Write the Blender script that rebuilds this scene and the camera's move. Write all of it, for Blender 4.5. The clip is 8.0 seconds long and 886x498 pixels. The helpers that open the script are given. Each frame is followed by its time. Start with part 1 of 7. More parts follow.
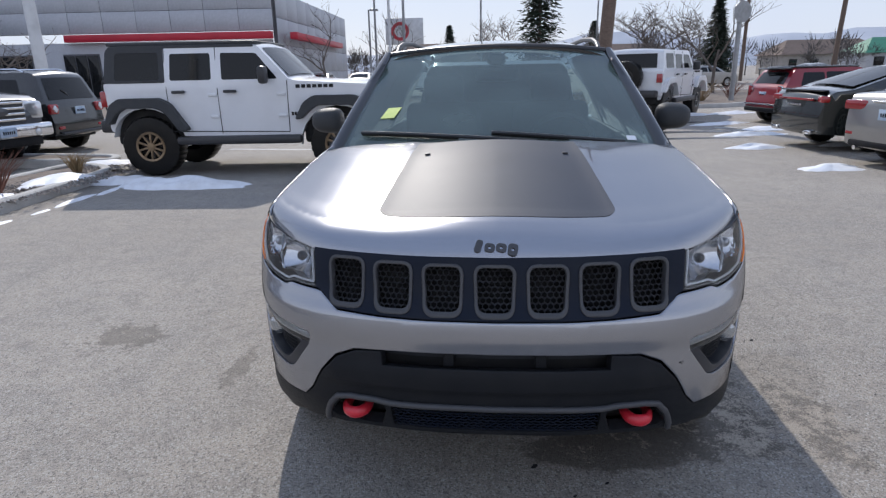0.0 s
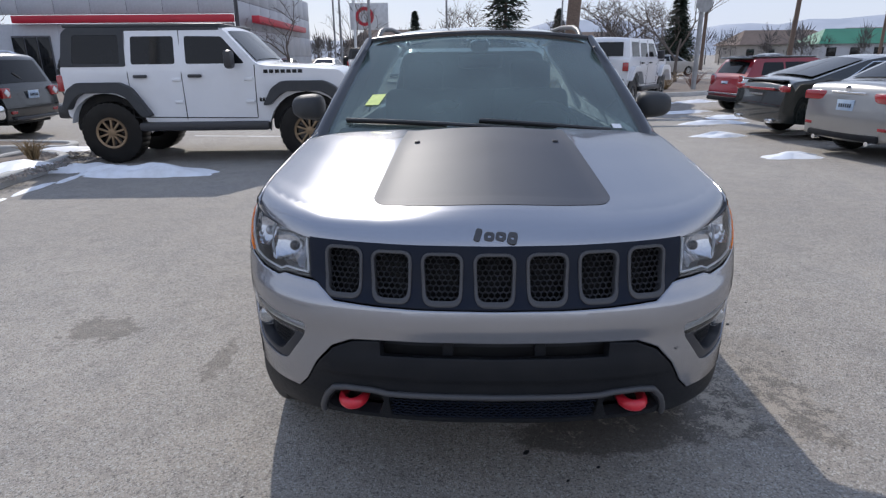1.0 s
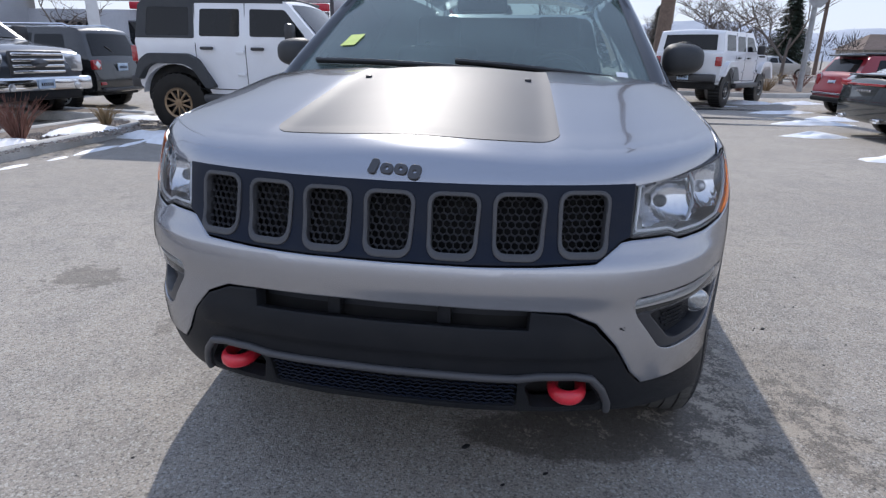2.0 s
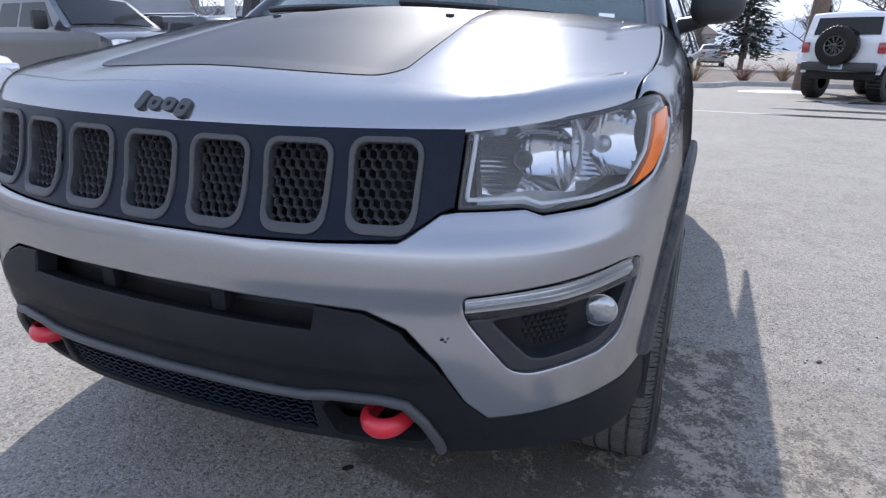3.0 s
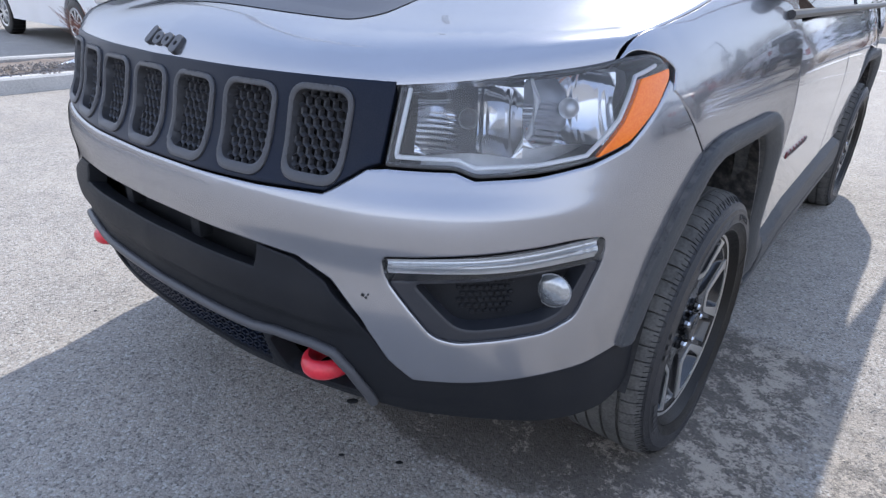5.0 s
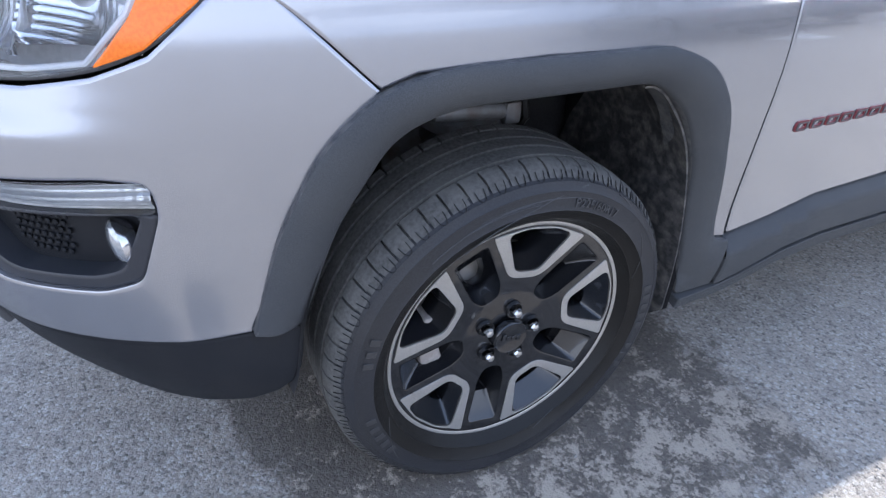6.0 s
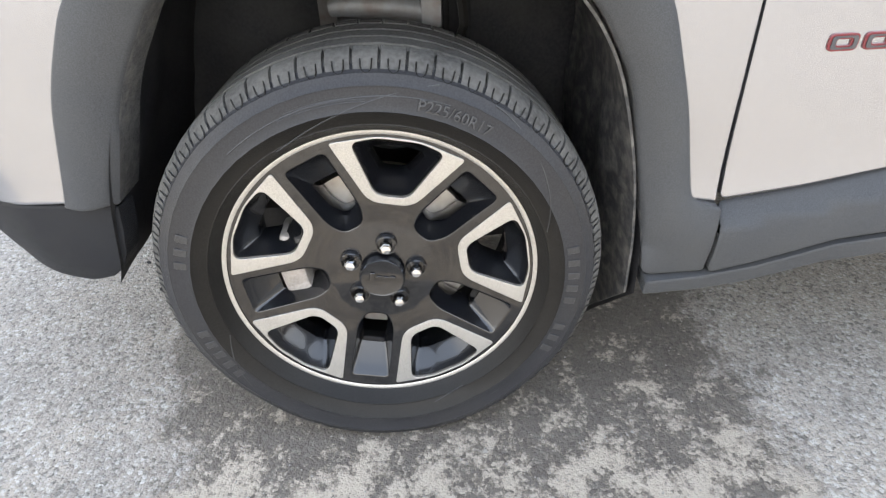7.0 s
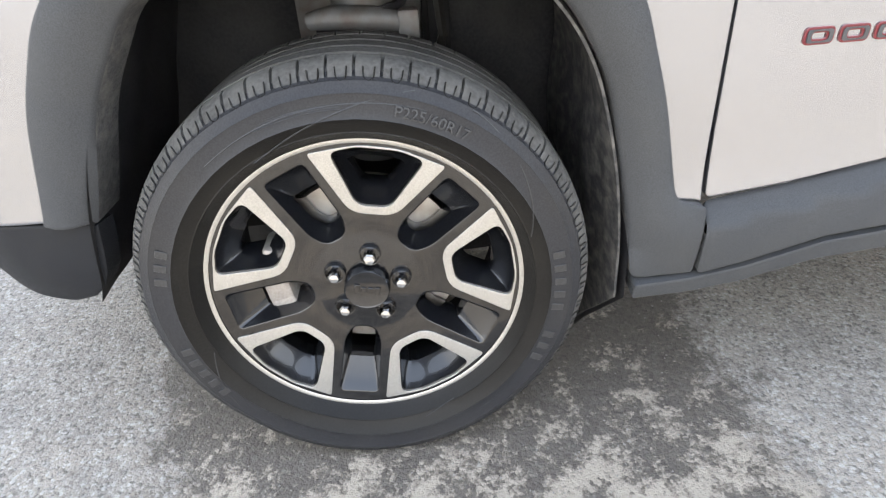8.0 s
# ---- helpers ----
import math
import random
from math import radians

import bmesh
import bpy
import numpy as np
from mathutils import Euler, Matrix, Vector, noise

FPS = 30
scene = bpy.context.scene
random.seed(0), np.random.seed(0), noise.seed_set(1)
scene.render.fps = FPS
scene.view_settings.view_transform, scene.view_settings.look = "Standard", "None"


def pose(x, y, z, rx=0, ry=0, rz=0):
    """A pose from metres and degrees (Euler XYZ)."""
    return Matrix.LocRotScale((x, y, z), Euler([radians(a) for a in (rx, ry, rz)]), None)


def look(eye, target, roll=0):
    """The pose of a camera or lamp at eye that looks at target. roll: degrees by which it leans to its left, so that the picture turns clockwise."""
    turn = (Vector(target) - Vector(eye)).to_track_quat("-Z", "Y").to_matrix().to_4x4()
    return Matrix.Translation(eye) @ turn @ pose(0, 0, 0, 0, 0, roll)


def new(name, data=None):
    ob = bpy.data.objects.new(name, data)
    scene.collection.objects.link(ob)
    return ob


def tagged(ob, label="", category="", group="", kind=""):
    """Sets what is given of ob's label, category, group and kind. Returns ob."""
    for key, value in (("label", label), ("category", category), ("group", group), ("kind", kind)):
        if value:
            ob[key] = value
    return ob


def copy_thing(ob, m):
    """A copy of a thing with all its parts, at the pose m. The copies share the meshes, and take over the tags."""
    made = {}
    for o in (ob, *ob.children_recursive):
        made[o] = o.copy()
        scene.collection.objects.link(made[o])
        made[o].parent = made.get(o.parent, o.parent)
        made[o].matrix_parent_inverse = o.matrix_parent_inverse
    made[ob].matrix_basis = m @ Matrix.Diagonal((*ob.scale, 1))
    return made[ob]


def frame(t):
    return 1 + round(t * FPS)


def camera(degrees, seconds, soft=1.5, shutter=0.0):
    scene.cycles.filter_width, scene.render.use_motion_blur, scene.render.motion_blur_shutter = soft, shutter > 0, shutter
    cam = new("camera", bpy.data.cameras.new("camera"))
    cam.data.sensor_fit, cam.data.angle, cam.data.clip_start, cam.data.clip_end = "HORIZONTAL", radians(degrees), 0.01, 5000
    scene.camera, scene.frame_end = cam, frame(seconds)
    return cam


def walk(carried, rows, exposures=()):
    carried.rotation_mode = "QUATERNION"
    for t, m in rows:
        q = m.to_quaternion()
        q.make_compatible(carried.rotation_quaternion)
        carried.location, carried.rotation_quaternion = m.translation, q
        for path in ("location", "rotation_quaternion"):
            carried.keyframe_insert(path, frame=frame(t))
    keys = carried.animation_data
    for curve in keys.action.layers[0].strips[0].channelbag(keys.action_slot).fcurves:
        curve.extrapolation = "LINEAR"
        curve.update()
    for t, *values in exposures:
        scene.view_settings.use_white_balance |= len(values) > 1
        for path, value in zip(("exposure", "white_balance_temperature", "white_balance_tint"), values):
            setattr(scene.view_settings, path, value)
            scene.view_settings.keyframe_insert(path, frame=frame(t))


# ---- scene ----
cam = camera(72.6, 8.0, soft=1.3)
PATH = [
    (0, (0.003, -1.697, 1.524), (-0.172, 0.213, 0.957), -1.2),
    (0.5, (-0.089, -1.689, 1.528), (-0.144, 0.224, 0.948), -0.8),
    (1, (-0.099, -1.687, 1.525), (-0.161, 0.218, 0.917), -0.6),
    (1.2, (-0.086, -1.669, 1.505), (-0.181, 0.23, 0.886), -0.7),
    (2.3, (0.584, -1.161, 1.206), (0.137, 0.689, 0.591), 1.4),
    (2.5, (0.698, -1.024, 1.181), (0.164, 0.801, 0.563), 1.2),
    (2.7, (0.81, -0.901, 1.156), (0.187, 0.89, 0.522), 1.1),
    (3, (0.929, -0.802, 1.116), (0.203, 0.949, 0.478), 0.8),
    (3.5, (1.016, -0.74, 1.082), (0.135, 0.947, 0.467), 0.5),
    (4, (1.021, -0.741, 1.087), (0.045, 0.888, 0.457), 0.4),
    (4.2, (1.023, -0.74, 1.088), (0.024, 0.869, 0.443), 0.6),
    (5.3, (1.372, -0.352, 1.145), (0.146, 0.938, 0.233), 3.2),
    (5.5, (1.45, -0.153, 1.127), (0.16, 1.028, 0.157), 4.0),
    (6, (1.614, 0.384, 1.097), (0.125, 1.152, 0.005), 2.8),
    (6.5, (1.636, 0.802, 0.968), (0.01, 1.136, -0.148), 0.3),
    (7, (1.689, 0.982, 0.897), (0.013, 1.026, -0.193), -2.3),
    (7.5, (1.702, 0.998, 0.874), (-0.003, 0.956, -0.171), -3.7),
    (8, (1.693, 1.008, 0.871), (-0.024, 1.051, -0.154), -4.1),
]
EXPOSURE = [(0.0, 0.15, 6400, 12), (1.2, 0.15, 6400, 12), (2.5, 0.55, 6250, 12), (4.0, 0.83, 6200, 12), (5.5, 1.15, 6150, 12), (6.0, 1.53, 6050, 12), (6.5, 2.30, 7600, 8), (7.0, 2.47, 7750, 8), (8.0, 2.50, 7700, 8)]
walk(cam, [(t, look(eye, target, roll)) for t, eye, target, roll in PATH], EXPOSURE)

# ---- daylight ----
SUN = Vector((-0.215, 0.765, 0.61)).normalized()
world = bpy.data.worlds.new("sky")
scene.world = world
world.use_nodes = True
wn = world.node_tree
sky = wn.nodes.new("ShaderNodeTexSky")
sky.sky_type, sky.sun_disc = "NISHITA", False
sky.sun_elevation, sky.sun_rotation = math.asin(SUN.z), math.atan2(SUN.x, SUN.y)
sky.air_density, sky.dust_density = 1.0, 0.6
veil_at = wn.nodes.new("ShaderNodeTexCoord")
veil = wn.nodes.new("ShaderNodeTexNoise")
veil.inputs["Scale"].default_value, veil.inputs["Detail"].default_value = 2.2, 6.0
veil_amount = wn.nodes.new("ShaderNodeMapRange")
for k, a in (("From Min", 0.30), ("From Max", 0.70), ("To Min", 0.80), ("To Max", 0.97)):
    veil_amount.inputs[k].default_value = a
veil_mix = wn.nodes.new("ShaderNodeMix")
veil_mix.data_type = "RGBA"
wn.links.new(veil_at.outputs["Generated"], veil.inputs["Vector"])
wn.links.new(veil.outputs["Fac"], veil_amount.inputs["Value"])
toward = wn.nodes.new("ShaderNodeVectorMath")
toward.operation = "DOT_PRODUCT"
toward.inputs[1].default_value = SUN
haze = wn.nodes.new("ShaderNodeMapRange")
for k, a in (("From Min", -0.8), ("From Max", 0.6), ("To Min", 0.0), ("To Max", 1.0)):
    haze.inputs[k].default_value = a
horizon_tone = wn.nodes.new("ShaderNodeMix")
horizon_tone.data_type = "RGBA"
horizon_tone.inputs[6].default_value, horizon_tone.inputs[7].default_value = (9.2, 9.7, 10.9, 1), (6.3, 7.0, 8.4, 1)
wn.links.new(veil_at.outputs["Generated"], toward.inputs[0])
wn.links.new(toward.outputs["Value"], haze.inputs["Value"])
wn.links.new(haze.outputs[0], horizon_tone.inputs[0])
height = wn.nodes.new("ShaderNodeSeparateXYZ")
climb = wn.nodes.new("ShaderNodeMapRange")
climb.interpolation_type = "SMOOTHSTEP"
for k, a in (("From Min", 0.05), ("From Max", 0.80), ("To Min", 0.0), ("To Max", 1.0)):
    climb.inputs[k].default_value = a
veil_tone = wn.nodes.new("ShaderNodeMix")
veil_tone.data_type = "RGBA"
veil_tone.inputs[7].default_value = (4.0, 5.1, 7.5, 1)
wn.links.new(horizon_tone.outputs[2], veil_tone.inputs[6])
wn.links.new(veil_at.outputs["Generated"], height.inputs[0])
wn.links.new(height.outputs[2], climb.inputs["Value"])
wn.links.new(climb.outputs[0], veil_tone.inputs[0])
wn.links.new(veil_tone.outputs[2], veil_mix.inputs[7])
wn.links.new(veil_amount.outputs[0], veil_mix.inputs[0])
wn.links.new(sky.outputs["Color"], veil_mix.inputs[6])
wn.links.new(veil_mix.outputs[2], wn.nodes["Background"].inputs["Color"])
wn.nodes["Background"].inputs["Strength"].default_value = 0.098
sun = new("sun", bpy.data.lights.new("sun", "SUN"))
sun.data.energy, sun.data.angle, sun.data.color = 3.05, radians(0.6), (1.0, 0.945, 0.865)
sun.matrix_world = look(SUN * 60, (0, 0, 0))

# ---- materials ----
def material(name, base, rough=0.5, metal=0.0, grain=0.0, grain_scale=200.0, stain=0.0, stain_scale=4.0, bump=0.0, bump_scale=300.0,
             coat=0.0, coat_rough=0.03, spread=0.0, stain_to=None, spec=0.5):
    """Principled surface with a fine grain, broader stains and fine relief, all at real-world size."""
    m = bpy.data.materials.new(name)
    m.use_nodes = True
    t = m.node_tree
    p = t.nodes["Principled BSDF"]
    p.inputs["Roughness"].default_value, p.inputs["Metallic"].default_value = rough, metal
    p.inputs["Coat Weight"].default_value, p.inputs["Coat Roughness"].default_value = coat, coat_rough
    p.inputs["Specular IOR Level"].default_value = spec
    at = t.nodes.new("ShaderNodeTexCoord")
    rgb = t.nodes.new("ShaderNodeRGB")
    rgb.outputs[0].default_value = (*base, 1)
    colour = rgb.outputs[0]

    def noise_at(scale, detail):
        n = t.nodes.new("ShaderNodeTexNoise")
        n.inputs["Scale"].default_value, n.inputs["Detail"].default_value = scale, detail
        t.links.new(at.outputs["Object"], n.inputs["Vector"])
        return n.outputs["Fac"]

    def blend(fac, lo, hi, a, b, other):
        r = t.nodes.new("ShaderNodeMapRange")
        for k, q in (("From Min", lo), ("From Max", hi), ("To Min", a), ("To Max", b)):
            r.inputs[k].default_value = q
        t.links.new(fac, r.inputs["Value"])
        x = t.nodes.new("ShaderNodeMix")
        x.data_type = "RGBA"
        x.inputs[7].default_value = (*other, 1)
        t.links.new(r.outputs[0], x.inputs[0])
        t.links.new(colour, x.inputs[6])
        return x.outputs[2]

    if stain:
        colour = blend(noise_at(stain_scale, 6), 0.42, 0.68, 0.0, stain, stain_to or [c * 0.45 for c in base])
    if grain:
        colour = blend(noise_at(grain_scale, 3), 0.35, 0.65, 0.0, grain, [min(1, c * 1.9 + 0.02) for c in base])
    if spread:
        info = t.nodes.new("ShaderNodeNewGeometry")
        colour = blend(info.outputs["Random Per Island"], 0, 1, 0, spread, [c * 0.4 for c in base])
    t.links.new(colour, p.inputs["Base Color"])
    if bump:
        b = t.nodes.new("ShaderNodeBump")
        b.inputs["Strength"].default_value, b.inputs["Distance"].default_value = min(1, bump), 0.002
        t.links.new(noise_at(bump_scale, 3), b.inputs["Height"])
        t.links.new(b.outputs[0], p.inputs["Normal"])
    return m


def glass(name, tint, dust_sheen=0.0, alpha=0.1, sheen_colour=(0.6, 0.62, 0.6)):
    """Thin glass: a clear share, a mirror-like share that follows the angle, and a dusty film with the sky's sheen put
    into its colour.
    """
    m = bpy.data.materials.new(name)
    m.use_nodes = True
    t = m.node_tree
    t.nodes.remove(t.nodes["Principled BSDF"])
    clear, gloss, mix, fres = (t.nodes.new(k) for k in ("ShaderNodeBsdfTransparent", "ShaderNodeBsdfGlossy", "ShaderNodeMixShader", "ShaderNodeFresnel"))
    clear.inputs["Color"].default_value = (*tint, 1)
    gloss.inputs["Roughness"].default_value = 0.0
    gloss.inputs["Color"].default_value = (1, 1, 1, 1)
    fres.inputs["IOR"].default_value = 1.5 + alpha
    for a, b in ((fres.outputs[0], mix.inputs[0]), (clear.outputs[0], mix.inputs[1]), (gloss.outputs[0], mix.inputs[2])):
        t.links.new(a, b)
    last = mix.outputs[0]
    if dust_sheen:
        film, top, at, spots, span = (t.nodes.new(k) for k in ("ShaderNodeBsdfDiffuse", "ShaderNodeMixShader", "ShaderNodeTexCoord", "ShaderNodeTexNoise", "ShaderNodeMapRange"))
        film.inputs["Color"].default_value = (*sheen_colour, 1)
        spots.inputs["Scale"].default_value, spots.inputs["Detail"].default_value = 2.5, 3.0
        for k, q in (("From Min", 0.3), ("From Max", 0.7), ("To Min", dust_sheen * 0.7), ("To Max", dust_sheen * 1.3)):
            span.inputs[k].default_value = q
        for a, b in ((at.outputs["Object"], spots.inputs["Vector"]), (spots.outputs["Fac"], span.inputs["Value"]), (span.outputs[0], top.inputs[0]), (last, top.inputs[1]), (film.outputs[0], top.inputs[2])):
            t.links.new(a, b)
        last = top.outputs[0]
    t.links.new(last, t.nodes["Material Output"].inputs["Surface"])
    return m


PAINT = material("silver_paint", (0.340, 0.348, 0.377), 0.22, 0.82, grain=0.10, grain_scale=900, stain=0.05, stain_scale=3, coat=1.0, stain_to=(0.35, 0.35, 0.37), coat_rough=0.035)
PLASTIC = material("textured_black_plastic", (0.0115, 0.0125, 0.015), 0.48, spec=0.12, grain=0.30, grain_scale=700, stain=0.25, stain_scale=9, bump=0.35, bump_scale=1500, stain_to=(0.032, 0.031, 0.030))
FLARE = material("faded_grey_plastic", (0.050, 0.0525, 0.056), 0.44, spec=0.11, grain=0.3, grain_scale=600, stain=0.35, stain_scale=7, bump=0.3, bump_scale=1300, stain_to=(0.078, 0.077, 0.073))
GRILLE = material("dark_gloss_plastic", (0.006, 0.010, 0.021), 0.34, spec=0.14, grain=0.2, grain_scale=500, stain=0.3, stain_scale=12, stain_to=(0.024, 0.026, 0.030))
TRIM = material("satin_grey_trim", (0.052, 0.053, 0.058), 0.42, spec=0.4, grain=0.25, grain_scale=600, stain=0.3, stain_scale=14, stain_to=(0.085, 0.082, 0.08))
MESH = material("black_mesh_plastic", (0.026, 0.026, 0.028), 0.42, grain=0.4, grain_scale=300)
DARK = material("underbody_black", (0.008, 0.008, 0.009), 0.8, stain=0.6, stain_scale=8, stain_to=(0.03, 0.028, 0.025))
LINER = material("smooth_black_liner", (0.017, 0.017, 0.019), 0.5, spec=0.2, grain=0.3, grain_scale=160, stain=0.45, stain_scale=9, bump=0.25, bump_scale=60, stain_to=(0.065, 0.062, 0.057))
SPLASH = material("mud_splashed_liner", (0.018, 0.018, 0.019), 0.6, grain=0.5, grain_scale=120, stain=0.9, stain_scale=48, bump=0.9, bump_scale=70, stain_to=(0.15, 0.14, 0.125))
LIPDUST = material("dusty_flare_lip", (0.040, 0.041, 0.043), 0.6, spec=0.3, grain=0.7, grain_scale=260, stain=0.7, stain_scale=48, bump=0.7, bump_scale=160, stain_to=(0.15, 0.142, 0.13))
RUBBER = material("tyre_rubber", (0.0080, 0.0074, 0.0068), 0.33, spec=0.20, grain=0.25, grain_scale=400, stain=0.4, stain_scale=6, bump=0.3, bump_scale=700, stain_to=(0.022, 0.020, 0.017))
RED = material("red_hook_paint", (0.62, 0.022, 0.04), 0.35, grain=0.15, grain_scale=150, stain=0.3, stain_scale=30, coat=0.3)
CHROME = material("chrome", (0.82, 0.83, 0.85), 0.08, 1.0, stain=0.2, stain_scale=40)
REFLECTOR = material("lamp_reflector", (0.62, 0.63, 0.66), 0.09, 0.95)
AMBER = material("amber_lens", (0.80, 0.15, 0.002), 0.18, coat=0.2, grain=0.3, grain_scale=260)
ALLOY = material("machined_alloy", (0.47, 0.465, 0.45), 0.38, 0.85, grain=0.3, grain_scale=500, stain=0.15, stain_scale=20)
RIMPAINT = material("rim_dark_paint", (0.006, 0.0065, 0.008), 0.24, 0.0, spec=0.4, grain=0.15, grain_scale=400, coat=0.85, stain=0.2, stain_scale=15)
STEEL = material("brushed_steel", (0.45, 0.44, 0.42), 0.35, 0.9, stain=0.5, stain_scale=25, stain_to=(0.22, 0.16, 0.11))
CAST = material("cast_iron", (0.20, 0.20, 0.20), 0.6, 0.5, stain=0.6, stain_scale=30, stain_to=(0.12, 0.08, 0.05))
DECAL = material("matt_hood_decal", (0.036, 0.044, 0.062), 0.52, spec=0.22, coat=0.0, grain=0.3, grain_scale=800, stain=0.25, stain_scale=5, coat_rough=0.09)
ROOFBLACK = material("gloss_black_paint", (0.012, 0.012, 0.014), 0.18, coat=1.0)
# teal film of the windscreen and white film of the lenses imitate reflected sky
GLASS = glass("windscreen_glass", (0.26, 0.36, 0.35), 0.17, 0.15, (0.42, 0.58, 0.56))
DARKGLASS = glass("tinted_glass", (0.035, 0.042, 0.042), alpha=0.1)
LENS = glass("lamp_lens", (0.95, 0.97, 0.99), 0.025, 0.0, (0.7, 0.72, 0.75))
CABIN = material("dark_cabin_plastic", (0.045, 0.047, 0.05), 0.6, grain=0.3, grain_scale=200, stain=0.2)
SEAT = material("black_seat_cloth", (0.03, 0.03, 0.032), 0.85, grain=0.4, grain_scale=400)
BADGERED = material("badge_red", (0.15, 0.010, 0.018), 0.3, coat=0.5)
SIDEMARK = material("raised_rubber", (0.026, 0.026, 0.027), 0.45, grain=0.3, grain_scale=300)
STICKER = material("yellow_green_paper", (0.55, 0.70, 0.15), 0.6, grain=0.2, grain_scale=60)
COMB = material("grey_honeycomb", (0.048, 0.049, 0.054), 0.45, grain=0.3, grain_scale=300, stain=0.3, stain_scale=30)
FROST = material("ribbed_clear_lens", (0.34, 0.36, 0.38), 0.14, 0.7, grain=0.35, grain_scale=160, bump=0.2, bump_scale=160, coat=1.0)
# lighter, bluer copy of the tyre rubber: reflected sky painted into its colour
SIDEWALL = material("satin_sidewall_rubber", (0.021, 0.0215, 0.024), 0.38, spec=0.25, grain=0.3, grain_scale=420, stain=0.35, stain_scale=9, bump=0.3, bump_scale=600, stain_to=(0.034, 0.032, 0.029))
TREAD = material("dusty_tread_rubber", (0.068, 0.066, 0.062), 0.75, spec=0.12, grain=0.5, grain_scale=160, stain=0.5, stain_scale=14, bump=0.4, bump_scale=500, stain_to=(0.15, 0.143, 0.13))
FOGTRIM = material("blue_black_satin_plastic", (0.020, 0.022, 0.028), 0.38, spec=0.45, grain=0.2, grain_scale=600, stain=0.25, stain_scale=12, stain_to=(0.05, 0.05, 0.05))
STREAK = material("streaked_lamp_reflector", (0.58, 0.59, 0.60), 0.28, 0.8, grain=0.2, grain_scale=120)
CALIPER = material("pale_worn_casting", (0.34, 0.31, 0.285), 0.5, 0.3, grain=0.2, grain_scale=200, stain=0.4, stain_scale=30)
# ---- the car's body as a smooth surface ----
def smooth(xs, ys):
    """A smooth curve through the given knots, level-limited so that it never overshoots."""
    xs, ys = [float(a) for a in xs], [float(a) for a in ys]
    n = len(xs)
    h = [xs[i + 1] - xs[i] for i in range(n - 1)]
    m = [(ys[i + 1] - ys[i]) / h[i] for i in range(n - 1)]
    d = [m[0]] + [0.0] * (n - 2) + [m[-1]]
    for i in range(1, n - 1):
        if m[i - 1] * m[i] > 0:
            a, b = 2 * h[i] + h[i - 1], h[i] + 2 * h[i - 1]
            d[i] = (a + b) / (a / m[i - 1] + b / m[i])

    def at(x):
        if x <= xs[0]:
            return ys[0] + d[0] * (x - xs[0])
        if x >= xs[-1]:
            return ys[-1] + d[-1] * (x - xs[-1])
        i = 0
        while xs[i + 1] < x:
            i += 1
        t = (x - xs[i]) / h[i]
        return ((1 + 2 * t) * (1 - t) ** 2 * ys[i] + t * (1 - t) ** 2 * h[i] * d[i]
                + t * t * (3 - 2 * t) * ys[i + 1] + t * t * (t - 1) * h[i] * d[i + 1])
    return at


# plan of the body at bumper height: length along the skin from the nose's middle, against x and y
NOSE_X = [0, 0.2, 0.4, 0.55, 0.615, 0.690, 0.767, 0.828, 0.870, 0.895, 0.912, 0.918, 0.913, 0.880, 0.848, 0.795]
NOSE_Y = [-0.018, -0.011, 0.017, 0.057, 0.087, 0.137, 0.210, 0.293, 0.377, 0.478, 0.65, 1.0, 1.4, 2.5, 3.5, 4.25]
SKIN = [0.0, 0.2001, 0.4021, 0.5573, 0.6335, 0.7278, 0.8376, 0.9417, 1.0402, 1.152, 1.3324, 1.6824, 2.0825, 3.1825, 4.1826, 4.9334]
plan_x, plan_y = smooth(SKIN, NOSE_X), smooth(SKIN, NOSE_Y)
# how far the skin stands out from that plan, by height, on the nose and on the flanks
nose_out = smooth([0.20, 0.30, 0.36, 0.42, 0.50, 0.60, 0.68, 0.74, 0.79, 0.83, 0.87, 0.93, 0.98, 1.04, 1.10],
                  [-0.16, -0.08, -0.04, -0.012, 0.008, 0.014, 0.010, 0.016, 0.010, -0.010, -0.028, -0.042, -0.054, -0.075, -0.10])
flank_out = smooth([0.20, 0.30, 0.40, 0.50, 0.65, 0.80, 0.90, 0.96, 1.02, 1.10, 1.3],
                   [-0.05, -0.02, -0.006, -0.012, -0.006, 0.0, -0.006, -0.016, -0.034, -0.06, -0.10])
edge_y = smooth([0, 0.2, 0.4, 0.55, 0.65, 0.74, 0.82, 0.9], [0.042, 0.048, 0.072, 0.112, 0.176, 0.272, 0.395, 0.6])
rise = smooth([0, 0.015, 0.04, 0.10, 0.25, 0.5, 0.78, 1.0, 1.4], [0, 0.030, 0.055, 0.082, 0.118, 0.176, 0.234, 0.258, 0.27])
gap_x = smooth([0.388, 0.6, 0.9, 1.15], [0.82, 0.832, 0.818, 0.79])


def hood_z(x, y):
    x = abs(x)
    d = max(0.0, y - edge_y(x))
    k = (x / 0.82) ** 4
    dome = 0.009 * max(0.0, min(1.0, d / 0.22)) * (1 / (1 + math.exp(-(0.40 - 0.07 * y - x) / 0.018)))
    crown = 0.012 * math.cos(math.pi * min(1.0, x / 0.55)) * min(1.0, d / 0.12)
    return 0.972 + 0.055 * k + rise(d) * (1 - 0.3 * k) - dome + crown


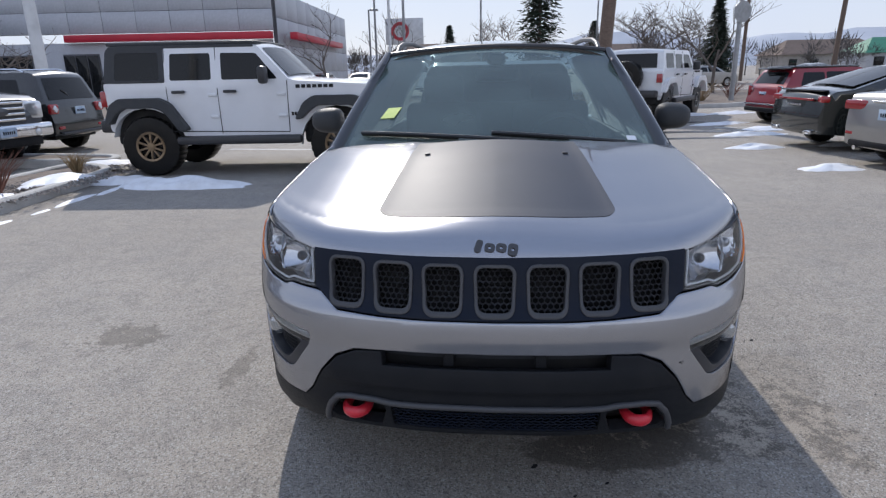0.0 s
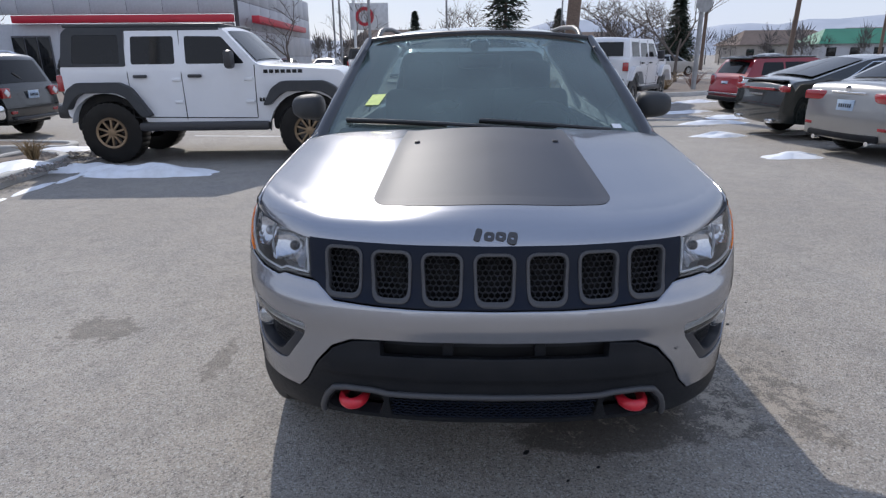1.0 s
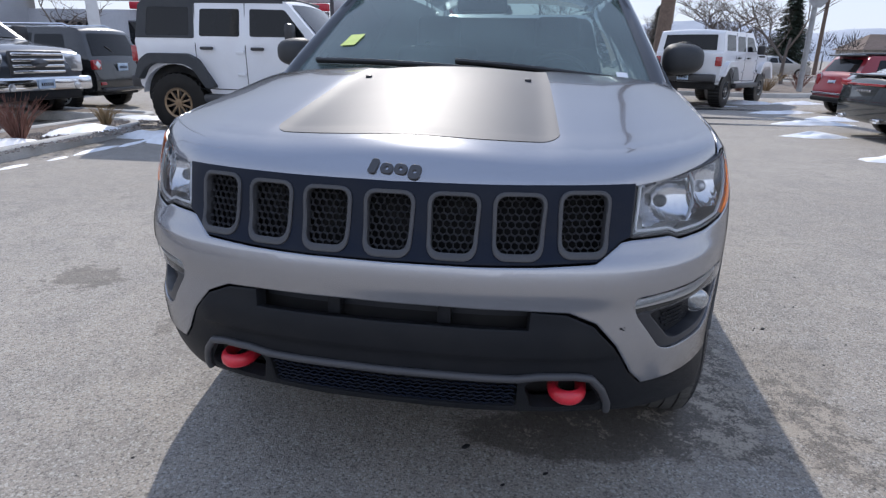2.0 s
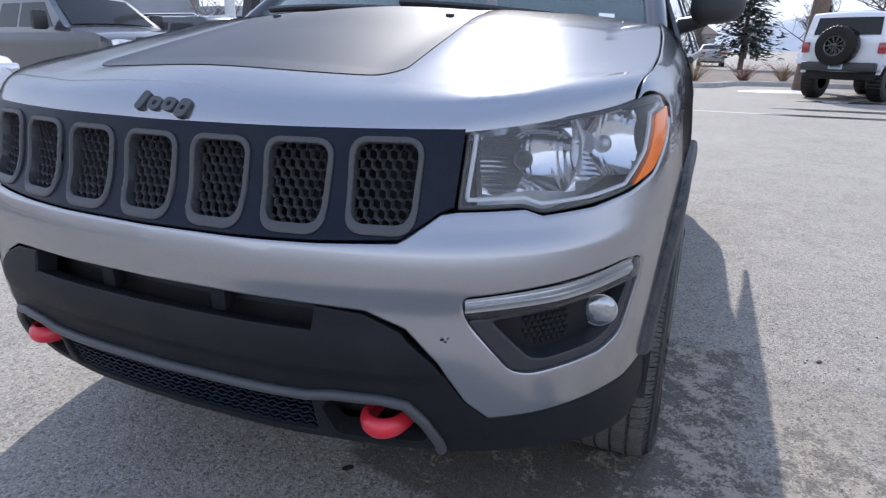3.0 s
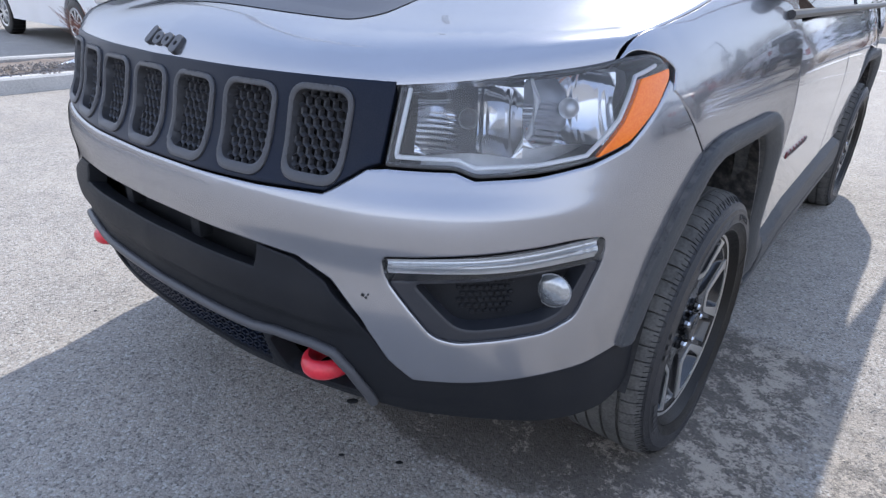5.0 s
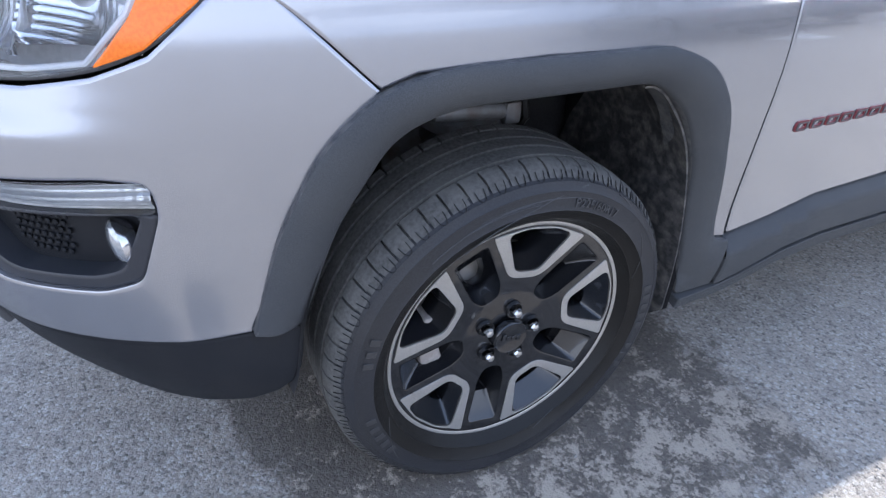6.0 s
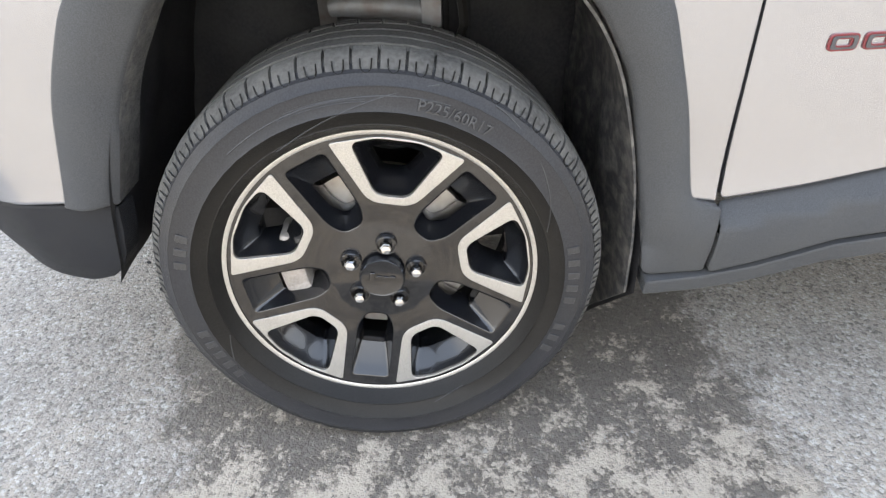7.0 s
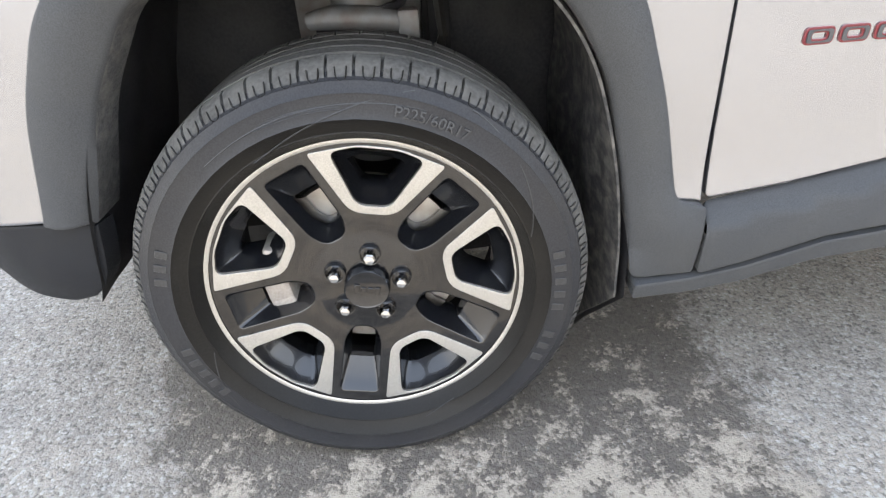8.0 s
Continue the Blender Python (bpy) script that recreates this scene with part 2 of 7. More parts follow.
def skin(u, v, roll=True):
    """The point of the car's skin at length u along the plan and height v,."""
    a = abs(u)
    x, y = plan_x(a), plan_y(a)
    tx, ty = plan_x(a + 0.01) - plan_x(a - 0.01 if a > 0.01 else 0), plan_y(a + 0.01) - plan_y(a - 0.01 if a > 0.01 else 0)
    n = math.hypot(tx, ty) or 1
    nx, ny = ty / n, -tx / n
    if a < 0.012:
        nx, ny = 0.0, -1.0
    w = max(0.0, min(1.0, (a - 0.72) / 0.40))
    w = w * w * (3 - 2 * w)
    z, o = v, nose_out(v) * (1 - w) + flank_out(v) * w
    over = max(0.0, (v - 0.93) / 0.27) if roll and y > 0.36 else 0.0
    px, py = x + nx * o, y + ny * o
    if over > 0 and 0.36 < y < 1.5:
        o0 = nose_out(0.93) * (1 - w) + flank_out(0.93) * w
        ax, az = x + nx * o0, 0.93
        gx = gap_x(max(0.388, y))
        gz = hood_z(gx, max(y, edge_y(gx)))
        bx, bz = ax - 0.012, az + 0.75 * (gz - az)
        t = min(1.0, over)
        q0, q1, q2 = (1 - t) ** 2, 2 * t * (1 - t), t * t
        px, z = q0 * ax + q1 * bx + q2 * gx, q0 * az + q1 * bz + q2 * gz
        py = y
    return Vector((math.copysign(px, u) if u else 0.0, py, z))

# ---- mesh tools ----
import numpy as np
from mathutils import geometry


def true_normals(me, way):
    """Gives the sheet of a panel the normals of the surface that it follows; its rims keep their own."""
    n = np.zeros(len(me.vertices) * 3)
    way.data.foreach_get("vector", n)
    n = n.reshape(-1, 3)
    corner = np.zeros(len(me.loops), dtype=np.int64)
    me.loops.foreach_get("vertex_index", corner)
    rim = (n[:, 2] > 5)
    pick = n[corner]
    own = np.zeros(len(me.loops), dtype=bool)
    for f in me.polygons:
        span = slice(f.loop_start, f.loop_start + f.loop_total)
        own[span] = rim[corner[span]].any()
    pick[own] = 0
    me.attributes.remove(way)
    me.normals_split_custom_set([tuple(q) for q in pick])


def part(name, bm, mat, parent=None, label="", flat=False):
    """Links a bmesh as one mesh object under a thing or a part."""
    me = bpy.data.meshes.new(name)
    if not flat:
        for f in bm.faces:
            f.smooth = True
    bm.to_mesh(me)
    bm.free()
    if not flat:
        me.set_sharp_from_angle(angle=radians(38))
    way = me.attributes.get("way")
    if way is not None:
        true_normals(me, way)
    me.materials.append(mat)
    ob = new(name, me)
    if parent is not None:
        ob.parent = parent
    return tagged(ob, label)


def thing(name, label, category, group="", kind="", at=None):
    """An Empty at a thing's base, which carries its tags."""
    ob = new(name)
    ob.empty_display_size = 0.1
    if at is not None:
        ob.matrix_world = at
    return tagged(ob, label, category, group, kind)


def fillet(points, r, steps=6):
    """Rounds each corner of a closed outline with about the radius r (one, or one a corner)."""
    out, n = [], len(points)
    for i, p in enumerate(points):
        rr = r[i] if isinstance(r, (list, tuple)) else r
        a, b, c = Vector(points[i - 1]), Vector(p), Vector(points[(i + 1) % n])
        la, lc = (a - b).length, (c - b).length
        d = min(rr, la * 0.45, lc * 0.45)
        if d < 1e-5:
            out.append(b)
            continue
        s, e = b + (a - b) / la * d, b + (c - b) / lc * d
        for k in range(steps + 1):
            t = k / steps
            out.append((1 - t) ** 2 * s + 2 * t * (1 - t) * b + t * t * e)
    return out


def dense(points, step):
    """The closed outline with points no further apart than step."""
    out = []
    for i, p in enumerate(points):
        a, b = Vector(p), Vector(points[(i + 1) % len(points)])
        n = max(1, math.ceil((b - a).length / step))
        out += [a + (b - a) * (k / n) for k in range(n)]
    return [p for i, p in enumerate(out) if (p - out[i - 1]).length > 1e-5]


def inside(p, loops):
    """Whether a plane point lies within the outer loop and outside the holes (even-odd)."""
    hit = False
    for loop in loops:
        j = len(loop) - 1
        for i in range(len(loop)):
            a, b = loop[i], loop[j]
            if (a[1] > p[1]) != (b[1] > p[1]) and p[0] < (b[0] - a[0]) * (p[1] - a[1]) / (b[1] - a[1]) + a[0]:
                hit = not hit
            j = i
    return hit


def shrink(loop, r):
    """The loop moved by r to its inner side (outer loops wind either way)."""
    n = len(loop)
    area = sum(loop[i - 1][0] * loop[i][1] - loop[i][0] * loop[i - 1][1] for i in range(n))
    s = 1 if area > 0 else -1
    out = []
    for i in range(n):
        d = loop[(i + 1) % n] - loop[i - 1]
        d = Vector((-d.y, d.x)) * s
        out.append(loop[i] + (d.normalized() * r if d.length > 1e-9 else d))
    return out


def patch(fn, outline, holes=(), step=0.02, edge=0.0, depth=0.012, out=0.0, flip=False, sink=None):
    """A sheet over the outline in a plane domain, carried by fn(u, v) into space, with softened edges (edge) and a return flange (depth)."""
    loops = [dense(outline, step)] + [dense(h, step * 0.7) for h in holes]
    pts, lines = [], []
    low = set()

    def add(loop, lowered):
        k = len(pts)
        for i, p in enumerate(loop):
            pts.append(Vector((p[0], p[1])))
            lines.append((k + i, k + (i + 1) % len(loop)))
            if lowered:
                low.add(k + i)
    for i, loop in enumerate(loops):
        add(loop, edge > 0)
        if edge > 0:
            add(shrink(loop, edge if i == 0 else -edge), False)
    xs, ys = [p[0] for p in loops[0]], [p[1] for p in loops[0]]
    guard = [shrink(loops[0], max(edge, 0) + step * 0.45)] + [shrink(h, -max(edge, 0) - step * 0.4) for h in loops[1:]]
    ny = int((max(ys) - min(ys)) / (step * 0.87)) + 1
    nx = int((max(xs) - min(xs)) / step) + 1
    for j in range(ny + 1):
        for i in range(nx + 1):
            p = Vector((min(xs) + (i + 0.5 * (j % 2)) * step, min(ys) + j * step * 0.87))
            if inside(p, guard):
                pts.append(p)
    from_cdt = geometry.delaunay_2d_cdt(pts, lines, [], 0, 1e-6)
    verts, faces, orig = from_cdt[0], from_cdt[2], from_cdt[3]
    bm = bmesh.new()
    way = bm.verts.layers.float_vector.new("way")
    h = 0.002

    def normal(u, v):
        n = (fn(u + h, v) - fn(u - h, v)).cross(fn(u, v + h) - fn(u, v - h))
        return (-n if flip else n).normalized()
    made = []
    for k, p in enumerate(verts):
        n = normal(p.x, p.y)
        drop = edge * 0.6 if any(o in low for o in orig[k]) else 0.0
        made.append((bm.verts.new(fn(p.x, p.y) + n * (out - drop)), n))
        made[-1][0][way] = Vector((0, 0, 0)) if drop else n
    for f in faces:
        c = (verts[f[0]] + verts[f[1]] + verts[f[2]]) / 3
        if not inside(c, loops):
            continue
        a, b, c3 = (made[i][0] for i in f)
        if (b.co - a.co).cross(c3.co - a.co).dot(made[f[0]][1]) < 0:
            b, c3 = c3, b
        bm.faces.new((a, b, c3))
    for v, _ in made:
        if not v.link_faces:
            bm.verts.remove(v)
    if depth:
        ways = {v: n for v, n in made if v.is_valid}
        rim = {}
        for e in [e for e in bm.edges if len(e.link_faces) == 1]:
            loop = e.link_loops[0]
            a, b = loop.vert, loop.link_loop_next.vert
            for v in (a, b):
                if v not in rim:
                    rim[v] = bm.verts.new(v.co - (sink or ways[v]) * depth)
                    rim[v][way] = Vector((0, 0, 9))
            bm.faces.new((b, a, rim[a], rim[b]))
    return bm


def mirrored(points):
    return [(-p[0], p[1]) for p in reversed(points)]


def lathe(profile, segments, axis="x", turn=None):
    """Turns a profile of (along, radius) round an axis; turn(angle, i, radius) may change the radius."""
    bm = bmesh.new()
    rings = []
    for k in range(segments):
        a = 2 * math.pi * k / segments
        ring = []
        for i, (s, r) in enumerate(profile):
            r = turn(k, i, r) if turn else r
            c, d = r * math.cos(a), r * math.sin(a)
            ring.append(bm.verts.new({"x": (s, c, d), "y": (c, s, d), "z": (c, d, s)}[axis]))
        rings.append(ring)
    for k in range(segments):
        p, q = rings[k], rings[(k + 1) % segments]
        for i in range(len(profile) - 1):
            bm.faces.new((p[i], p[i + 1], q[i + 1], q[i]))
    bmesh.ops.recalc_face_normals(bm, faces=bm.faces)
    return bm


def block(size, at=(0, 0, 0), bevel=0.0, turn=None, bm=None, taper=None, segments=2):
    """A bevelled block, added to bm when one is given; taper scales its top in x and y."""
    own = bmesh.new()
    bmesh.ops.create_cube(own, size=1)
    for v in own.verts:
        k = taper if taper and v.co.z > 0 else (1, 1)
        v.co = Vector((v.co.x * size[0] * k[0], v.co.y * size[1] * k[1], v.co.z * size[2]))
    if bevel:
        bmesh.ops.bevel(own, geom=own.edges[:], offset=bevel, segments=segments, affect="EDGES", profile=0.5)
    m = Matrix.Translation(at) @ (turn if turn is not None else Matrix.Identity(4))
    bmesh.ops.transform(own, matrix=m, verts=own.verts)
    if bm is None:
        return own
    join(bm, own)
    return bm


def join(bm, other):
    me = bpy.data.meshes.new("join")
    other.to_mesh(me)
    other.free()
    bm.from_mesh(me)
    bpy.data.meshes.remove(me)
    return bm


def tube(points, radius, sides=8, ends=True, bm=None, flatten=1.0):
    """A round bar along points; radius is one number or one a point."""
    bm = bm or bmesh.new()
    pts = [Vector(p) for p in points]
    rings = []
    for i, p in enumerate(pts):
        d = (pts[min(i + 1, len(pts) - 1)] - pts[max(i - 1, 0)]).normalized()
        side = d.cross(Vector((0, 0, 1)) if abs(d.z) < 0.95 else Vector((0, 1, 0))).normalized()
        up = side.cross(d)
        r = radius[i] if isinstance(radius, (list, tuple)) else radius
        rings.append([bm.verts.new(p + (side * math.cos(2 * math.pi * k / sides) + up * math.sin(2 * math.pi * k / sides) * flatten) * r) for k in range(sides)])
    for a, b in zip(rings, rings[1:]):
        for k in range(sides):
            bm.faces.new((a[k], a[(k + 1) % sides], b[(k + 1) % sides], b[k]))
    if ends:
        bm.faces.new(rings[0][::-1])
        bm.faces.new(rings[-1])
    return bm


def grid(fn, nu, nv, closed=False):
    """A sheet fn(s, t) for s, t from 0 to 1."""
    bm = bmesh.new()
    rows = [[bm.verts.new(fn(i / nu, j / nv)) for j in range(nv + 1)] for i in range(nu + 1)]
    for i in range(nu):
        for j in range(nv):
            bm.faces.new((rows[i][j], rows[i + 1][j], rows[i + 1][j + 1], rows[i][j + 1]))
    return bm


def thicken(bm, d):
    bmesh.ops.recalc_face_normals(bm, faces=bm.faces)
    bmesh.ops.solidify(bm, geom=bm.faces[:], thickness=d)
    return bm

# ---- the silver compact SUV ----
car = thing("compact_suv", "silver compact SUV with black roof and red tow hooks on asphalt", "car")


def u_of(y):
    """Length along the plan at which the flank stands at y."""
    a, b = 0.5, 5.2
    for _ in range(40):
        m = (a + b) / 2
        a, b = (m, b) if plan_y(m) < y else (a, m)
    return a


def face(u, v):
    return skin(u, v, False)


def flank(y, z):
    return skin(u_of(y), z, False)


def both(make):
    """Calls make(side) for the car's left (1) and right (-1)."""
    return [make(1), make(-1)]


def sided(points, side):
    return [(p[0] * side, p[1]) for p in points]


def smooth_light(ob):
    """Keeps the sun's edge smooth on a finely faceted panel."""
    ob.shadow_terminator_shading_offset, ob.shadow_terminator_geometry_offset = 0.1, 0.1
    return ob


# bonnet
def hood_fn(x, y):
    return Vector((x, y, hood_z(x, y)))


front_edge = [(0.816 * k / 70, edge_y(0.816 * abs(k) / 70)) for k in range(-70, 71)]
side_edge = [(gap_x(y) - 0.004, y) for y in (0.45, 0.55, 0.7, 0.85, 1.0, 1.08)]
rear_edge = [(0.79 * k / 8, 1.0 + 0.09 * (k / 8) ** 2) for k in range(7, -8, -1)]
hood = smooth_light(part("bonnet", patch(hood_fn, front_edge + side_edge + rear_edge + [(-x, y) for x, y in reversed(side_edge)], step=0.016, edge=0.006, depth=0.02),
            PAINT, car, "silver metallic bonnet with a raised centre"))
decal_outline = fillet([(-0.335, 0.985), (-0.396, 0.285), (-0.37, 0.238), (-0.2, 0.198), (0, 0.190), (0.2, 0.198), (0.37, 0.238), (0.396, 0.285), (0.335, 0.985)],
                       [0.0, 0.09, 0.06, 0.1, 0.1, 0.1, 0.06, 0.09, 0.0])
part("bonnet_decal", patch(hood_fn, decal_outline, step=0.008, depth=0.0, out=0.0013), DECAL, hood, "matt black bonnet decal")
for sx in (-1, 1):
    nozzle = block((0.022, 0.014, 0.010), bevel=0.003)
    bmesh.ops.transform(nozzle, matrix=Matrix.Translation((0.28 * sx, 0.79, hood_z(0.28, 0.79) + 0.004)), verts=nozzle.verts)
    part("washer_nozzle", nozzle, MESH, hood)
# the maker's badge as four plain raised shapes


def on_nose(x, z, out):
    y = edge_y(abs(x))
    k = 0.0
    while hood_z(x, y + k) < z and k < 0.2:
        k += 0.0005
    return Vector((x, y + k - out, z))


tilt = math.degrees(math.atan2(hood_z(0, edge_y(0) + 0.030) - hood_z(0, edge_y(0) + 0.018), 0.012))
for cx, cz, w, h, slant, bore in ((-0.050, 1.010, 0.020, 0.042, 16, 0.0), (-0.016, 1.006, 0.032, 0.029, 8, 0.010), (0.019, 1.006, 0.032, 0.029, 8, 0.010), (0.054, 1.001, 0.030, 0.040, 10, 0.010)):
    loop = fillet([(-w / 2, -h / 2), (w / 2, -h / 2), (w / 2, h / 2), (-w / 2, h / 2)], 0.013)
    hole = [fillet([(-bore / 2, -bore / 2), (bore / 2, -bore / 2), (bore / 2, bore / 2), (-bore / 2, bore / 2)], 0.005)] if bore else []
    lie = Matrix.Translation(on_nose(cx, cz, 0.0)) @ pose(0, 0, 0, tilt, 0, 0) @ pose(0, 0, 0, 0, 0, -slant)
    part("badge_shape", patch(lambda a, b, lie=lie: lie @ Vector((a, b, 0.0)), loop, hole, step=0.005, edge=0.0018, depth=0.012, out=0.0055), TRIM, hood, "dark grey raised badge shape")

# painted bumper
upper = [(0.0, 0.796), (0.2, 0.797), (0.36, 0.800), (0.50, 0.808), (0.54, 0.832), (0.575, 0.853), (0.61, 0.856), (0.735, 0.857), (0.768, 0.846), (0.876, 0.852),
         (0.972, 0.869), (1.05, 0.896), (1.118, 0.948), (1.172, 0.993)]
flare_line = [(1.3295, 0.8435), (1.275, 0.755), (1.22, 0.666), (1.165, 0.575), (1.116, 0.484)]
lower = [(1.012, 0.474), (0.772, 0.470), (0.672, 0.472), (0.625, 0.514), (0.572, 0.594), (0.515, 0.655), (0.445, 0.684), (0.3, 0.689), (0.15, 0.690), (0.0, 0.690)]
half = upper + flare_line + lower
fog_out = fillet([(0.612, 0.716), (0.622, 0.672), (0.705, 0.572), (0.745, 0.560), (0.915, 0.567), (0.975, 0.588), (1.022, 0.696), (1.018, 0.742), (0.95, 0.746)], 0.018)
bumper = smooth_light(part("bumper_cover", patch(face, half + [(-u, v) for u, v in reversed(half[1:-1])], [fog_out, mirrored(fog_out)], step=0.013, edge=0.006, depth=0.03),
              PAINT, car, "silver painted front bumper"))
scuff = bmesh.new()
for du, dv, s in ((0, 0, 0.006), (0.006, -0.004, 0.004), (0.010, 0.002, 0.003)):
    block((s, 0.001, s * 0.7), face(0.580 + du, 0.641 + dv) + Vector((0.0006, -0.0012, 0)), 0.0, pose(0, 0, 0, 0, 20, 35), scuff)
part("scuff", scuff, DARK, bumper, "small dark chip in the paint")

# dark shell behind the openings
part("front_shell", patch(face, [(-0.66, 0.37), (0.66, 0.37), (0.66, 0.98), (-0.66, 0.98)], step=0.04, depth=0.0, out=-0.075), DARK, car)

# grille with seven slots
panel_half = [(0.0, 0.982), (0.3, 0.984), (0.622, 0.988), (0.600, 0.864), (0.572, 0.855), (0.538, 0.834), (0.505, 0.813), (0.36, 0.805), (0.2, 0.801), (0.0, 0.800)]
SLOTS = [(0.160 * k - 0.0006 * k * abs(k), 0.884 + 0.0012 * k * k) for k in range(-3, 4)]


def slot(cu, cv, w, h, r):
    lean = 0.05 * cu
    return fillet([(cu - w / 2 + lean * 0.2, cv + h / 2), (cu + w / 2 + lean * 0.2, cv + h / 2), (cu + w / 2 * 0.89 - lean * 0.2, cv - h / 2), (cu - w / 2 * 0.89 - lean * 0.2, cv - h / 2)], r)


grille = part("grille_panel", patch(face, panel_half + [(-u, v) for u, v in reversed(panel_half[1:-1])], [slot(u, v, 0.128, 0.150, 0.030) for u, v in SLOTS],
                                    step=0.02, edge=0.005, depth=0.02, out=0.004), GRILLE, car, "dark glossy seven-slot grille panel")
for cu, cv in SLOTS:
    ring = part("slot_frame", patch(face, slot(cu, cv, 0.134, 0.157, 0.036), [slot(cu, cv + 0.003, 0.112, 0.130, 0.026)], step=0.010, edge=0.0070, depth=0.022, out=0.011),
                TRIM, grille, "satin grey slot surround")
    comb = bmesh.new()
    size = 0.0105
    for j in range(-6, 7):
        for i in range(-5, 6):
            u, v = cu + (i + 0.5 * (j % 2)) * size * 1.75, cv + j * size * 1.52
            if abs(u - cu) > 0.058 or abs(v - cv) > 0.070:
                continue
            outer, inner = [], []
            for k in range(6):
                a = math.pi / 6 + k * math.pi / 3
                for r, o, keep in ((1.0, -0.006, outer), (0.88, -0.009, inner)):
                    p = face(u + r * size * math.cos(a), v + r * size * math.sin(a))
                    keep.append(comb.verts.new(p + Vector((0, -o, 0))))
            deep = [comb.verts.new(q.co + Vector((0, 0.009, 0))) for q in inner]
            for k in range(6):
                n = (k + 1) % 6
                comb.faces.new((outer[k], outer[n], inner[n], inner[k]))
                comb.faces.new((inner[k], inner[n], deep[n], deep[k]))
    tagged(part("honeycomb", comb, COMB, ring, "dark grey honeycomb mesh", flat=True), kind="stuff")

# head lamps
lamp = fillet([(0.628, 0.985), (0.80, 1.003), (0.97, 1.022), (1.045, 1.034), (1.125, 1.039), (1.178, 1.024), (1.172, 0.995), (1.124, 0.951), (1.052, 0.900), (0.972, 0.873),
               (0.876, 0.857), (0.768, 0.851), (0.735, 0.862), (0.606, 0.861)], [0.006, 0.05, 0.05, 0.05, 0.04, 0.02, 0.02, 0.05, 0.05, 0.05, 0.05, 0.015, 0.015, 0.008])


def inward(u, v, d):
    """The point at the depth d behind the skin."""
    p, q = face(u - 0.003, v), face(u + 0.003, v)
    return (p + q) / 2 + Vector((-(q - p).y, (q - p).x, 0)).normalized() * d


def head_lamp(side):
    out = sided(lamp, side)
    d = dense(out, 0.012)
    inner = shrink(d, 0.006)
    body = part("head_lamp", patch(face, out, [inner], step=0.015, edge=0.003, depth=0.09, out=-0.006), MESH, car, "clear head lamp with a black bezel and amber corner")
    part("lens", patch(face, shrink(d, 0.003), step=0.018, depth=0.0, out=-0.003), LENS, body, "clear polycarbonate lens").visible_shadow = False
    part("bucket", patch(face, shrink(d, 0.006), step=0.02, depth=0.0, out=-0.085), BUCKET, body, "satin silver lamp housing")
    # two faceted reflector bowls
    for cu, cv, ru, rv, n in ((0.755, 0.930, 0.098, 0.054, 15), (0.945, 0.950, 0.092, 0.058, 13)):
        def bowl(s, t, cu=cu, cv=cv, ru=ru, rv=rv, n=n):
            a, b = 2 * s - 1, 2 * t - 1
            rr = min(1.0, a * a * 0.75 + b * b * 0.55)
            fan = max(0.0, min(1.0, (-0.05 - a) * 4)) * max(0.0, min(1.0, (0.25 - b) * 3))
            comb_on = max(0.0, 1 - abs(a - 0.22) / 0.2) + max(0.0, 1 - abs(a - 0.8) / 0.2)
            flute = 0.0007 * math.sin((b + 0.25 * a) * 42) * fan + 0.0006 * math.sin(a * n * 3.2) * comb_on + 0.002 * math.sin(b * 3 + a * 3)
            p, q = face(side * (cu + a * ru), cv + b * rv), face(side * (cu + a * ru + 0.004), cv + b * rv)
            nrm = Vector(((q - p).y, -(q - p).x, 0)) * side
            return p + nrm.normalized() * (-0.022 - 0.050 * (1 - rr) + flute)
        part("reflector", grid(bowl, 90, 60), REFLECTOR, body, "fluted silver reflector")
        p, q = face(side * cu, cv), face(side * (cu + 0.004), cv)
        nrm = (Vector(((q - p).y, -(q - p).x, 0)) * side).normalized()
        bulb = bmesh.new()
        bmesh.ops.create_uvsphere(bulb, u_segments=16, v_segments=10, radius=0.017)
        bmesh.ops.transform(bulb, matrix=Matrix.Translation(p - nrm * 0.045), verts=bulb.verts)
        part("bulb_shield", bulb, TRIM if n == 15 else BUCKET, body)
    part("amber_reflector", patch(face, sided(fillet([(1.080, 1.000), (1.171, 1.012), (1.167, 0.996), (1.119, 0.953), (1.048, 0.903), (0.978, 0.880), (1.035, 0.935)], 0.006), side), step=0.014,
                                  edge=0.003, depth=0.01, out=-0.0005), AMBER, body, "amber side reflector")
    pipe = [(0.646, 0.978), (0.627, 0.885), (0.626, 0.873), (0.70, 0.873), (0.738, 0.873), (0.770, 0.862), (0.876, 0.868), (0.965, 0.882), (1.030, 0.938), (1.074, 1.002), (1.15, 1.018)]
    line = []
    for (a, b), (c, e) in zip(pipe, pipe[1:]):
        for k in range(6):
            line.append((a + (c - a) * k / 6, b + (e - b) * k / 6))
    part("light_pipe", tube([inward(side * u, v, 0.011) for u, v in line], 0.0040, 8), PIPE, body, "white light guide")
    divider = [(0.868, 0.996), (0.878, 0.965), (0.866, 0.915), (0.838, 0.878)]
    part("divider", tube([inward(side * u, v, 0.026) for u, v in divider], [0.003, 0.006, 0.006, 0.003], 8), BUCKET, body)
    return body


BUCKET = material("satin_lamp_housing", (0.42, 0.43, 0.45), 0.35, 0.7, grain=0.2, grain_scale=90)
PIPE = material("white_light_guide", (0.80, 0.81, 0.83), 0.25, coat=0.5)
both(head_lamp)


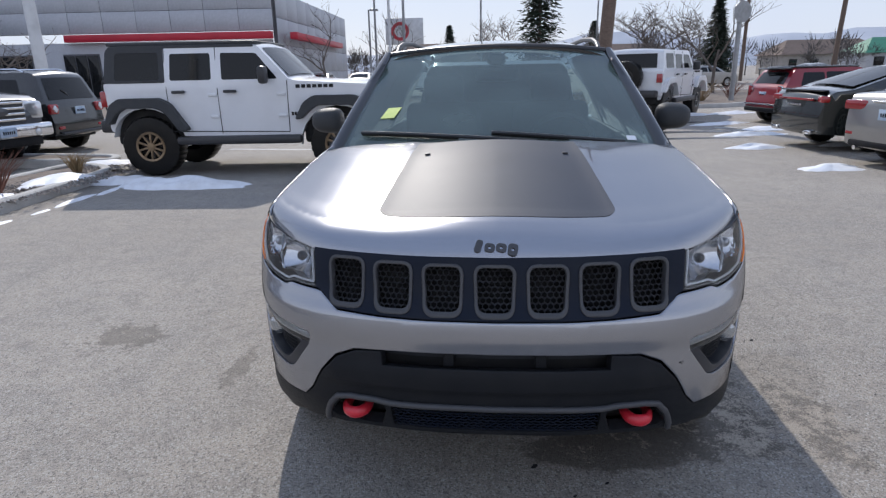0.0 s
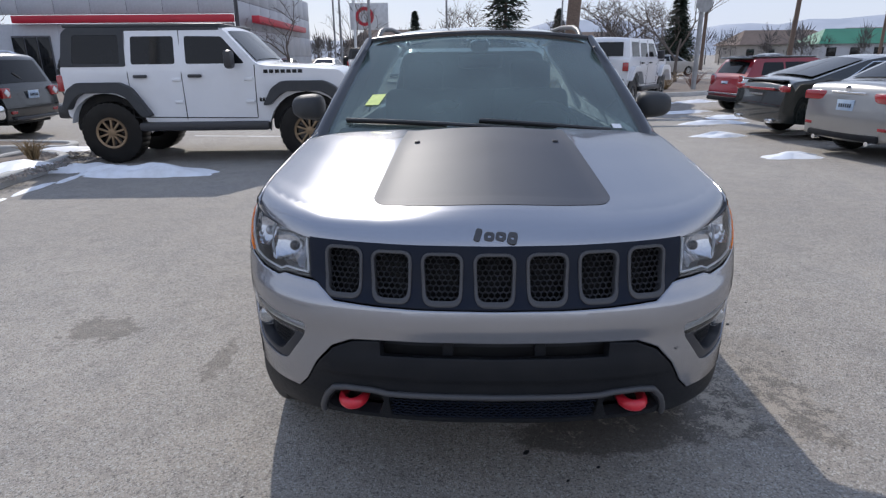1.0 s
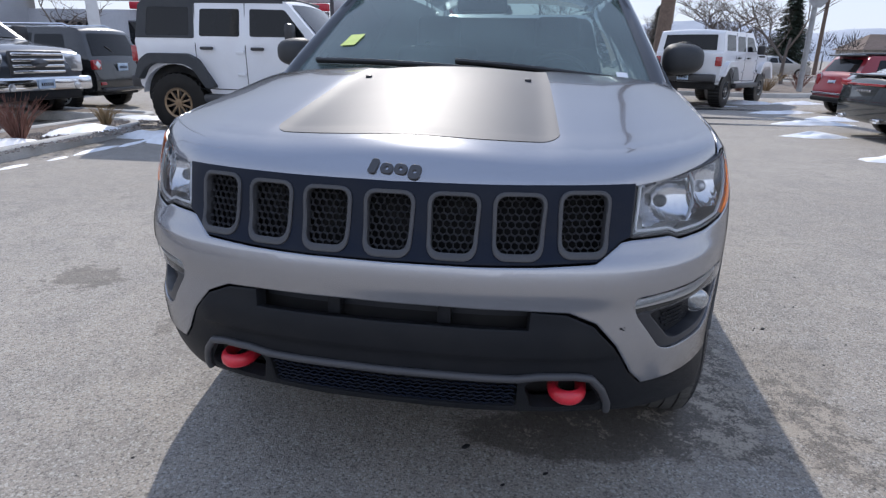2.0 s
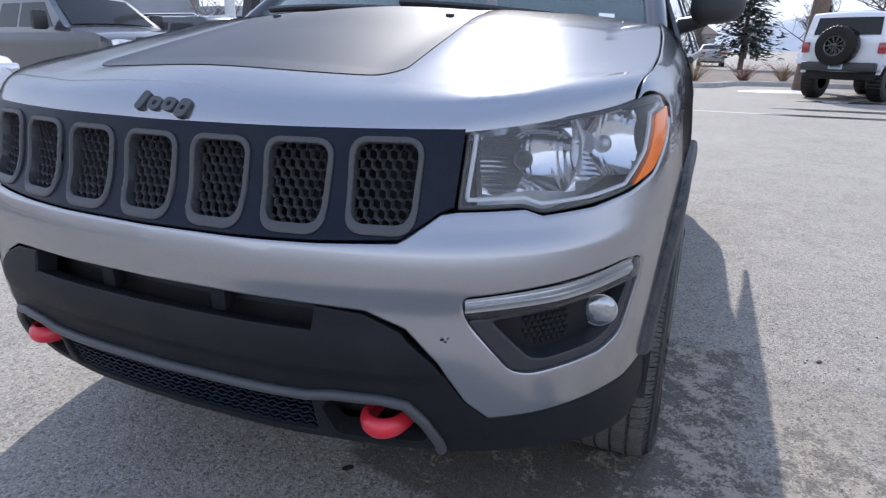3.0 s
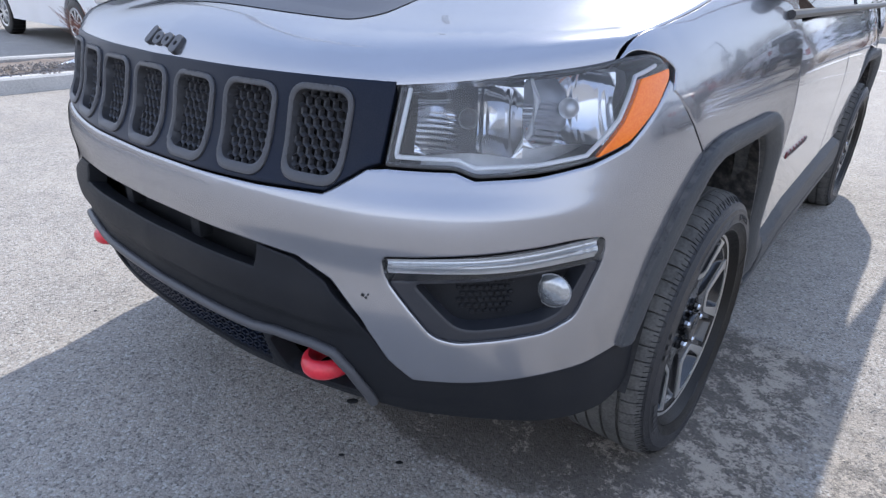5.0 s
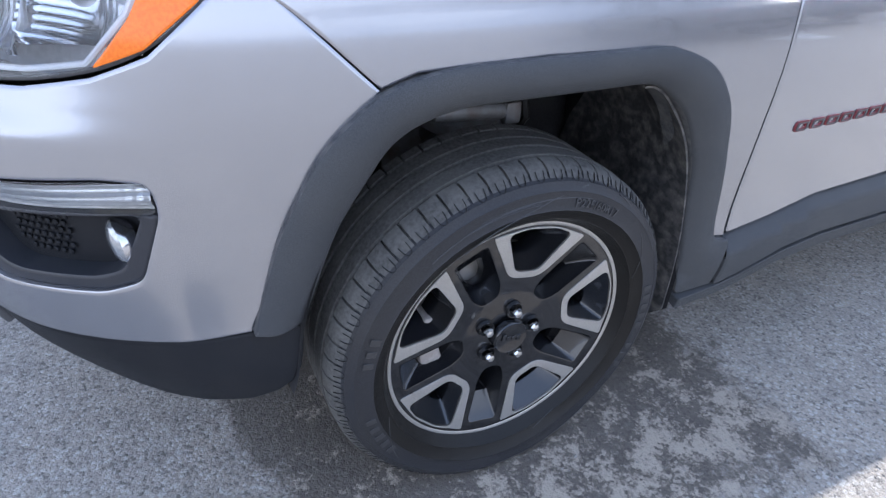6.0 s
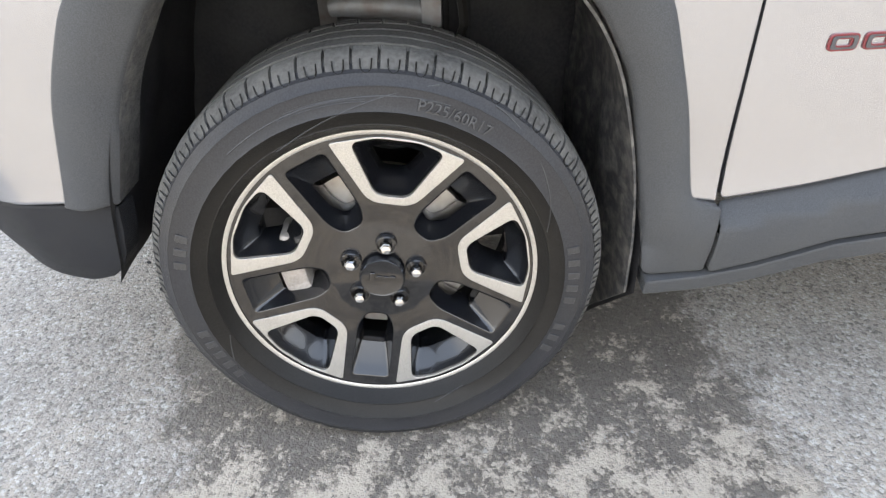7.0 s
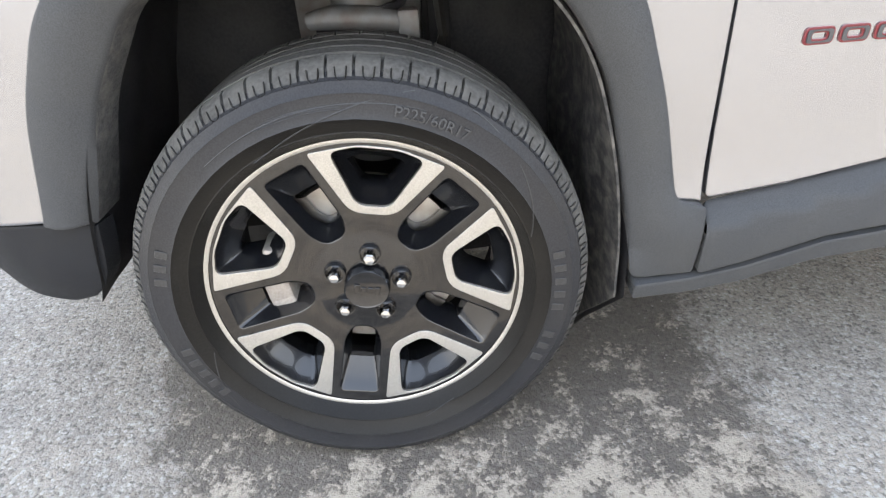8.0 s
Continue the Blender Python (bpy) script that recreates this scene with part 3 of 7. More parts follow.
# day lamps and fog lamps
def fog_group(side):
    frame_in = fillet([(0.668, 0.668), (0.745, 0.590), (0.775, 0.582), (0.905, 0.588), (0.948, 0.602), (0.994, 0.690), (0.90, 0.684)], 0.016)
    drl = fillet([(0.614, 0.712), (0.620, 0.676), (0.700, 0.680), (0.90, 0.692), (1.020, 0.698), (1.017, 0.738), (0.955, 0.744), (0.80, 0.730)], 0.008)
    drl = sided([tuple(p) for p in drl], side)
    trim = part("fog_surround", patch(face, sided(fillet([(0.622, 0.670), (0.705, 0.572), (0.745, 0.560), (0.915, 0.567), (0.975, 0.588), (1.020, 0.692), (0.90, 0.688), (0.70, 0.676)], 0.014), side), [sided([tuple(p) for p in frame_in], side)], step=0.015, edge=0.006, depth=0.045, out=-0.008),
                FOGTRIM, car, "grey plastic fog lamp surround")
    part("pocket", patch(face, shrink(dense(sided([tuple(p) for p in frame_in], side), 0.015), -0.004), step=0.016, depth=0.0, out=-0.045), PLASTIC, trim, "dark recessed panel")
    dots = bmesh.new()
    for j in range(6):
        for i in range(9):
            u, v = 0.755 + (i + 0.5 * (j % 2)) * 0.0125, 0.604 + j * 0.0115
            if u > 0.852 or (j == 0 and i < 2):
                continue
            p = face(side * u, v)
            block((0.0095, 0.004, 0.008), p + Vector((-0.030 * side, 0.030, 0)), 0.0015, pose(0, 0, 0, 0, 0, side * 35), dots, segments=1)
    tagged(part("pocket_relief", dots, PLASTIC, trim), kind="stuff")
    strip = part("day_lamp", patch(face, drl, step=0.014, edge=0.003, depth=0.0, out=-0.001), LENS, trim, "clear day-running lamp strip")
    strip.visible_shadow = False

    def back(s, t):
        u = 0.622 + s * 0.39
        v = 0.680 + 0.018 * s + t * (0.030 + 0.012 * s)
        p = face(side * u, v)
        q = face(side * (u + 0.004), v)
        n = (Vector(((q - p).y, -(q - p).x, 0)) * side).normalized()
        return p + n * (-0.014 - 0.0005 * math.sin(s * 150) * (1 if s < 0.16 or s > 0.9 else 0.1) - 0.003 * math.cos(t * 9) - 0.002 * math.sin(s * 9) + 0.0007 * math.sin(t * 40))
    part("day_lamp_reflector", grid(back, 150, 30), STREAK, trim)
    c = face(side * 0.903, 0.634)
    aim = (Vector((0.22 * side, -0.97, -0.05))).normalized()
    turn = Matrix.Translation(c - aim * 0.056) @ Matrix.Scale(0.86, 4) @ aim.to_track_quat("Z", "Y").to_matrix().to_4x4()
    body = lathe([(-0.02, 0.0), (-0.012, 0.030), (0.008, 0.040), (0.014, 0.040), (0.014, 0.036)], 32, "z")
    bmesh.ops.transform(body, matrix=turn, verts=body.verts)
    fog = part("fog_lamp", body, REFLECTOR, trim, "round clear fog lamp")
    dome = lathe([(0.012, 0.0385), (0.019, 0.033), (0.024, 0.022), (0.026, 0.010), (0.0265, 0.0)], 32, "z")
    bmesh.ops.transform(dome, matrix=turn, verts=dome.verts)
    part("fog_lens", dome, FROST, fog, "ribbed clear fog lens")
    inner = lathe([(0.016, 0.0), (0.012, 0.012), (0.002, 0.014)], 20, "z")
    bmesh.ops.transform(inner, matrix=turn, verts=inner.verts)
    part("fog_bulb", inner, CHROME, fog)
    return trim


both(fog_group)

# lower cladding with its openings
top_line = [(0.0, 0.645), (0.2, 0.645), (0.352, 0.644), (0.356, 0.686), (0.443, 0.680), (0.511, 0.652), (0.568, 0.592), (0.621, 0.512), (0.668, 0.469), (0.772, 0.467), (1.012, 0.471), (1.112, 0.479), (u_of(0.522), 0.479)]
low_line = [(u_of(0.518), 0.435), (u_of(0.511), 0.398), (u_of(0.497), 0.370), (u_of(0.474), 0.351), (u_of(0.445), 0.342), (1.10, 0.338), (0.94, 0.332), (0.66, 0.365), (0.58, 0.380), (0.36, 0.382), (0.0, 0.384)]
clad_half = top_line + low_line
hook_hole = fillet([(0.350, 0.474), (0.375, 0.498), (0.505, 0.496), (0.560, 0.425), (0.545, 0.405), (0.375, 0.400)], 0.012)
low_open = fillet([(-0.335, 0.402), (0.335, 0.402), (0.335, 0.490), (-0.335, 0.490)], 0.012)
CREASE = smooth([0.30, 0.40, 0.50, 0.555, 0.575, 0.62, 0.66, 0.75], [0.0, 0.0, 0.0, 0.002, 0.014, 0.016, 0.010, 0.0])


def chin(u, v):
    p = skin(u, v, False)
    w = max(0.0, min(1.0, (0.62 - abs(u)) / 0.1))
    return p + Vector((0, -CREASE(v) * w, 0))


cladding = part("lower_cladding", patch(chin, clad_half + [(-u, v) for u, v in reversed(clad_half[1:-1])], [low_open, hook_hole, mirrored(hook_hole)], step=0.02, edge=0.006, depth=0.04, out=-0.004),
                PLASTIC, car, "textured black lower bumper cladding")
for u in (-0.142, 0.142):
    fin = block((0.034, 0.03, 0.06), face(u, 0.668) + Vector((0, 0.035, 0)), 0.004)
    part("opening_fin", fin, PLASTIC, cladding)
part("upper_slot_bar", patch(face, [(-0.36, 0.655), (0.36, 0.655), (0.36, 0.69), (-0.36, 0.69)], step=0.04, depth=0.0, out=-0.06), FOGTRIM, cladding)
accent = [(0.0, 0.506), (0.2, 0.506), (0.33, 0.505), (0.385, 0.513), (0.47, 0.514), (0.515, 0.506), (0.548, 0.470), (0.578, 0.415), (0.585, 0.385)]
fine = []
for (a, b), (c, d) in zip(accent, accent[1:]):
    fine += [(a + (c - a) * k / 5, b + (d - b) * k / 5) for k in range(5)]
fine = [(-u, v) for u, v in reversed(fine[1:])] + fine
part("skid_trim", tube([chin(u, v) + Vector((0, -0.001, 0)) for u, v in fine], 0.0105, 10), TRIM, cladding, "grey skid trim over the tow hooks")
slats = bmesh.new()
for j in range(7):
    for i in range(-28, 29):
        u, v = (i + 0.5 * (j % 2)) * 0.0118, 0.410 + j * 0.0125
        if abs(u) < 0.33:
            p = face(u, v) + Vector((0, 0.018, 0))
            block((0.0125, 0.006, 0.0035), p, 0.0, pose(0, 0, 0, 0, 24 * (1 if i % 2 else -1), 0), slats)
tagged(part("lower_mesh", slats, GRILLE, cladding, "black lower grille mesh", flat=True), kind="stuff")
part("undertray", grid(lambda s, t: Vector(((s - 0.5) * (1.1 + 0.3 * t), 0.02 + 0.10 * abs(2 * s - 1) ** 3 + t * 0.5, 0.385 - 0.13 * t + 0.02 * t * t)), 20, 8), DARK, car)


def hook(side):
    bm = bmesh.new()
    pts = []
    for k in range(19):
        a = math.pi * k / 18
        pts.append((0.458 * side + 0.036 * math.cos(a), 0.085 - 0.058 * math.sin(a) ** 0.8, 0.449))
    pts = [(pts[0][0], 0.16, 0.449)] + pts + [(pts[-1][0], 0.16, 0.449)]
    tube(pts, 0.0150, 12, bm=bm, flatten=1.35)
    return part("tow_hook", bm, RED, car, "red painted tow hook")


both(hook)

# front wings
wing_line = [(u_of(0.392), 1.2), (u_of(0.44), 1.135), (u_of(0.485), 1.085), (u_of(0.513), 1.045), (u_of(0.503), 1.0), (1.176, 0.992)]
wing_line += [(1.331, 0.846), (u_of(0.70), 0.862), (u_of(0.9), 0.868), (u_of(1.13), 0.862), (u_of(1.22), 0.825), (u_of(1.285), 0.755), (u_of(1.34), 0.60), (u_of(1.372), 0.452), (u_of(1.419), 0.446), (u_of(1.412), 0.9),
              (u_of(1.40), 1.2)]
for side in (1, -1):
    smooth_light(part("front_wing", patch(skin, sided(wing_line, side), step=0.015, edge=0.004, depth=0.02), PAINT, car, "silver front wing"))

# wheel-arch flares
ARCH_OUT = [(0.446, 0.482), (0.50, 0.655), (0.565, 0.775), (0.645, 0.846), (0.75, 0.868), (1.13, 0.868), (1.225, 0.832), (1.292, 0.757), (1.345, 0.60), (1.378, 0.452), (1.424, 0.440), (1.424, 0.318), (1.325, 0.312)]
ARCH_IN = [(1.312, 0.42), (1.268, 0.635), (1.208, 0.742), (1.12, 0.808), (0.755, 0.807), (0.668, 0.776), (0.585, 0.650), (0.524, 0.480)]


def to_line(y, z, line):
    """How far a point of the flank lies from a line of points."""
    best = 9.0
    for (a, b), (c, d) in zip(line, line[1:]):
        w = (c - a) ** 2 + (d - b) ** 2
        t = max(0.0, min(1.0, ((y - a) * (c - a) + (z - b) * (d - b)) / w))
        best = min(best, math.hypot(y - a - t * (c - a), z - b - t * (d - b)))
    return best


arch = fillet(ARCH_OUT + ARCH_IN, [0.006] + [0.045] * 9 + [0.006, 0.006, 0.02] + [0.045] * 7 + [0.006])
RIM_OUT, RIM_IN = arch[:70], arch[91:]


def flare_skin(y, z):
    """The flare's face: it swells out from the body and rolls in towards the wheel."""
    a, b = to_line(y, z, RIM_OUT), to_line(y, z, RIM_IN)
    t = a / (a + b + 1e-6)
    p = skin(u_of(y), z, False)
    return p + Vector((0.006 + 0.006 * min(1.0, max(0.0, (z - 0.3) / 0.4)) + 0.011 * math.sin(math.pi * (0.08 + 0.80 * t)) - 0.020 * t * t, 0, 0))


SILL_TOP = smooth([1.411, 1.55, 1.70, 2.2, 3.0], [0.440, 0.456, 0.482, 0.488, 0.49])


def sill_skin(y, z):
    """The sill's face, with a broad chamfer along its upper edge."""
    p = skin(u_of(y), z, False)
    return p + Vector((0.018 - 0.030 * max(0.0, 1 - (SILL_TOP(y) - z) / 0.034) + 0.010 * (0.40 - z), 0, 0))


flare_bm = patch(flare_skin, arch, step=0.016, edge=0.006, depth=0.075, sink=Vector((1, 0, 0)))
flare = part("wheel_arch_flare", flare_bm, FLARE, car, "faded dark grey wheel-arch flare")
flare.data.materials.append(LIPDUST)
for f in flare.data.polygons:
    f.material_index = 1 if abs(f.normal.x) < 0.45 else 0


def shared(src, m, parent=None):
    """Another object on the same mesh (and its children's meshes) at the pose m."""
    ob = new(src.name.split(".")[0], src.data)
    ob.parent = parent if parent is not None else src.parent
    ob.matrix_basis = m
    for key in ("label",):
        if src.get(key):
            ob[key] = src[key]
    for c in src.children:
        k = shared(c, c.matrix_basis.copy(), ob)
        k.visible_shadow = c.visible_shadow
    return ob


flip_x = Matrix.Diagonal((-1, 1, 1, 1))
WHEELBASE = 2.66
shared(flare, flip_x, car)
shared(flare, Matrix.Translation((-0.066, WHEELBASE, 0)), car)
shared(flare, Matrix.Translation((0.066, WHEELBASE, 0)) @ flip_x, car)

# doors, sills and quarters
def panel(name, pts, label, mat=PAINT, side=1, **kw):
    return part(name, patch(face, sided([(u_of(y), z) for y, z in pts], side), step=0.05, edge=0.005, depth=0.02, **kw), mat, car, label)


for side in (1, -1):
    panel("front_door", fillet([(1.4265, 0.449), (1.55, 0.462), (1.70, 0.486), (2.45, 0.496), (2.50, 0.52), (2.50, 1.10), (1.410, 1.06), (1.4155, 0.9)], 0.01), "silver front door", side=side)
    panel("rear_door", fillet([(2.51, 0.50), (3.02, 0.50), (3.12, 0.60), (3.20, 0.78), (3.36, 0.87), (3.44, 0.93), (3.44, 1.13), (2.51, 1.10)], 0.01), "silver rear door", side=side)
    panel("rear_quarter", [(3.45, 0.90), (3.80, 0.87), (3.90, 0.83), (3.96, 0.755), (4.01, 0.60), (4.06, 0.50), (4.25, 0.50), (4.25, 1.15), (3.45, 1.13)], "silver rear quarter", side=side)
    part("sill", patch(sill_skin if side == 1 else (lambda y, z: Vector((-sill_skin(y, z).x, y, z))),
                       fillet([(1.428, 0.441), (1.55, 0.456), (1.70, 0.482), (3.0, 0.49), (3.1, 0.45), (3.1, 0.36), (1.75, 0.385), (1.62, 0.372), (1.50, 0.335), (1.428, 0.318)], 0.012),
                       step=0.018, edge=0.006, depth=0.08, flip=side < 0), FLARE, car, "dark grey plastic sill cladding")
    lip = fillet([(1.33, 0.306), (1.42, 0.312), (1.50, 0.326), (1.62, 0.363), (1.75, 0.377), (3.1, 0.352), (3.1, 0.318), (1.75, 0.340), (1.62, 0.328), (1.50, 0.293), (1.42, 0.280), (1.33, 0.276)], 0.006)
    part("sill_lip", patch((lambda y, z: flank(y, z) + Vector((0.020, 0, 0))) if side == 1 else (lambda y, z: Vector((-flank(y, z).x - 0.020, y, z))), lip, step=0.04, edge=0.005, depth=0.06, flip=side < 0),
         FLARE, car, "grey lower sill lip")
    # roof-side glass and pillars
    def cabin(s, t, side=side):
        y = 1.25 + s * 2.75
        top_y = 1.80 + s * 2.10
        x = 0.865 - 0.245 * t
        return Vector((side * (x - 0.01 * math.sin(math.pi * t) * -1), y + (top_y - y) * t, 1.085 + 0.02 * s + 0.52 * t * (1 - 0.06 * (2 * s - 1) ** 2)))
    part("side_glass", grid(cabin, 20, 8), DARKGLASS, car, "tinted side windows")
    for s0, w in ((0.0, 0.05), (0.42, 0.035), (0.80, 0.05)):
        bm = grid(lambda a, b: cabin(s0 + (a - 0.5) * w * 1.2 + 0.01, b) + Vector((0.006 * side, 0, 0)), 2, 8)
        part("pillar", thicken(bm, 0.012), ROOFBLACK, car)
    part("belt_trim", tube([cabin(k / 20, 0.0) + Vector((0.012 * side, 0, 0)) for k in range(21)], 0.012, 8), MESH, car)

# the door's raised lettering as plain red-edged shapes
for k in range(7):
    y0 = 1.516 + 0.048 * k
    shape = fillet([(y0, 0.665), (y0 + 0.041, 0.665), (y0 + 0.041, 0.688), (y0, 0.688)], 0.008)
    hole = fillet([(y0 + 0.011, 0.6725), (y0 + 0.030, 0.6725), (y0 + 0.030, 0.6805), (y0 + 0.011, 0.6805)], 0.003)
    rim = part("door_badge", patch(flank, shape, [hole], step=0.01, edge=0.0015, depth=0.004, out=0.003), BADGERED, car, "red-edged dark badge shape")
    part("badge_face", patch(flank, shrink(dense(shape, 0.01), 0.003), [shrink(dense(hole, 0.01), -0.0025)], step=0.01, edge=0.0, depth=0.002, out=0.0045), TRIM, rim)


# windscreen, roof and mirrors
def screen(s, t):
    a = 2 * s - 1
    return Vector((a * (0.755 - 0.155 * t), 1.05 + 0.75 * t + 0.16 * a * a * (1 - 0.35 * t), 1.195 + 0.448 * (max(t, 0) ** 0.94 + min(t, 0)) - 0.030 * a * a))


part("windscreen", grid(screen, 64, 40), GLASS, car, "greenish windscreen glass").visible_shadow = False
border = bmesh.new()
tube([screen(k / 24, 1.0) + Vector((0, 0.004, 0.002)) for k in range(25)], 0.016, 8, bm=border)
part("screen_header", border, MESH, car)
for a in (0.0, 1.0):
    tubes = tube([screen(a, k / 10) + Vector((0.018 * (1 if a else -1), 0.02, -0.005)) for k in range(-1, 11)], [0.040 - 0.001 * k for k in range(12)], 10)
    part("windscreen_pillar", tubes, ROOFBLACK, car, "black windscreen pillar")
cowl = grid(lambda s, t: Vector(((2 * s - 1) * 0.78, 0.99 + 0.09 * (2 * s - 1) ** 2 + t * (0.10 + 0.10 * (2 * s - 1) ** 2), 1.185 - 0.03 * (2 * s - 1) ** 2 + 0.012 * t - 0.02 * math.sin(math.pi * t))), 24, 5)
part("cowl", thicken(cowl, 0.01), MESH, car)


def roof_fn(s, t):
    a = 2 * s - 1
    y = 1.78 + t * 2.20 + 0.07 * a * a * (1 - t)
    return Vector((a * (0.605 + 0.015 * math.sin(math.pi * t)), y, 1.640 + 0.095 * math.sin(min(1, t * 1.15 + 0.02) * math.pi * 0.62) - 0.035 * t ** 3 - 0.040 * a * a - 0.025 * a ** 8))


part("roof", thicken(grid(roof_fn, 24, 20), 0.02), ROOFBLACK, car, "gloss black roof")
for side in (1, -1):
    rail = [(0.578 * side, 1.98, 1.628), (0.576 * side, 2.06, 1.662), (0.573 * side, 2.20, 1.684), (0.570 * side, 2.6, 1.700), (0.565 * side, 3.3, 1.692), (0.56 * side, 3.72, 1.664), (0.56 * side, 3.84, 1.62)]
    part("roof_rail", tube(rail, 0.014, 10), TRIM, car, "grey roof rail")


def mirror(side):
    bm = bmesh.new()
    bmesh.ops.create_uvsphere(bm, u_segments=28, v_segments=18, radius=1)
    for v in bm.verts:
        x, y, z = v.co
        sx = abs(x) ** 0.72 * (1 if x > 0 else -1)
        sz = abs(z) ** 0.70 * (1 if z > 0 else -1)
        v.co = Vector((sx * 0.090, (y * 0.085 if y < 0 else min(y, 0.35) * 0.06), sz * 0.068 * (1 - 0.10 * sx * side)))
    bmesh.ops.transform(bm, matrix=Matrix.Translation((0.935 * side, 1.68, 1.270)) @ pose(0, 0, 0, 0, 0, -8 * side), verts=bm.verts)
    body = part("door_mirror", bm, FLARE, car, "grey plastic door mirror")
    foot = tube([(0.80 * side, 1.72, 1.195), (0.86 * side, 1.70, 1.205), (0.905 * side, 1.69, 1.218)], [0.030, 0.026, 0.024], 10)
    part("mirror_foot", foot, MESH, body)
    return body


both(mirror)


def wiper(x0, x1, y0, lift):
    pts = []
    for k in range(13):
        t = k / 12
        s = ((x0 + (x1 - x0) * t) / 0.75 + 1) / 2
        pts.append(screen(min(1, max(0, s)), lift * t + 0.015) + Vector((0, -0.020, 0.012)))
    arm = part("wiper", tube(pts, 0.009, 6), MESH, car, "black windscreen wiper")
    part("wiper_blade", tube([p + Vector((0, 0.008, -0.009)) for p in pts[5:]], 0.007, 6), RUBBER, arm)


wiper(0.18, -0.66, 0, 0.10)
wiper(0.58, -0.02, 0, 0.07)
part("washer_cover", block((0.10, 0.03, 0.012), (0.0, 1.035, 1.205), 0.004), MESH, car)

# cabin seen through the glass
part("dashboard", thicken(grid(lambda s, t: Vector(((2 * s - 1) * 0.72, 1.12 + 0.14 * (2 * s - 1) ** 2 + t * 0.55, 1.15 + 0.03 * math.sin(math.pi * t) - 0.10 * t ** 4)), 16, 10), 0.02), CABIN, car)
part("cabin_floor", grid(lambda s, t: Vector(((2 * s - 1) * 0.75, 1.3 + t * 2.7, 0.55)), 2, 2), SEAT, car)
for x in (-0.36, 0.36):
    seat = part("front_seat", block((0.50, 0.14, 0.66), (x, 2.42, 1.0), 0.06, pose(0, 0, 0, -16, 0, 0), segments=3), SEAT, car, "black cloth front seat")
    part("head_rest", block((0.27, 0.11, 0.19), (x, 2.55, 1.40), 0.045, pose(0, 0, 0, -14, 0, 0), segments=3), SEAT, seat)
part("rear_seat", block((1.2, 0.16, 0.6), (0, 3.35, 0.98), 0.06, pose(0, 0, 0, -18, 0, 0), segments=3), SEAT, car)
ring = bmesh.new()
tube([(0.37 + 0.185 * math.cos(a * math.pi / 16), 1.78 + 0.06 * math.sin(a * math.pi / 16), 1.10 + 0.175 * math.sin(a * math.pi / 16)) for a in range(33)], 0.016, 8, False, ring)
part("steering_wheel", ring, CABIN, car)
part("inside_mirror", block((0.24, 0.03, 0.075), (0, 1.74, 1.498), 0.025, segments=3), MESH, car)
part("sensor_cover", block((0.10, 0.05, 0.08), (0.0, 1.76, 1.575), 0.03, pose(0, 0, 0, 55, 0, 0), segments=3), MESH, car)
part("screen_sticker", thicken(grid(lambda s, t: screen(0.100 + 0.050 * s + 0.014 * t, 0.25 + 0.10 * t) + Vector((0, -0.004, 0.004)), 3, 3), 0.001), STICKER, car, "yellow-green paper slip on the windscreen")
part("permit_sticker", thicken(grid(lambda s, t: screen(0.905 + 0.03 * s, 0.04 + 0.035 * t) + Vector((0, -0.004, 0.004)), 2, 2), 0.001), PIPE, car)
back = [(-0.78, 0.40), (0.78, 0.40), (0.80, 1.0), (0.62, 1.6), (-0.62, 1.6), (-0.80, 1.0)]
part("tailgate", patch(lambda x, z: Vector((x, 4.32 - 0.05 * x * x - 0.32 * max(0, z - 1.0), z)), fillet(back, 0.08), step=0.1, edge=0.02, depth=0.1, flip=True), PAINT, car)

# wheel houses
LINE_IN = [(0.497, 0.352), (0.506, 0.38), (0.515, 0.43)] + [(y, z) for y, z in reversed(ARCH_IN)] + [(1.316, 0.35), (1.316, 0.275)]
liner_len = [0.0]
for (a, b), (c, d) in zip(LINE_IN, LINE_IN[1:]):
    liner_len.append(liner_len[-1] + math.hypot(c - a, d - b))
liner_y, liner_z = smooth(liner_len, [q[0] for q in LINE_IN]), smooth(liner_len, [q[1] for q in LINE_IN])


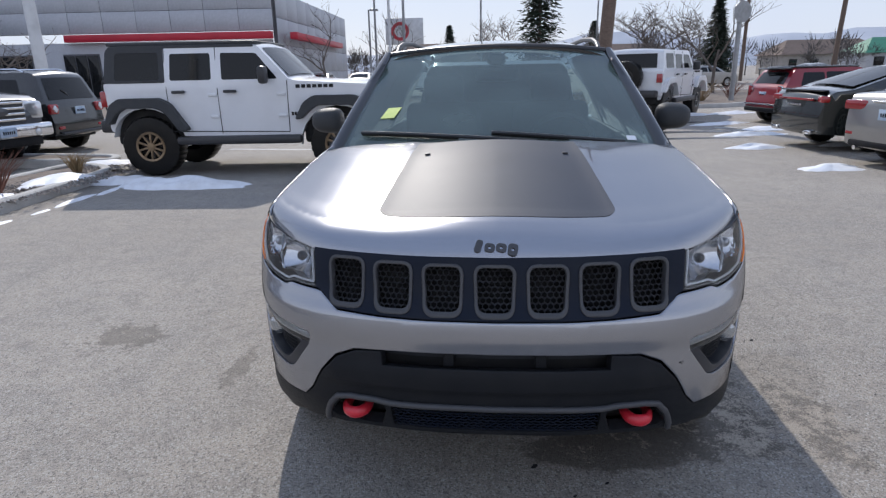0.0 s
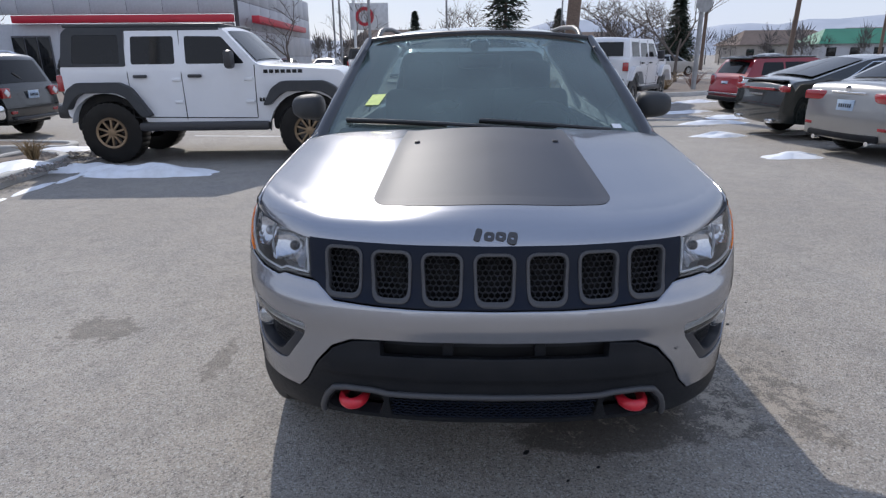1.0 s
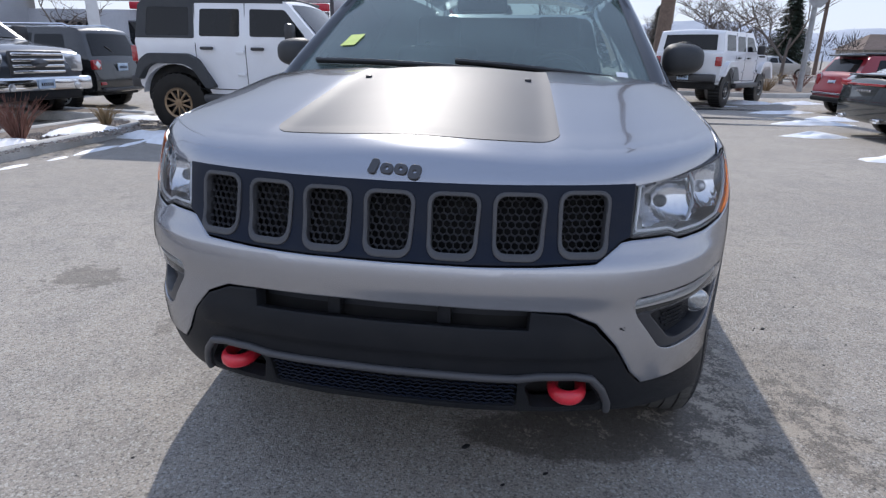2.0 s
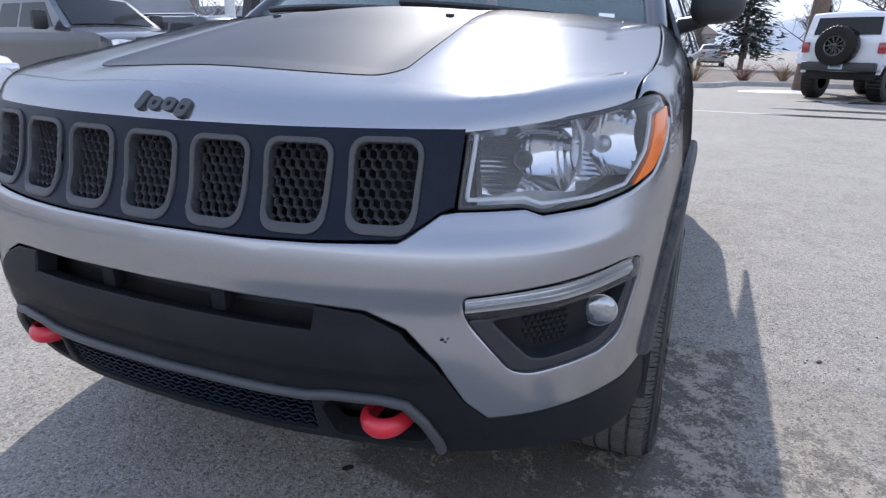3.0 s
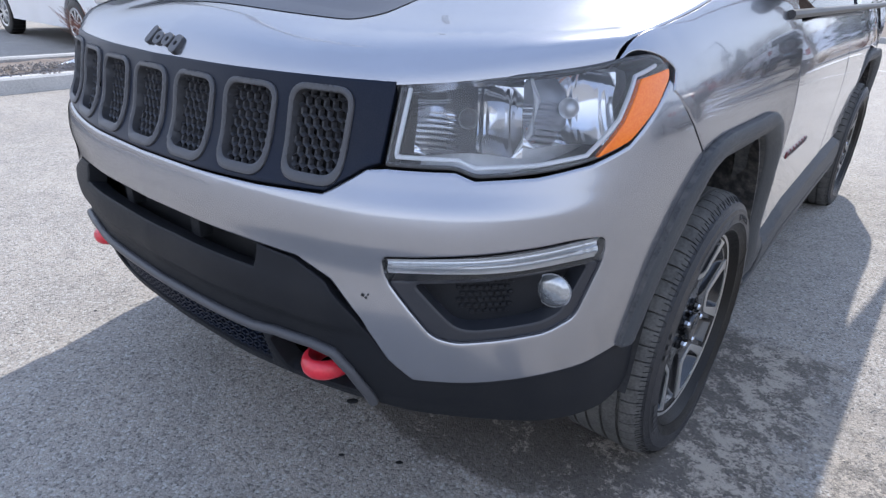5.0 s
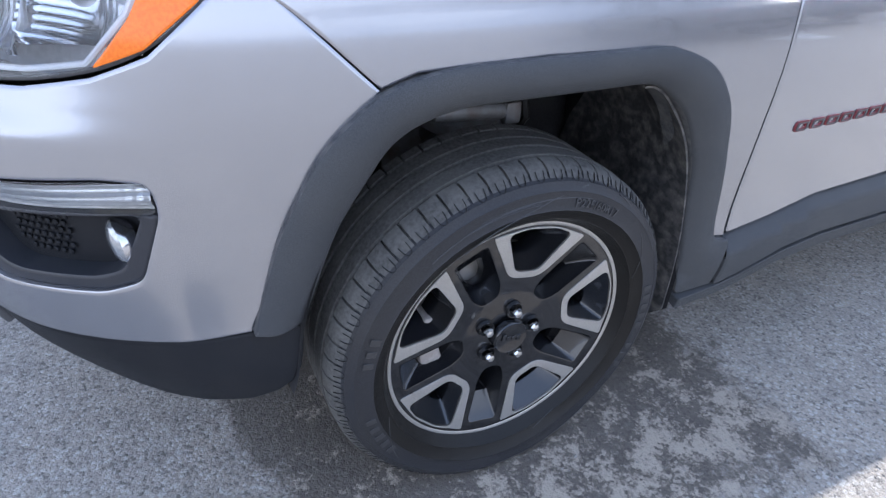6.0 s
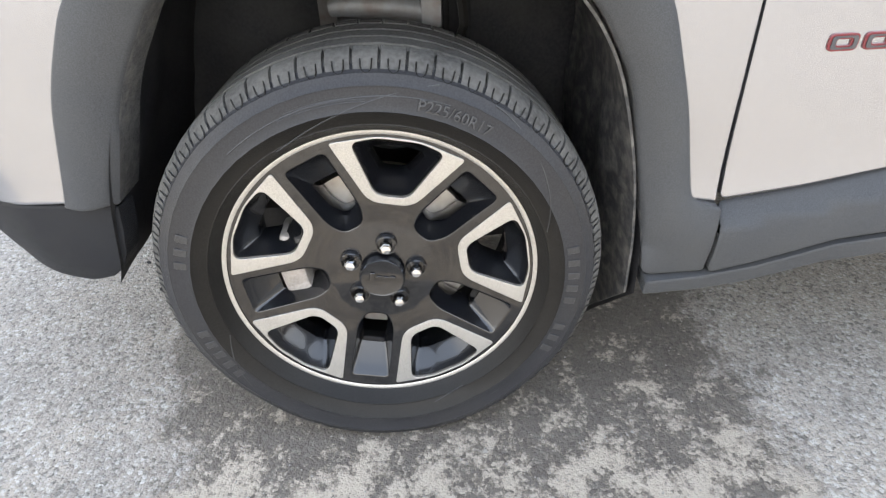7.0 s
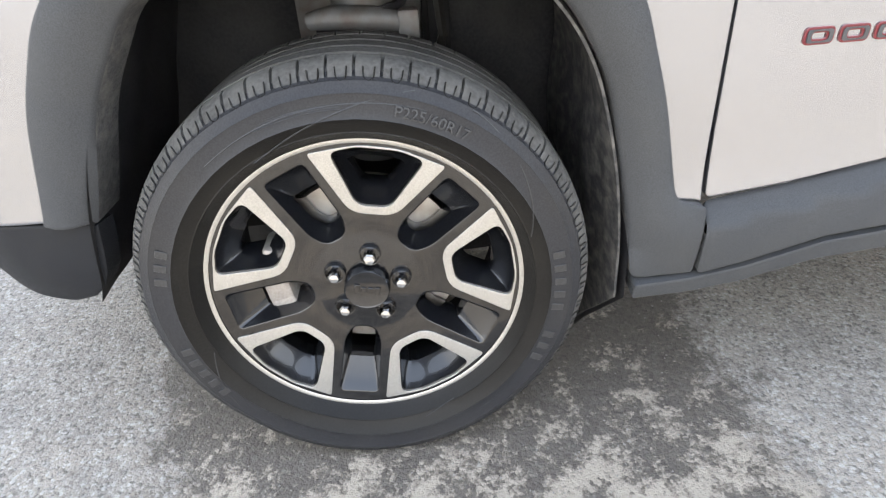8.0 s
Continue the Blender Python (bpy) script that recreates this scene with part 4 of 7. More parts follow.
def liner(cy, side):
    def fn(s, t):
        y, z = liner_y(s * liner_len[-1]), liner_z(s * liner_len[-1])
        way = Vector((y - 0.905, z - 0.36)).normalized()
        out = 0.003 + (0.006 + 0.04 * max(0.0, min(1.0, (z - 0.55) / 0.2))) * min(1.0, t * 3) + 0.008 * noise.noise(Vector((s * 8, t * 4, 3))) * min(1, t * 4)
        rear = max(0.0, min(1.0, (y - 1.2) / 0.1)) * max(0.0, min(1.0, (0.60 - z) / 0.2))
        return Vector((side * ((0.898 if cy < 2 else 0.832) - 0.43 * t), cy - 0.904 + y + way.x * out - 0.022 * rear * min(1.0, t * 4), z + way.y * out - 0.22 * rear * min(1.0, t * 2)))
    shell = part("wheel_house", grid(fn, 110, 20), LINER, car, "black plastic wheel-house liner")

    def rear_fn(s, t):
        q = 0.60 + 0.40 * s
        p = fn(q, t * (0.22 + 0.74 * min(1.0, s * 1.9) ** 0.7))
        way = Vector((0, p.y - cy, p.z - 0.36)).normalized()
        return p - way * (0.014 + 0.004 * math.sin(t * 30 + s * 7) * t)
    part("splash_guard", thicken(grid(rear_fn, 60, 16), 0.004), SPLASH, shell, "mud-streaked rear splash guard")
    seam = [fn(0.30, k / 12) - Vector((0, 0, 0.004)) for k in range(1, 12)]
    part("liner_seam", tube(seam, 0.006, 6), LINER, shell)
    wall = grid(lambda s, t: Vector((side * (0.47 + 0.02 * noise.noise(Vector((s * 5, t * 4, 2)))), cy - 0.47 + s * 0.94, 0.14 + t * 0.72)), 24, 18)
    part("inner_wall", wall, LINER, shell)
    return shell


for cy in (0.904, 0.904 + WHEELBASE):
    for side in (1, -1):
        liner(cy, side)
for side in (1, -1):
    strut = lathe([(0.45, 0.055), (0.60, 0.055), (0.605, 0.075), (0.625, 0.082), (0.64, 0.060), (0.655, 0.085), (0.675, 0.085), (0.69, 0.055), (0.80, 0.05)], 24, "z")
    bmesh.ops.transform(strut, matrix=Matrix.Translation((0.60 * side, 0.93, 0)), verts=strut.verts)
    leg = part("suspension_strut", strut, CAST, car, "dirty grey suspension strut")
    coil = [(0.60 * side + 0.068 * math.cos(a * 0.45), 0.93 + 0.068 * math.sin(a * 0.45), 0.66 + a * 0.0032) for a in range(60)]
    part("spring", tube(coil, 0.008, 6), MESH, leg)
    tower = grid(lambda a, b: Vector((side * (0.50 + 0.035 * math.sin(math.pi * a) * (1 - 0.4 * b)), 0.80 + 0.24 * a, 0.42 + 0.42 * b)), 14, 10)
    part("strut_tower", thicken(tower, 0.006), CAST, leg, "dusty grey strut tower")
    part("control_arm", tube([(0.66 * side, 0.845, 0.700), (0.67 * side, 0.88, 0.705), (0.665 * side, 0.95, 0.698), (0.66 * side, 0.995, 0.690)], [0.014, 0.019, 0.020, 0.017], 10), CAST, leg, "dusty forged arm")
    part("arm_bolt", block((0.03, 0.035, 0.045), (0.665 * side, 1.005, 0.688), 0.006), CAST, leg)
    for dy in (1.035, 1.075):
        part("tower_rib", block((0.02, 0.012, 0.30), (0.51 * side, dy, 0.66), 0.003), DARK, leg)
    part("hose", tube([(0.60 * side, 1.02, 0.56), (0.64 * side, 1.06, 0.66), (0.62 * side, 1.05, 0.78)], 0.009, 6), RUBBER, leg)
for cy in (0.904, 0.904 + WHEELBASE):
    part("axle", tube([(-0.80, cy, 0.335), (0.80, cy, 0.335)], 0.04, 10), CAST, car)
part("belly", block((1.25, 3.4, 0.10), (0, 2.3, 0.36), 0.03), DARK, car)
part("engine_mass", block((0.90, 0.62, 0.55), (0, 0.72, 0.62), 0.08), DARK, car)

# wheels: built once round the hub, the outer face towards +x
RIM_R = 0.244
ROLLED = -10.7
HUB = (0.892, 0.904, 0.337)


def polar(r, deg):
    return (r * math.cos(radians(deg)), r * math.sin(radians(deg)))


def dish(y, z):
    r = math.hypot(y, z)
    return Vector((0.006 - 0.026 * max(0.0, 1 - r / RIM_R) + 0.016 * max(0.0, 1 - r / 0.09), y, z))


def spoked(deg, pts, r):
    c = radians(deg)
    return fillet([(a * math.cos(c) - s * math.sin(c), a * math.sin(c) + s * math.cos(c)) for a, s in pts], r)


def vee(deg):
    """One of the five open wedges that point at the hub."""
    return spoked(deg, [(0.2205, 0.066), (0.141, 0.024), (0.141, -0.024), (0.2205, -0.066), (0.232, -0.03), (0.232, 0.03)], [0.012, 0.014, 0.014, 0.012, 0.01, 0.01])


def vee_floor(deg):
    return spoked(deg, [(0.200, 0.044), (0.160, 0.019), (0.160, -0.019), (0.200, -0.044), (0.206, -0.02), (0.206, 0.02)], [0.010, 0.010, 0.010, 0.010, 0.008, 0.008])


def vee_band(deg):
    return spoked(deg, [(0.2165, 0.098), (0.126, 0.033), (0.126, -0.033), (0.2165, -0.098), (0.237, -0.03), (0.237, 0.03)], [0.006, 0.02, 0.02, 0.006, 0.02, 0.02])


def window(deg):
    """The mouth of a deep pocket between two wedges, and the hole at its bottom."""
    return spoked(deg, [(0.222, 0.034), (0.116, 0.030), (0.090, 0.017), (0.090, -0.017), (0.116, -0.030), (0.222, -0.034)], [0.010, 0.016, 0.012, 0.012, 0.016, 0.010])


def window_floor(deg):
    return spoked(deg, [(0.176, 0.0225), (0.124, 0.020), (0.106, 0.010), (0.106, -0.010), (0.124, -0.020), (0.176, -0.0225)], [0.006, 0.010, 0.008, 0.008, 0.010, 0.006])


def funnel(mouth, floor_loop, depth):
    """The sloping walls of a pocket from its mouth on the face to a smaller hole behind it."""
    bm = bmesh.new()
    rows = []
    for k in range(6):
        t = k / 5
        row = []
        for a, b in zip(mouth, floor_loop):
            q = a + (b - a) * t ** 1.25
            p = dish(q.x, q.y)
            row.append(bm.verts.new((p.x - 0.001 - depth * t ** 0.9, q.x, q.y)))
        rows.append(row)
    n = len(rows[0])
    for a, b in zip(rows, rows[1:]):
        for i in range(n):
            bm.faces.new((a[i], a[(i + 1) % n], b[(i + 1) % n], b[i]))
    back = [bm.verts.new(v.co + Vector((-0.03, 0, 0))) for v in rows[-1]]
    for i in range(n):
        bm.faces.new((rows[-1][i], rows[-1][(i + 1) % n], back[(i + 1) % n], back[i]))
    return bm


VEES, WINDOWS = [90 + 72 * k for k in range(5)], [54 + 72 * k for k in range(5)]
disc_line = [polar(RIM_R, 5 * k) for k in range(72)]
wheel = part("wheel", patch(dish, disc_line, [vee(a) for a in VEES] + [window(a) for a in WINDOWS], step=0.008, edge=0.0035, depth=0.004), RIMPAINT, car,
             "two-tone alloy wheel, dark with machined edges")
for a in VEES:
    part("machined_edge", patch(dish, vee_band(a), [shrink(dense(vee(a), 0.01), -0.002)], step=0.008, edge=0.001, depth=0.003, out=0.0025), ALLOY, wheel, "bright machined spoke edge")
    part("pocket", funnel(vee(a), vee_floor(a), 0.040), RIMPAINT, wheel, "gloss black pocket")
for a in WINDOWS:
    part("pocket", funnel(window(a), window_floor(a), 0.034), RIMPAINT, wheel, "gloss black pocket")
part("rim_lip", lathe([(-0.012, 0.2495), (0.006, 0.2500), (0.0090, 0.2487), (0.0092, 0.2462), (0.0070, 0.2420)], 120), ALLOY, wheel, "bright machined rim lip")
part("rim_barrel", lathe([(0.0, 0.242), (-0.03, 0.230), (-0.10, 0.218), (-0.19, 0.226)], 96), RIMPAINT, wheel)
part("centre_cap", lathe([(0.0, 0.037), (0.010, 0.0365), (0.0135, 0.034), (0.012, 0.031), (0.0125, 0.0)], 48), RIMPAINT, wheel, "black hub cap with raised plain shapes")
marks = bmesh.new()
for k, (w, h) in enumerate(((0.008, 0.015), (0.008, 0.010), (0.008, 0.010), (0.008, 0.013))):
    block((0.0016, w, h), (0.0135, -0.016 + 0.0108 * k, 0.0 if k else 0.002), 0.0006, None, marks, segments=1)
part("cap_mark", marks, RIMPAINT, wheel)
for k in range(5):
    y, z = polar(0.055, 90 + 72 * k)
    seat_bm = lathe([(-0.012, 0.0145), (0.006, 0.0150), (0.0065, 0.0165), (-0.001, 0.0175)], 20)
    bmesh.ops.transform(seat_bm, matrix=Matrix.Translation((-0.006, y, z)), verts=seat_bm.verts)
    seat_ob = part("lug_seat", seat_bm, RIMPAINT, wheel)
    nut = lathe([(-0.015, 0.0095), (0.010, 0.0095), (0.014, 0.0075), (0.0155, 0.0)], 6)
    bmesh.ops.transform(nut, matrix=Matrix.Translation((0.0, y, z)), verts=nut.verts)
    part("lug_nut", nut, CHROME, seat_ob, "chrome lug nut", flat=True)
disc = part("brake_disc", lathe([(-0.09, 0.08), (-0.075, 0.082), (-0.073, 0.155), (-0.095, 0.155), (-0.095, 0.08)], 72), STEEL, wheel, "steel brake disc")
part("disc_hat", lathe([(-0.10, 0.083), (-0.045, 0.080), (-0.043, 0.0)], 48), CAST, wheel)
cal = bmesh.new()
for k in range(5):
    y, z = polar(0.150, 176 + 11 * k)
    block((0.07, 0.045, 0.045), (-0.065, y, z), 0.010, pose(0, 0, 0, 176 + 11 * k, 0, 0), cal)
part("brake_caliper", cal, CALIPER, wheel, "worn steel brake caliper")
# tyre: sidewall steps, shoulder blocks, four grooves round the tread
PROFILE = [(-0.165, 0.232), (-0.178, 0.250), (-0.190, 0.290), (-0.186, 0.3290), (-0.176, 0.3480)]
for s0, s1 in ((-0.172, -0.149), (-0.141, -0.110), (-0.102, -0.071), (-0.063, -0.030)):
    PROFILE += [(s0, 0.3485), (s0, 0.3565), (s1, 0.3565), (s1, 0.3485)]
PROFILE += [(-0.023, 0.3485), (-0.022, 0.3558), (-0.002, 0.3538), (0.012, 0.3470), (0.022, 0.3370), (0.0285, 0.3335), (0.0295, 0.3312), (0.0350, 0.3210), (0.0365, 0.3195), (0.0358, 0.3165), (0.0400, 0.297),
            (0.0402, 0.288), (0.0412, 0.2865), (0.0390, 0.284), (0.0320, 0.272), (0.0295, 0.266), (0.0300, 0.2645), (0.0265, 0.262), (0.016, 0.256), (0.009, 0.250), (-0.002, 0.241)]
BLOCKS = 60
STEPS = (0.0, 0.025, 0.095, 0.12)


def tread_ring(k):
    """The angle of a tread line and whether it lies in a cross cut."""
    b, q = divmod(k, 4)
    return 2 * math.pi * (b + STEPS[q]) / BLOCKS, q in (1, 2)


rubber = bmesh.new()
rings = []
for k in range(BLOCKS * 4):
    a, cut = tread_ring(k)
    row = []
    for i, (s, r) in enumerate(PROFILE):
        if cut and (5 <= i <= 8 or 21 <= i <= 24):
            r -= 0.008 if i < 24 else 0.005
        row.append(rubber.verts.new((s, r * math.cos(a), r * math.sin(a))))
    rings.append(row)
for p, q in zip(rings, rings[1:] + rings[:1]):
    for i in range(len(PROFILE) - 1):
        rubber.faces.new((p[i], p[i + 1], q[i + 1], q[i]))
bmesh.ops.recalc_face_normals(rubber, faces=rubber.faces)


def settle(bm):
    """Presses the tyre's lowest part flat on the ground and bulges the wall above it."""
    turn = Matrix.Rotation(radians(ROLLED), 3, "X")
    for v in bm.verts:
        q = turn @ v.co
        if q.z < -0.24:
            k = min(1.0, (-0.24 - q.z) / 0.09)
            q.x += 0.010 * k * (1 if q.x > -0.09 else -1) * (1 if abs(q.x + 0.095) > 0.09 else 0)
        q.z = max(q.z, -HUB[2] + 0.0005)
        v.co = turn.transposed() @ q


settle(rubber)
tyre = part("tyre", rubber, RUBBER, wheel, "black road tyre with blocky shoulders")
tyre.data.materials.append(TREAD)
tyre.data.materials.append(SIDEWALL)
# dusty tread, outer wall band with painted sky sheen, plain rubber by the rim
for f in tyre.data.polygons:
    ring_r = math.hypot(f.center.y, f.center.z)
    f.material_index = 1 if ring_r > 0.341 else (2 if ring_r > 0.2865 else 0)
scallop = bmesh.new()
for k in range(BLOCKS):
    a0 = 2 * math.pi * (k + 0.20) / BLOCKS
    loop = []
    for j in range(9):
        q = math.pi * j / 8
        a, r = a0 + 0.034 - 0.022 * math.cos(q), 0.3475 - 0.0145 * math.sin(q) ** 0.6
        x = 0.0125 + (0.3485 - r) * 0.98
        loop.append((x, r * math.cos(a), r * math.sin(a)))
    tube(loop, 0.0010, 4, True, scallop)
settle(scallop)
tagged(part("shoulder_relief", scallop, RUBBER, tyre, flat=True), kind="stuff")
# size marking and maker's word on the sidewall
def lettering(text, size, deg, r, name):
    cu = bpy.data.curves.new("lettering", "FONT")
    cu.body, cu.size, cu.extrude, cu.align_x = text, size, 0.0007, "CENTER"
    tmp = bpy.data.objects.new("lettering", cu)
    scene.collection.objects.link(tmp)
    me = bpy.data.meshes.new_from_object(tmp.evaluated_get(bpy.context.evaluated_depsgraph_get()))
    bpy.data.objects.remove(tmp)
    bm = bmesh.new()
    bm.from_mesh(me)
    bpy.data.meshes.remove(me)
    for v in bm.verts:
        a, rr = radians(deg) - v.co.x / r, r + v.co.y
        v.co = Vector((0.0420 + v.co.z - 0.30 * max(0.0, rr - 0.299), rr * math.cos(a), rr * math.sin(a)))
    return part(name, bm, SIDEMARK, tyre, "raised size marking", flat=True)


swirl = bmesh.new()
for start, span_deg, r0, r1, n in ((118, -46, 0.262, 0.330, 26), (58, -40, 0.332, 0.268, 24), (-62, -46, 0.262, 0.330, 26), (-122, -40, 0.332, 0.268, 24), (128, -60, 0.300, 0.310, 26), (-52, -60, 0.300, 0.310, 26)):
    pts = []
    for k in range(n + 1):
        a = radians(start - ROLLED + span_deg * k / n)
        r = r0 + (r1 - r0) * (k / n) ** 1.4
        x = 0.0402 - (r - 0.297) * 0.30 if r > 0.297 else 0.0402 - 0.46 * max(0.0, 0.286 - r)
        pts.append((x, r * math.cos(a), r * math.sin(a)))
    tube(pts, 0.0011, 5, True, swirl)
for j in range(9):
    a0 = radians(112 - ROLLED - 1.2 * j)
    tube([(0.0395 - 0.0008 * j, (0.300 + 0.0026 * j) * math.cos(a0 - q * 0.02), (0.300 + 0.0026 * j) * math.sin(a0 - q * 0.02)) for q in range(21 - j)], 0.0006, 4, True, swirl)
tagged(part("sidewall_groove", swirl, SIDEMARK, tyre, "thin raised sidewall lines"), kind="stuff")
lettering("P225/60R17", 0.021, 66 - ROLLED, 0.294, "size_marking")
for start, count in ((10, 5), (-19, 3), (212, 5), (168, 3)):
    for k in range(count):
        a, r = radians(start - ROLLED - 4.6 * k), 0.3005
        part("sidewall_bar", block((0.0014, 0.012, 0.018), (0.0402, r * math.cos(a), r * math.sin(a)), 0.0005, pose(0, 0, 0, math.degrees(a) - 90, 0, 0), segments=1), SIDEMARK, wheel, flat=True)
wheel.matrix_basis = pose(*HUB, ROLLED, 0, 0)
shared(wheel, pose(HUB[0] - 0.05, HUB[1] + WHEELBASE, HUB[2], ROLLED, 0, 0), car)
shared(wheel, pose(-HUB[0], HUB[1], HUB[2], ROLLED, 0, 180), car)
shared(wheel, pose(-HUB[0] + 0.05, HUB[1] + WHEELBASE, HUB[2], ROLLED, 0, 180), car)

# ---- ground ----
def asphalt():
    m = bpy.data.materials.new("worn_asphalt")
    m.use_nodes = True
    t = m.node_tree
    p = t.nodes["Principled BSDF"]
    at = t.nodes.new("ShaderNodeTexCoord")

    def tex(scale, detail=4.0, rough=0.55, kind="ShaderNodeTexNoise"):
        n = t.nodes.new(kind)
        n.inputs["Scale"].default_value = scale
        if kind == "ShaderNodeTexNoise":
            n.inputs["Detail"].default_value, n.inputs["Roughness"].default_value = detail, rough
        t.links.new(at.outputs["Object"], n.inputs["Vector"])
        return n.outputs["Fac" if kind == "ShaderNodeTexNoise" else "Distance"]

    def span(v, lo, hi, a=0.0, b=1.0):
        r = t.nodes.new("ShaderNodeMapRange")
        for k, q in (("From Min", lo), ("From Max", hi), ("To Min", a), ("To Max", b)):
            r.inputs[k].default_value = q
        t.links.new(v, r.inputs["Value"])
        return r.outputs[0]

    def mix(fac, a, b):
        x = t.nodes.new("ShaderNodeMix")
        x.data_type = "RGBA"
        t.links.new(fac, x.inputs[0])
        for slot_, c in ((6, a), (7, b)):
            if isinstance(c, tuple):
                x.inputs[slot_].default_value = (*c, 1)
            else:
                t.links.new(c, x.inputs[slot_])
        return x.outputs[2]

    def calc(op, a, b):
        n = t.nodes.new("ShaderNodeMath")
        n.operation = op
        for i, v in enumerate((a, b)):
            if isinstance(v, (int, float)):
                n.inputs[i].default_value = v
            else:
                t.links.new(v, n.inputs[i])
        return n.outputs[0]

    def around(x, y, rx, ry):
        """1 at a centre, falling to 0 at the rim of an oval."""
        mp = t.nodes.new("ShaderNodeMapping")
        mp.inputs["Location"].default_value = (-x / rx, -y / ry, 0)
        mp.inputs["Scale"].default_value = (1 / rx, 1 / ry, 0)
        t.links.new(at.outputs["Object"], mp.inputs["Vector"])
        ln = t.nodes.new("ShaderNodeVectorMath")
        ln.operation = "LENGTH"
        t.links.new(mp.outputs[0], ln.inputs[0])
        return span(ln.outputs["Value"], 0.0, 1.0, 1.0, 0.0)

    colour = mix(span(tex(0.35, 6), 0.35, 0.65), (0.330, 0.292, 0.248), (0.425, 0.382, 0.326))
    colour = mix(span(tex(2.2, 12, 0.72), 0.42, 0.68, 0.0, 0.60), colour, (0.235, 0.222, 0.207))
    def stones(scale):
        n = t.nodes.new("ShaderNodeTexVoronoi")
        n.inputs["Scale"].default_value = scale
        t.links.new(at.outputs["Object"], n.inputs["Vector"])
        bw = t.nodes.new("ShaderNodeRGBToBW")
        t.links.new(n.outputs["Color"], bw.inputs[0])
        return bw.outputs[0], n.outputs["Distance"]
    tint, gap = stones(135)
    tint2, gap2 = stones(290)
    colour = mix(span(tint, 0.66, 0.80, 0.0, 0.85), colour, (0.48, 0.46, 0.425))
    colour = mix(span(tint, 0.30, 0.18, 0.0, 0.7), colour, (0.10, 0.096, 0.09))
    colour = mix(span(tint2, 0.60, 0.80, 0.0, 0.5), colour, (0.42, 0.40, 0.37))
    colour = mix(span(gap, 0.55, 0.80, 0.0, 0.25), colour, (0.07, 0.067, 0.063))
    colour = mix(span(tex(26, 5, 0.7), 0.55, 0.66, 0.0, 0.35), colour, (0.10, 0.096, 0.09))
    colour = mix(span(tex(7, 9, 0.72), 0.50, 0.66, 0.0, 0.35), colour, (0.17, 0.16, 0.148))
    colour = mix(span(tex(110, 4, 0.8), 0.56, 0.64, 0.0, 0.55), colour, (0.52, 0.495, 0.455))
    colour = mix(span(tex(95, 4, 0.8), 0.44, 0.36, 0.0, 0.6), colour, (0.085, 0.081, 0.076))
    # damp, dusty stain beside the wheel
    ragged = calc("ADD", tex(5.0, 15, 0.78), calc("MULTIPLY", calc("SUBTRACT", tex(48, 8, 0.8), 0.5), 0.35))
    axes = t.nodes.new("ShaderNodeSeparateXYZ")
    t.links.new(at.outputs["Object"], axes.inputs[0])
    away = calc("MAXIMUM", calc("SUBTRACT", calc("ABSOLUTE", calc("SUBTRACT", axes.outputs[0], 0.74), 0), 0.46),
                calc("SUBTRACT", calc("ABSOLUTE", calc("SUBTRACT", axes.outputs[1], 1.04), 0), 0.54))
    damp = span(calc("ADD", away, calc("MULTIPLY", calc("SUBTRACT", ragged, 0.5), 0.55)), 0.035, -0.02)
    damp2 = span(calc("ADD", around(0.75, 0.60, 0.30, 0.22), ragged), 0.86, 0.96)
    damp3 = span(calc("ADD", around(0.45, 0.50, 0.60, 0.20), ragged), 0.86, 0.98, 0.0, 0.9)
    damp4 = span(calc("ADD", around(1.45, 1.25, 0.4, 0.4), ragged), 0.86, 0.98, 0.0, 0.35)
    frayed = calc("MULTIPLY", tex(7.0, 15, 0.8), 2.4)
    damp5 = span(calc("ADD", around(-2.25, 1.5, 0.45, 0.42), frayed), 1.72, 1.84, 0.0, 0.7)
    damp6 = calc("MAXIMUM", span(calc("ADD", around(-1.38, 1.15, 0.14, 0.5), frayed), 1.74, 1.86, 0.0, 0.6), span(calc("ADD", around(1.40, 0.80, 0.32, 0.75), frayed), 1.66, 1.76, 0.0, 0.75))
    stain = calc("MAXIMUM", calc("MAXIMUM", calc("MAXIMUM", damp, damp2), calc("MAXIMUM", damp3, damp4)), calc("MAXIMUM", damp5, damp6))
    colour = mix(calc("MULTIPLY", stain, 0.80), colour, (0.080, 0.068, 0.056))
    crumbs = calc("ADD", calc("MULTIPLY", calc("SUBTRACT", tint, 0.5), 0.10), calc("MULTIPLY", calc("SUBTRACT", tex(60, 6, 0.8), 0.5), 0.22))
    salt = calc("MULTIPLY", stain, span(calc("ADD", calc("ADD", tex(9.0, 15, 0.80), crumbs), span(axes.outputs[0], 0.70, 1.05, -0.06, 0.04)), 0.505, 0.585))
    colour = mix(calc("MULTIPLY", salt, 0.85), colour, (0.45, 0.395, 0.325))
    # small oil marks and patches
    oil = span(tex(1.3, 8, 0.7), 0.66, 0.74, 0.0, 0.55)
    colour = mix(oil, colour, (0.06, 0.057, 0.054))
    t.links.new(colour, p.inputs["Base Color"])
    p.inputs["Specular IOR Level"].default_value = 0.25
    t.links.new(span(stain, 0, 1, 0.85, 0.55), p.inputs["Roughness"])
    b = t.nodes.new("ShaderNodeBump")
    b.inputs["Strength"].default_value, b.inputs["Distance"].default_value = 0.8, 0.005
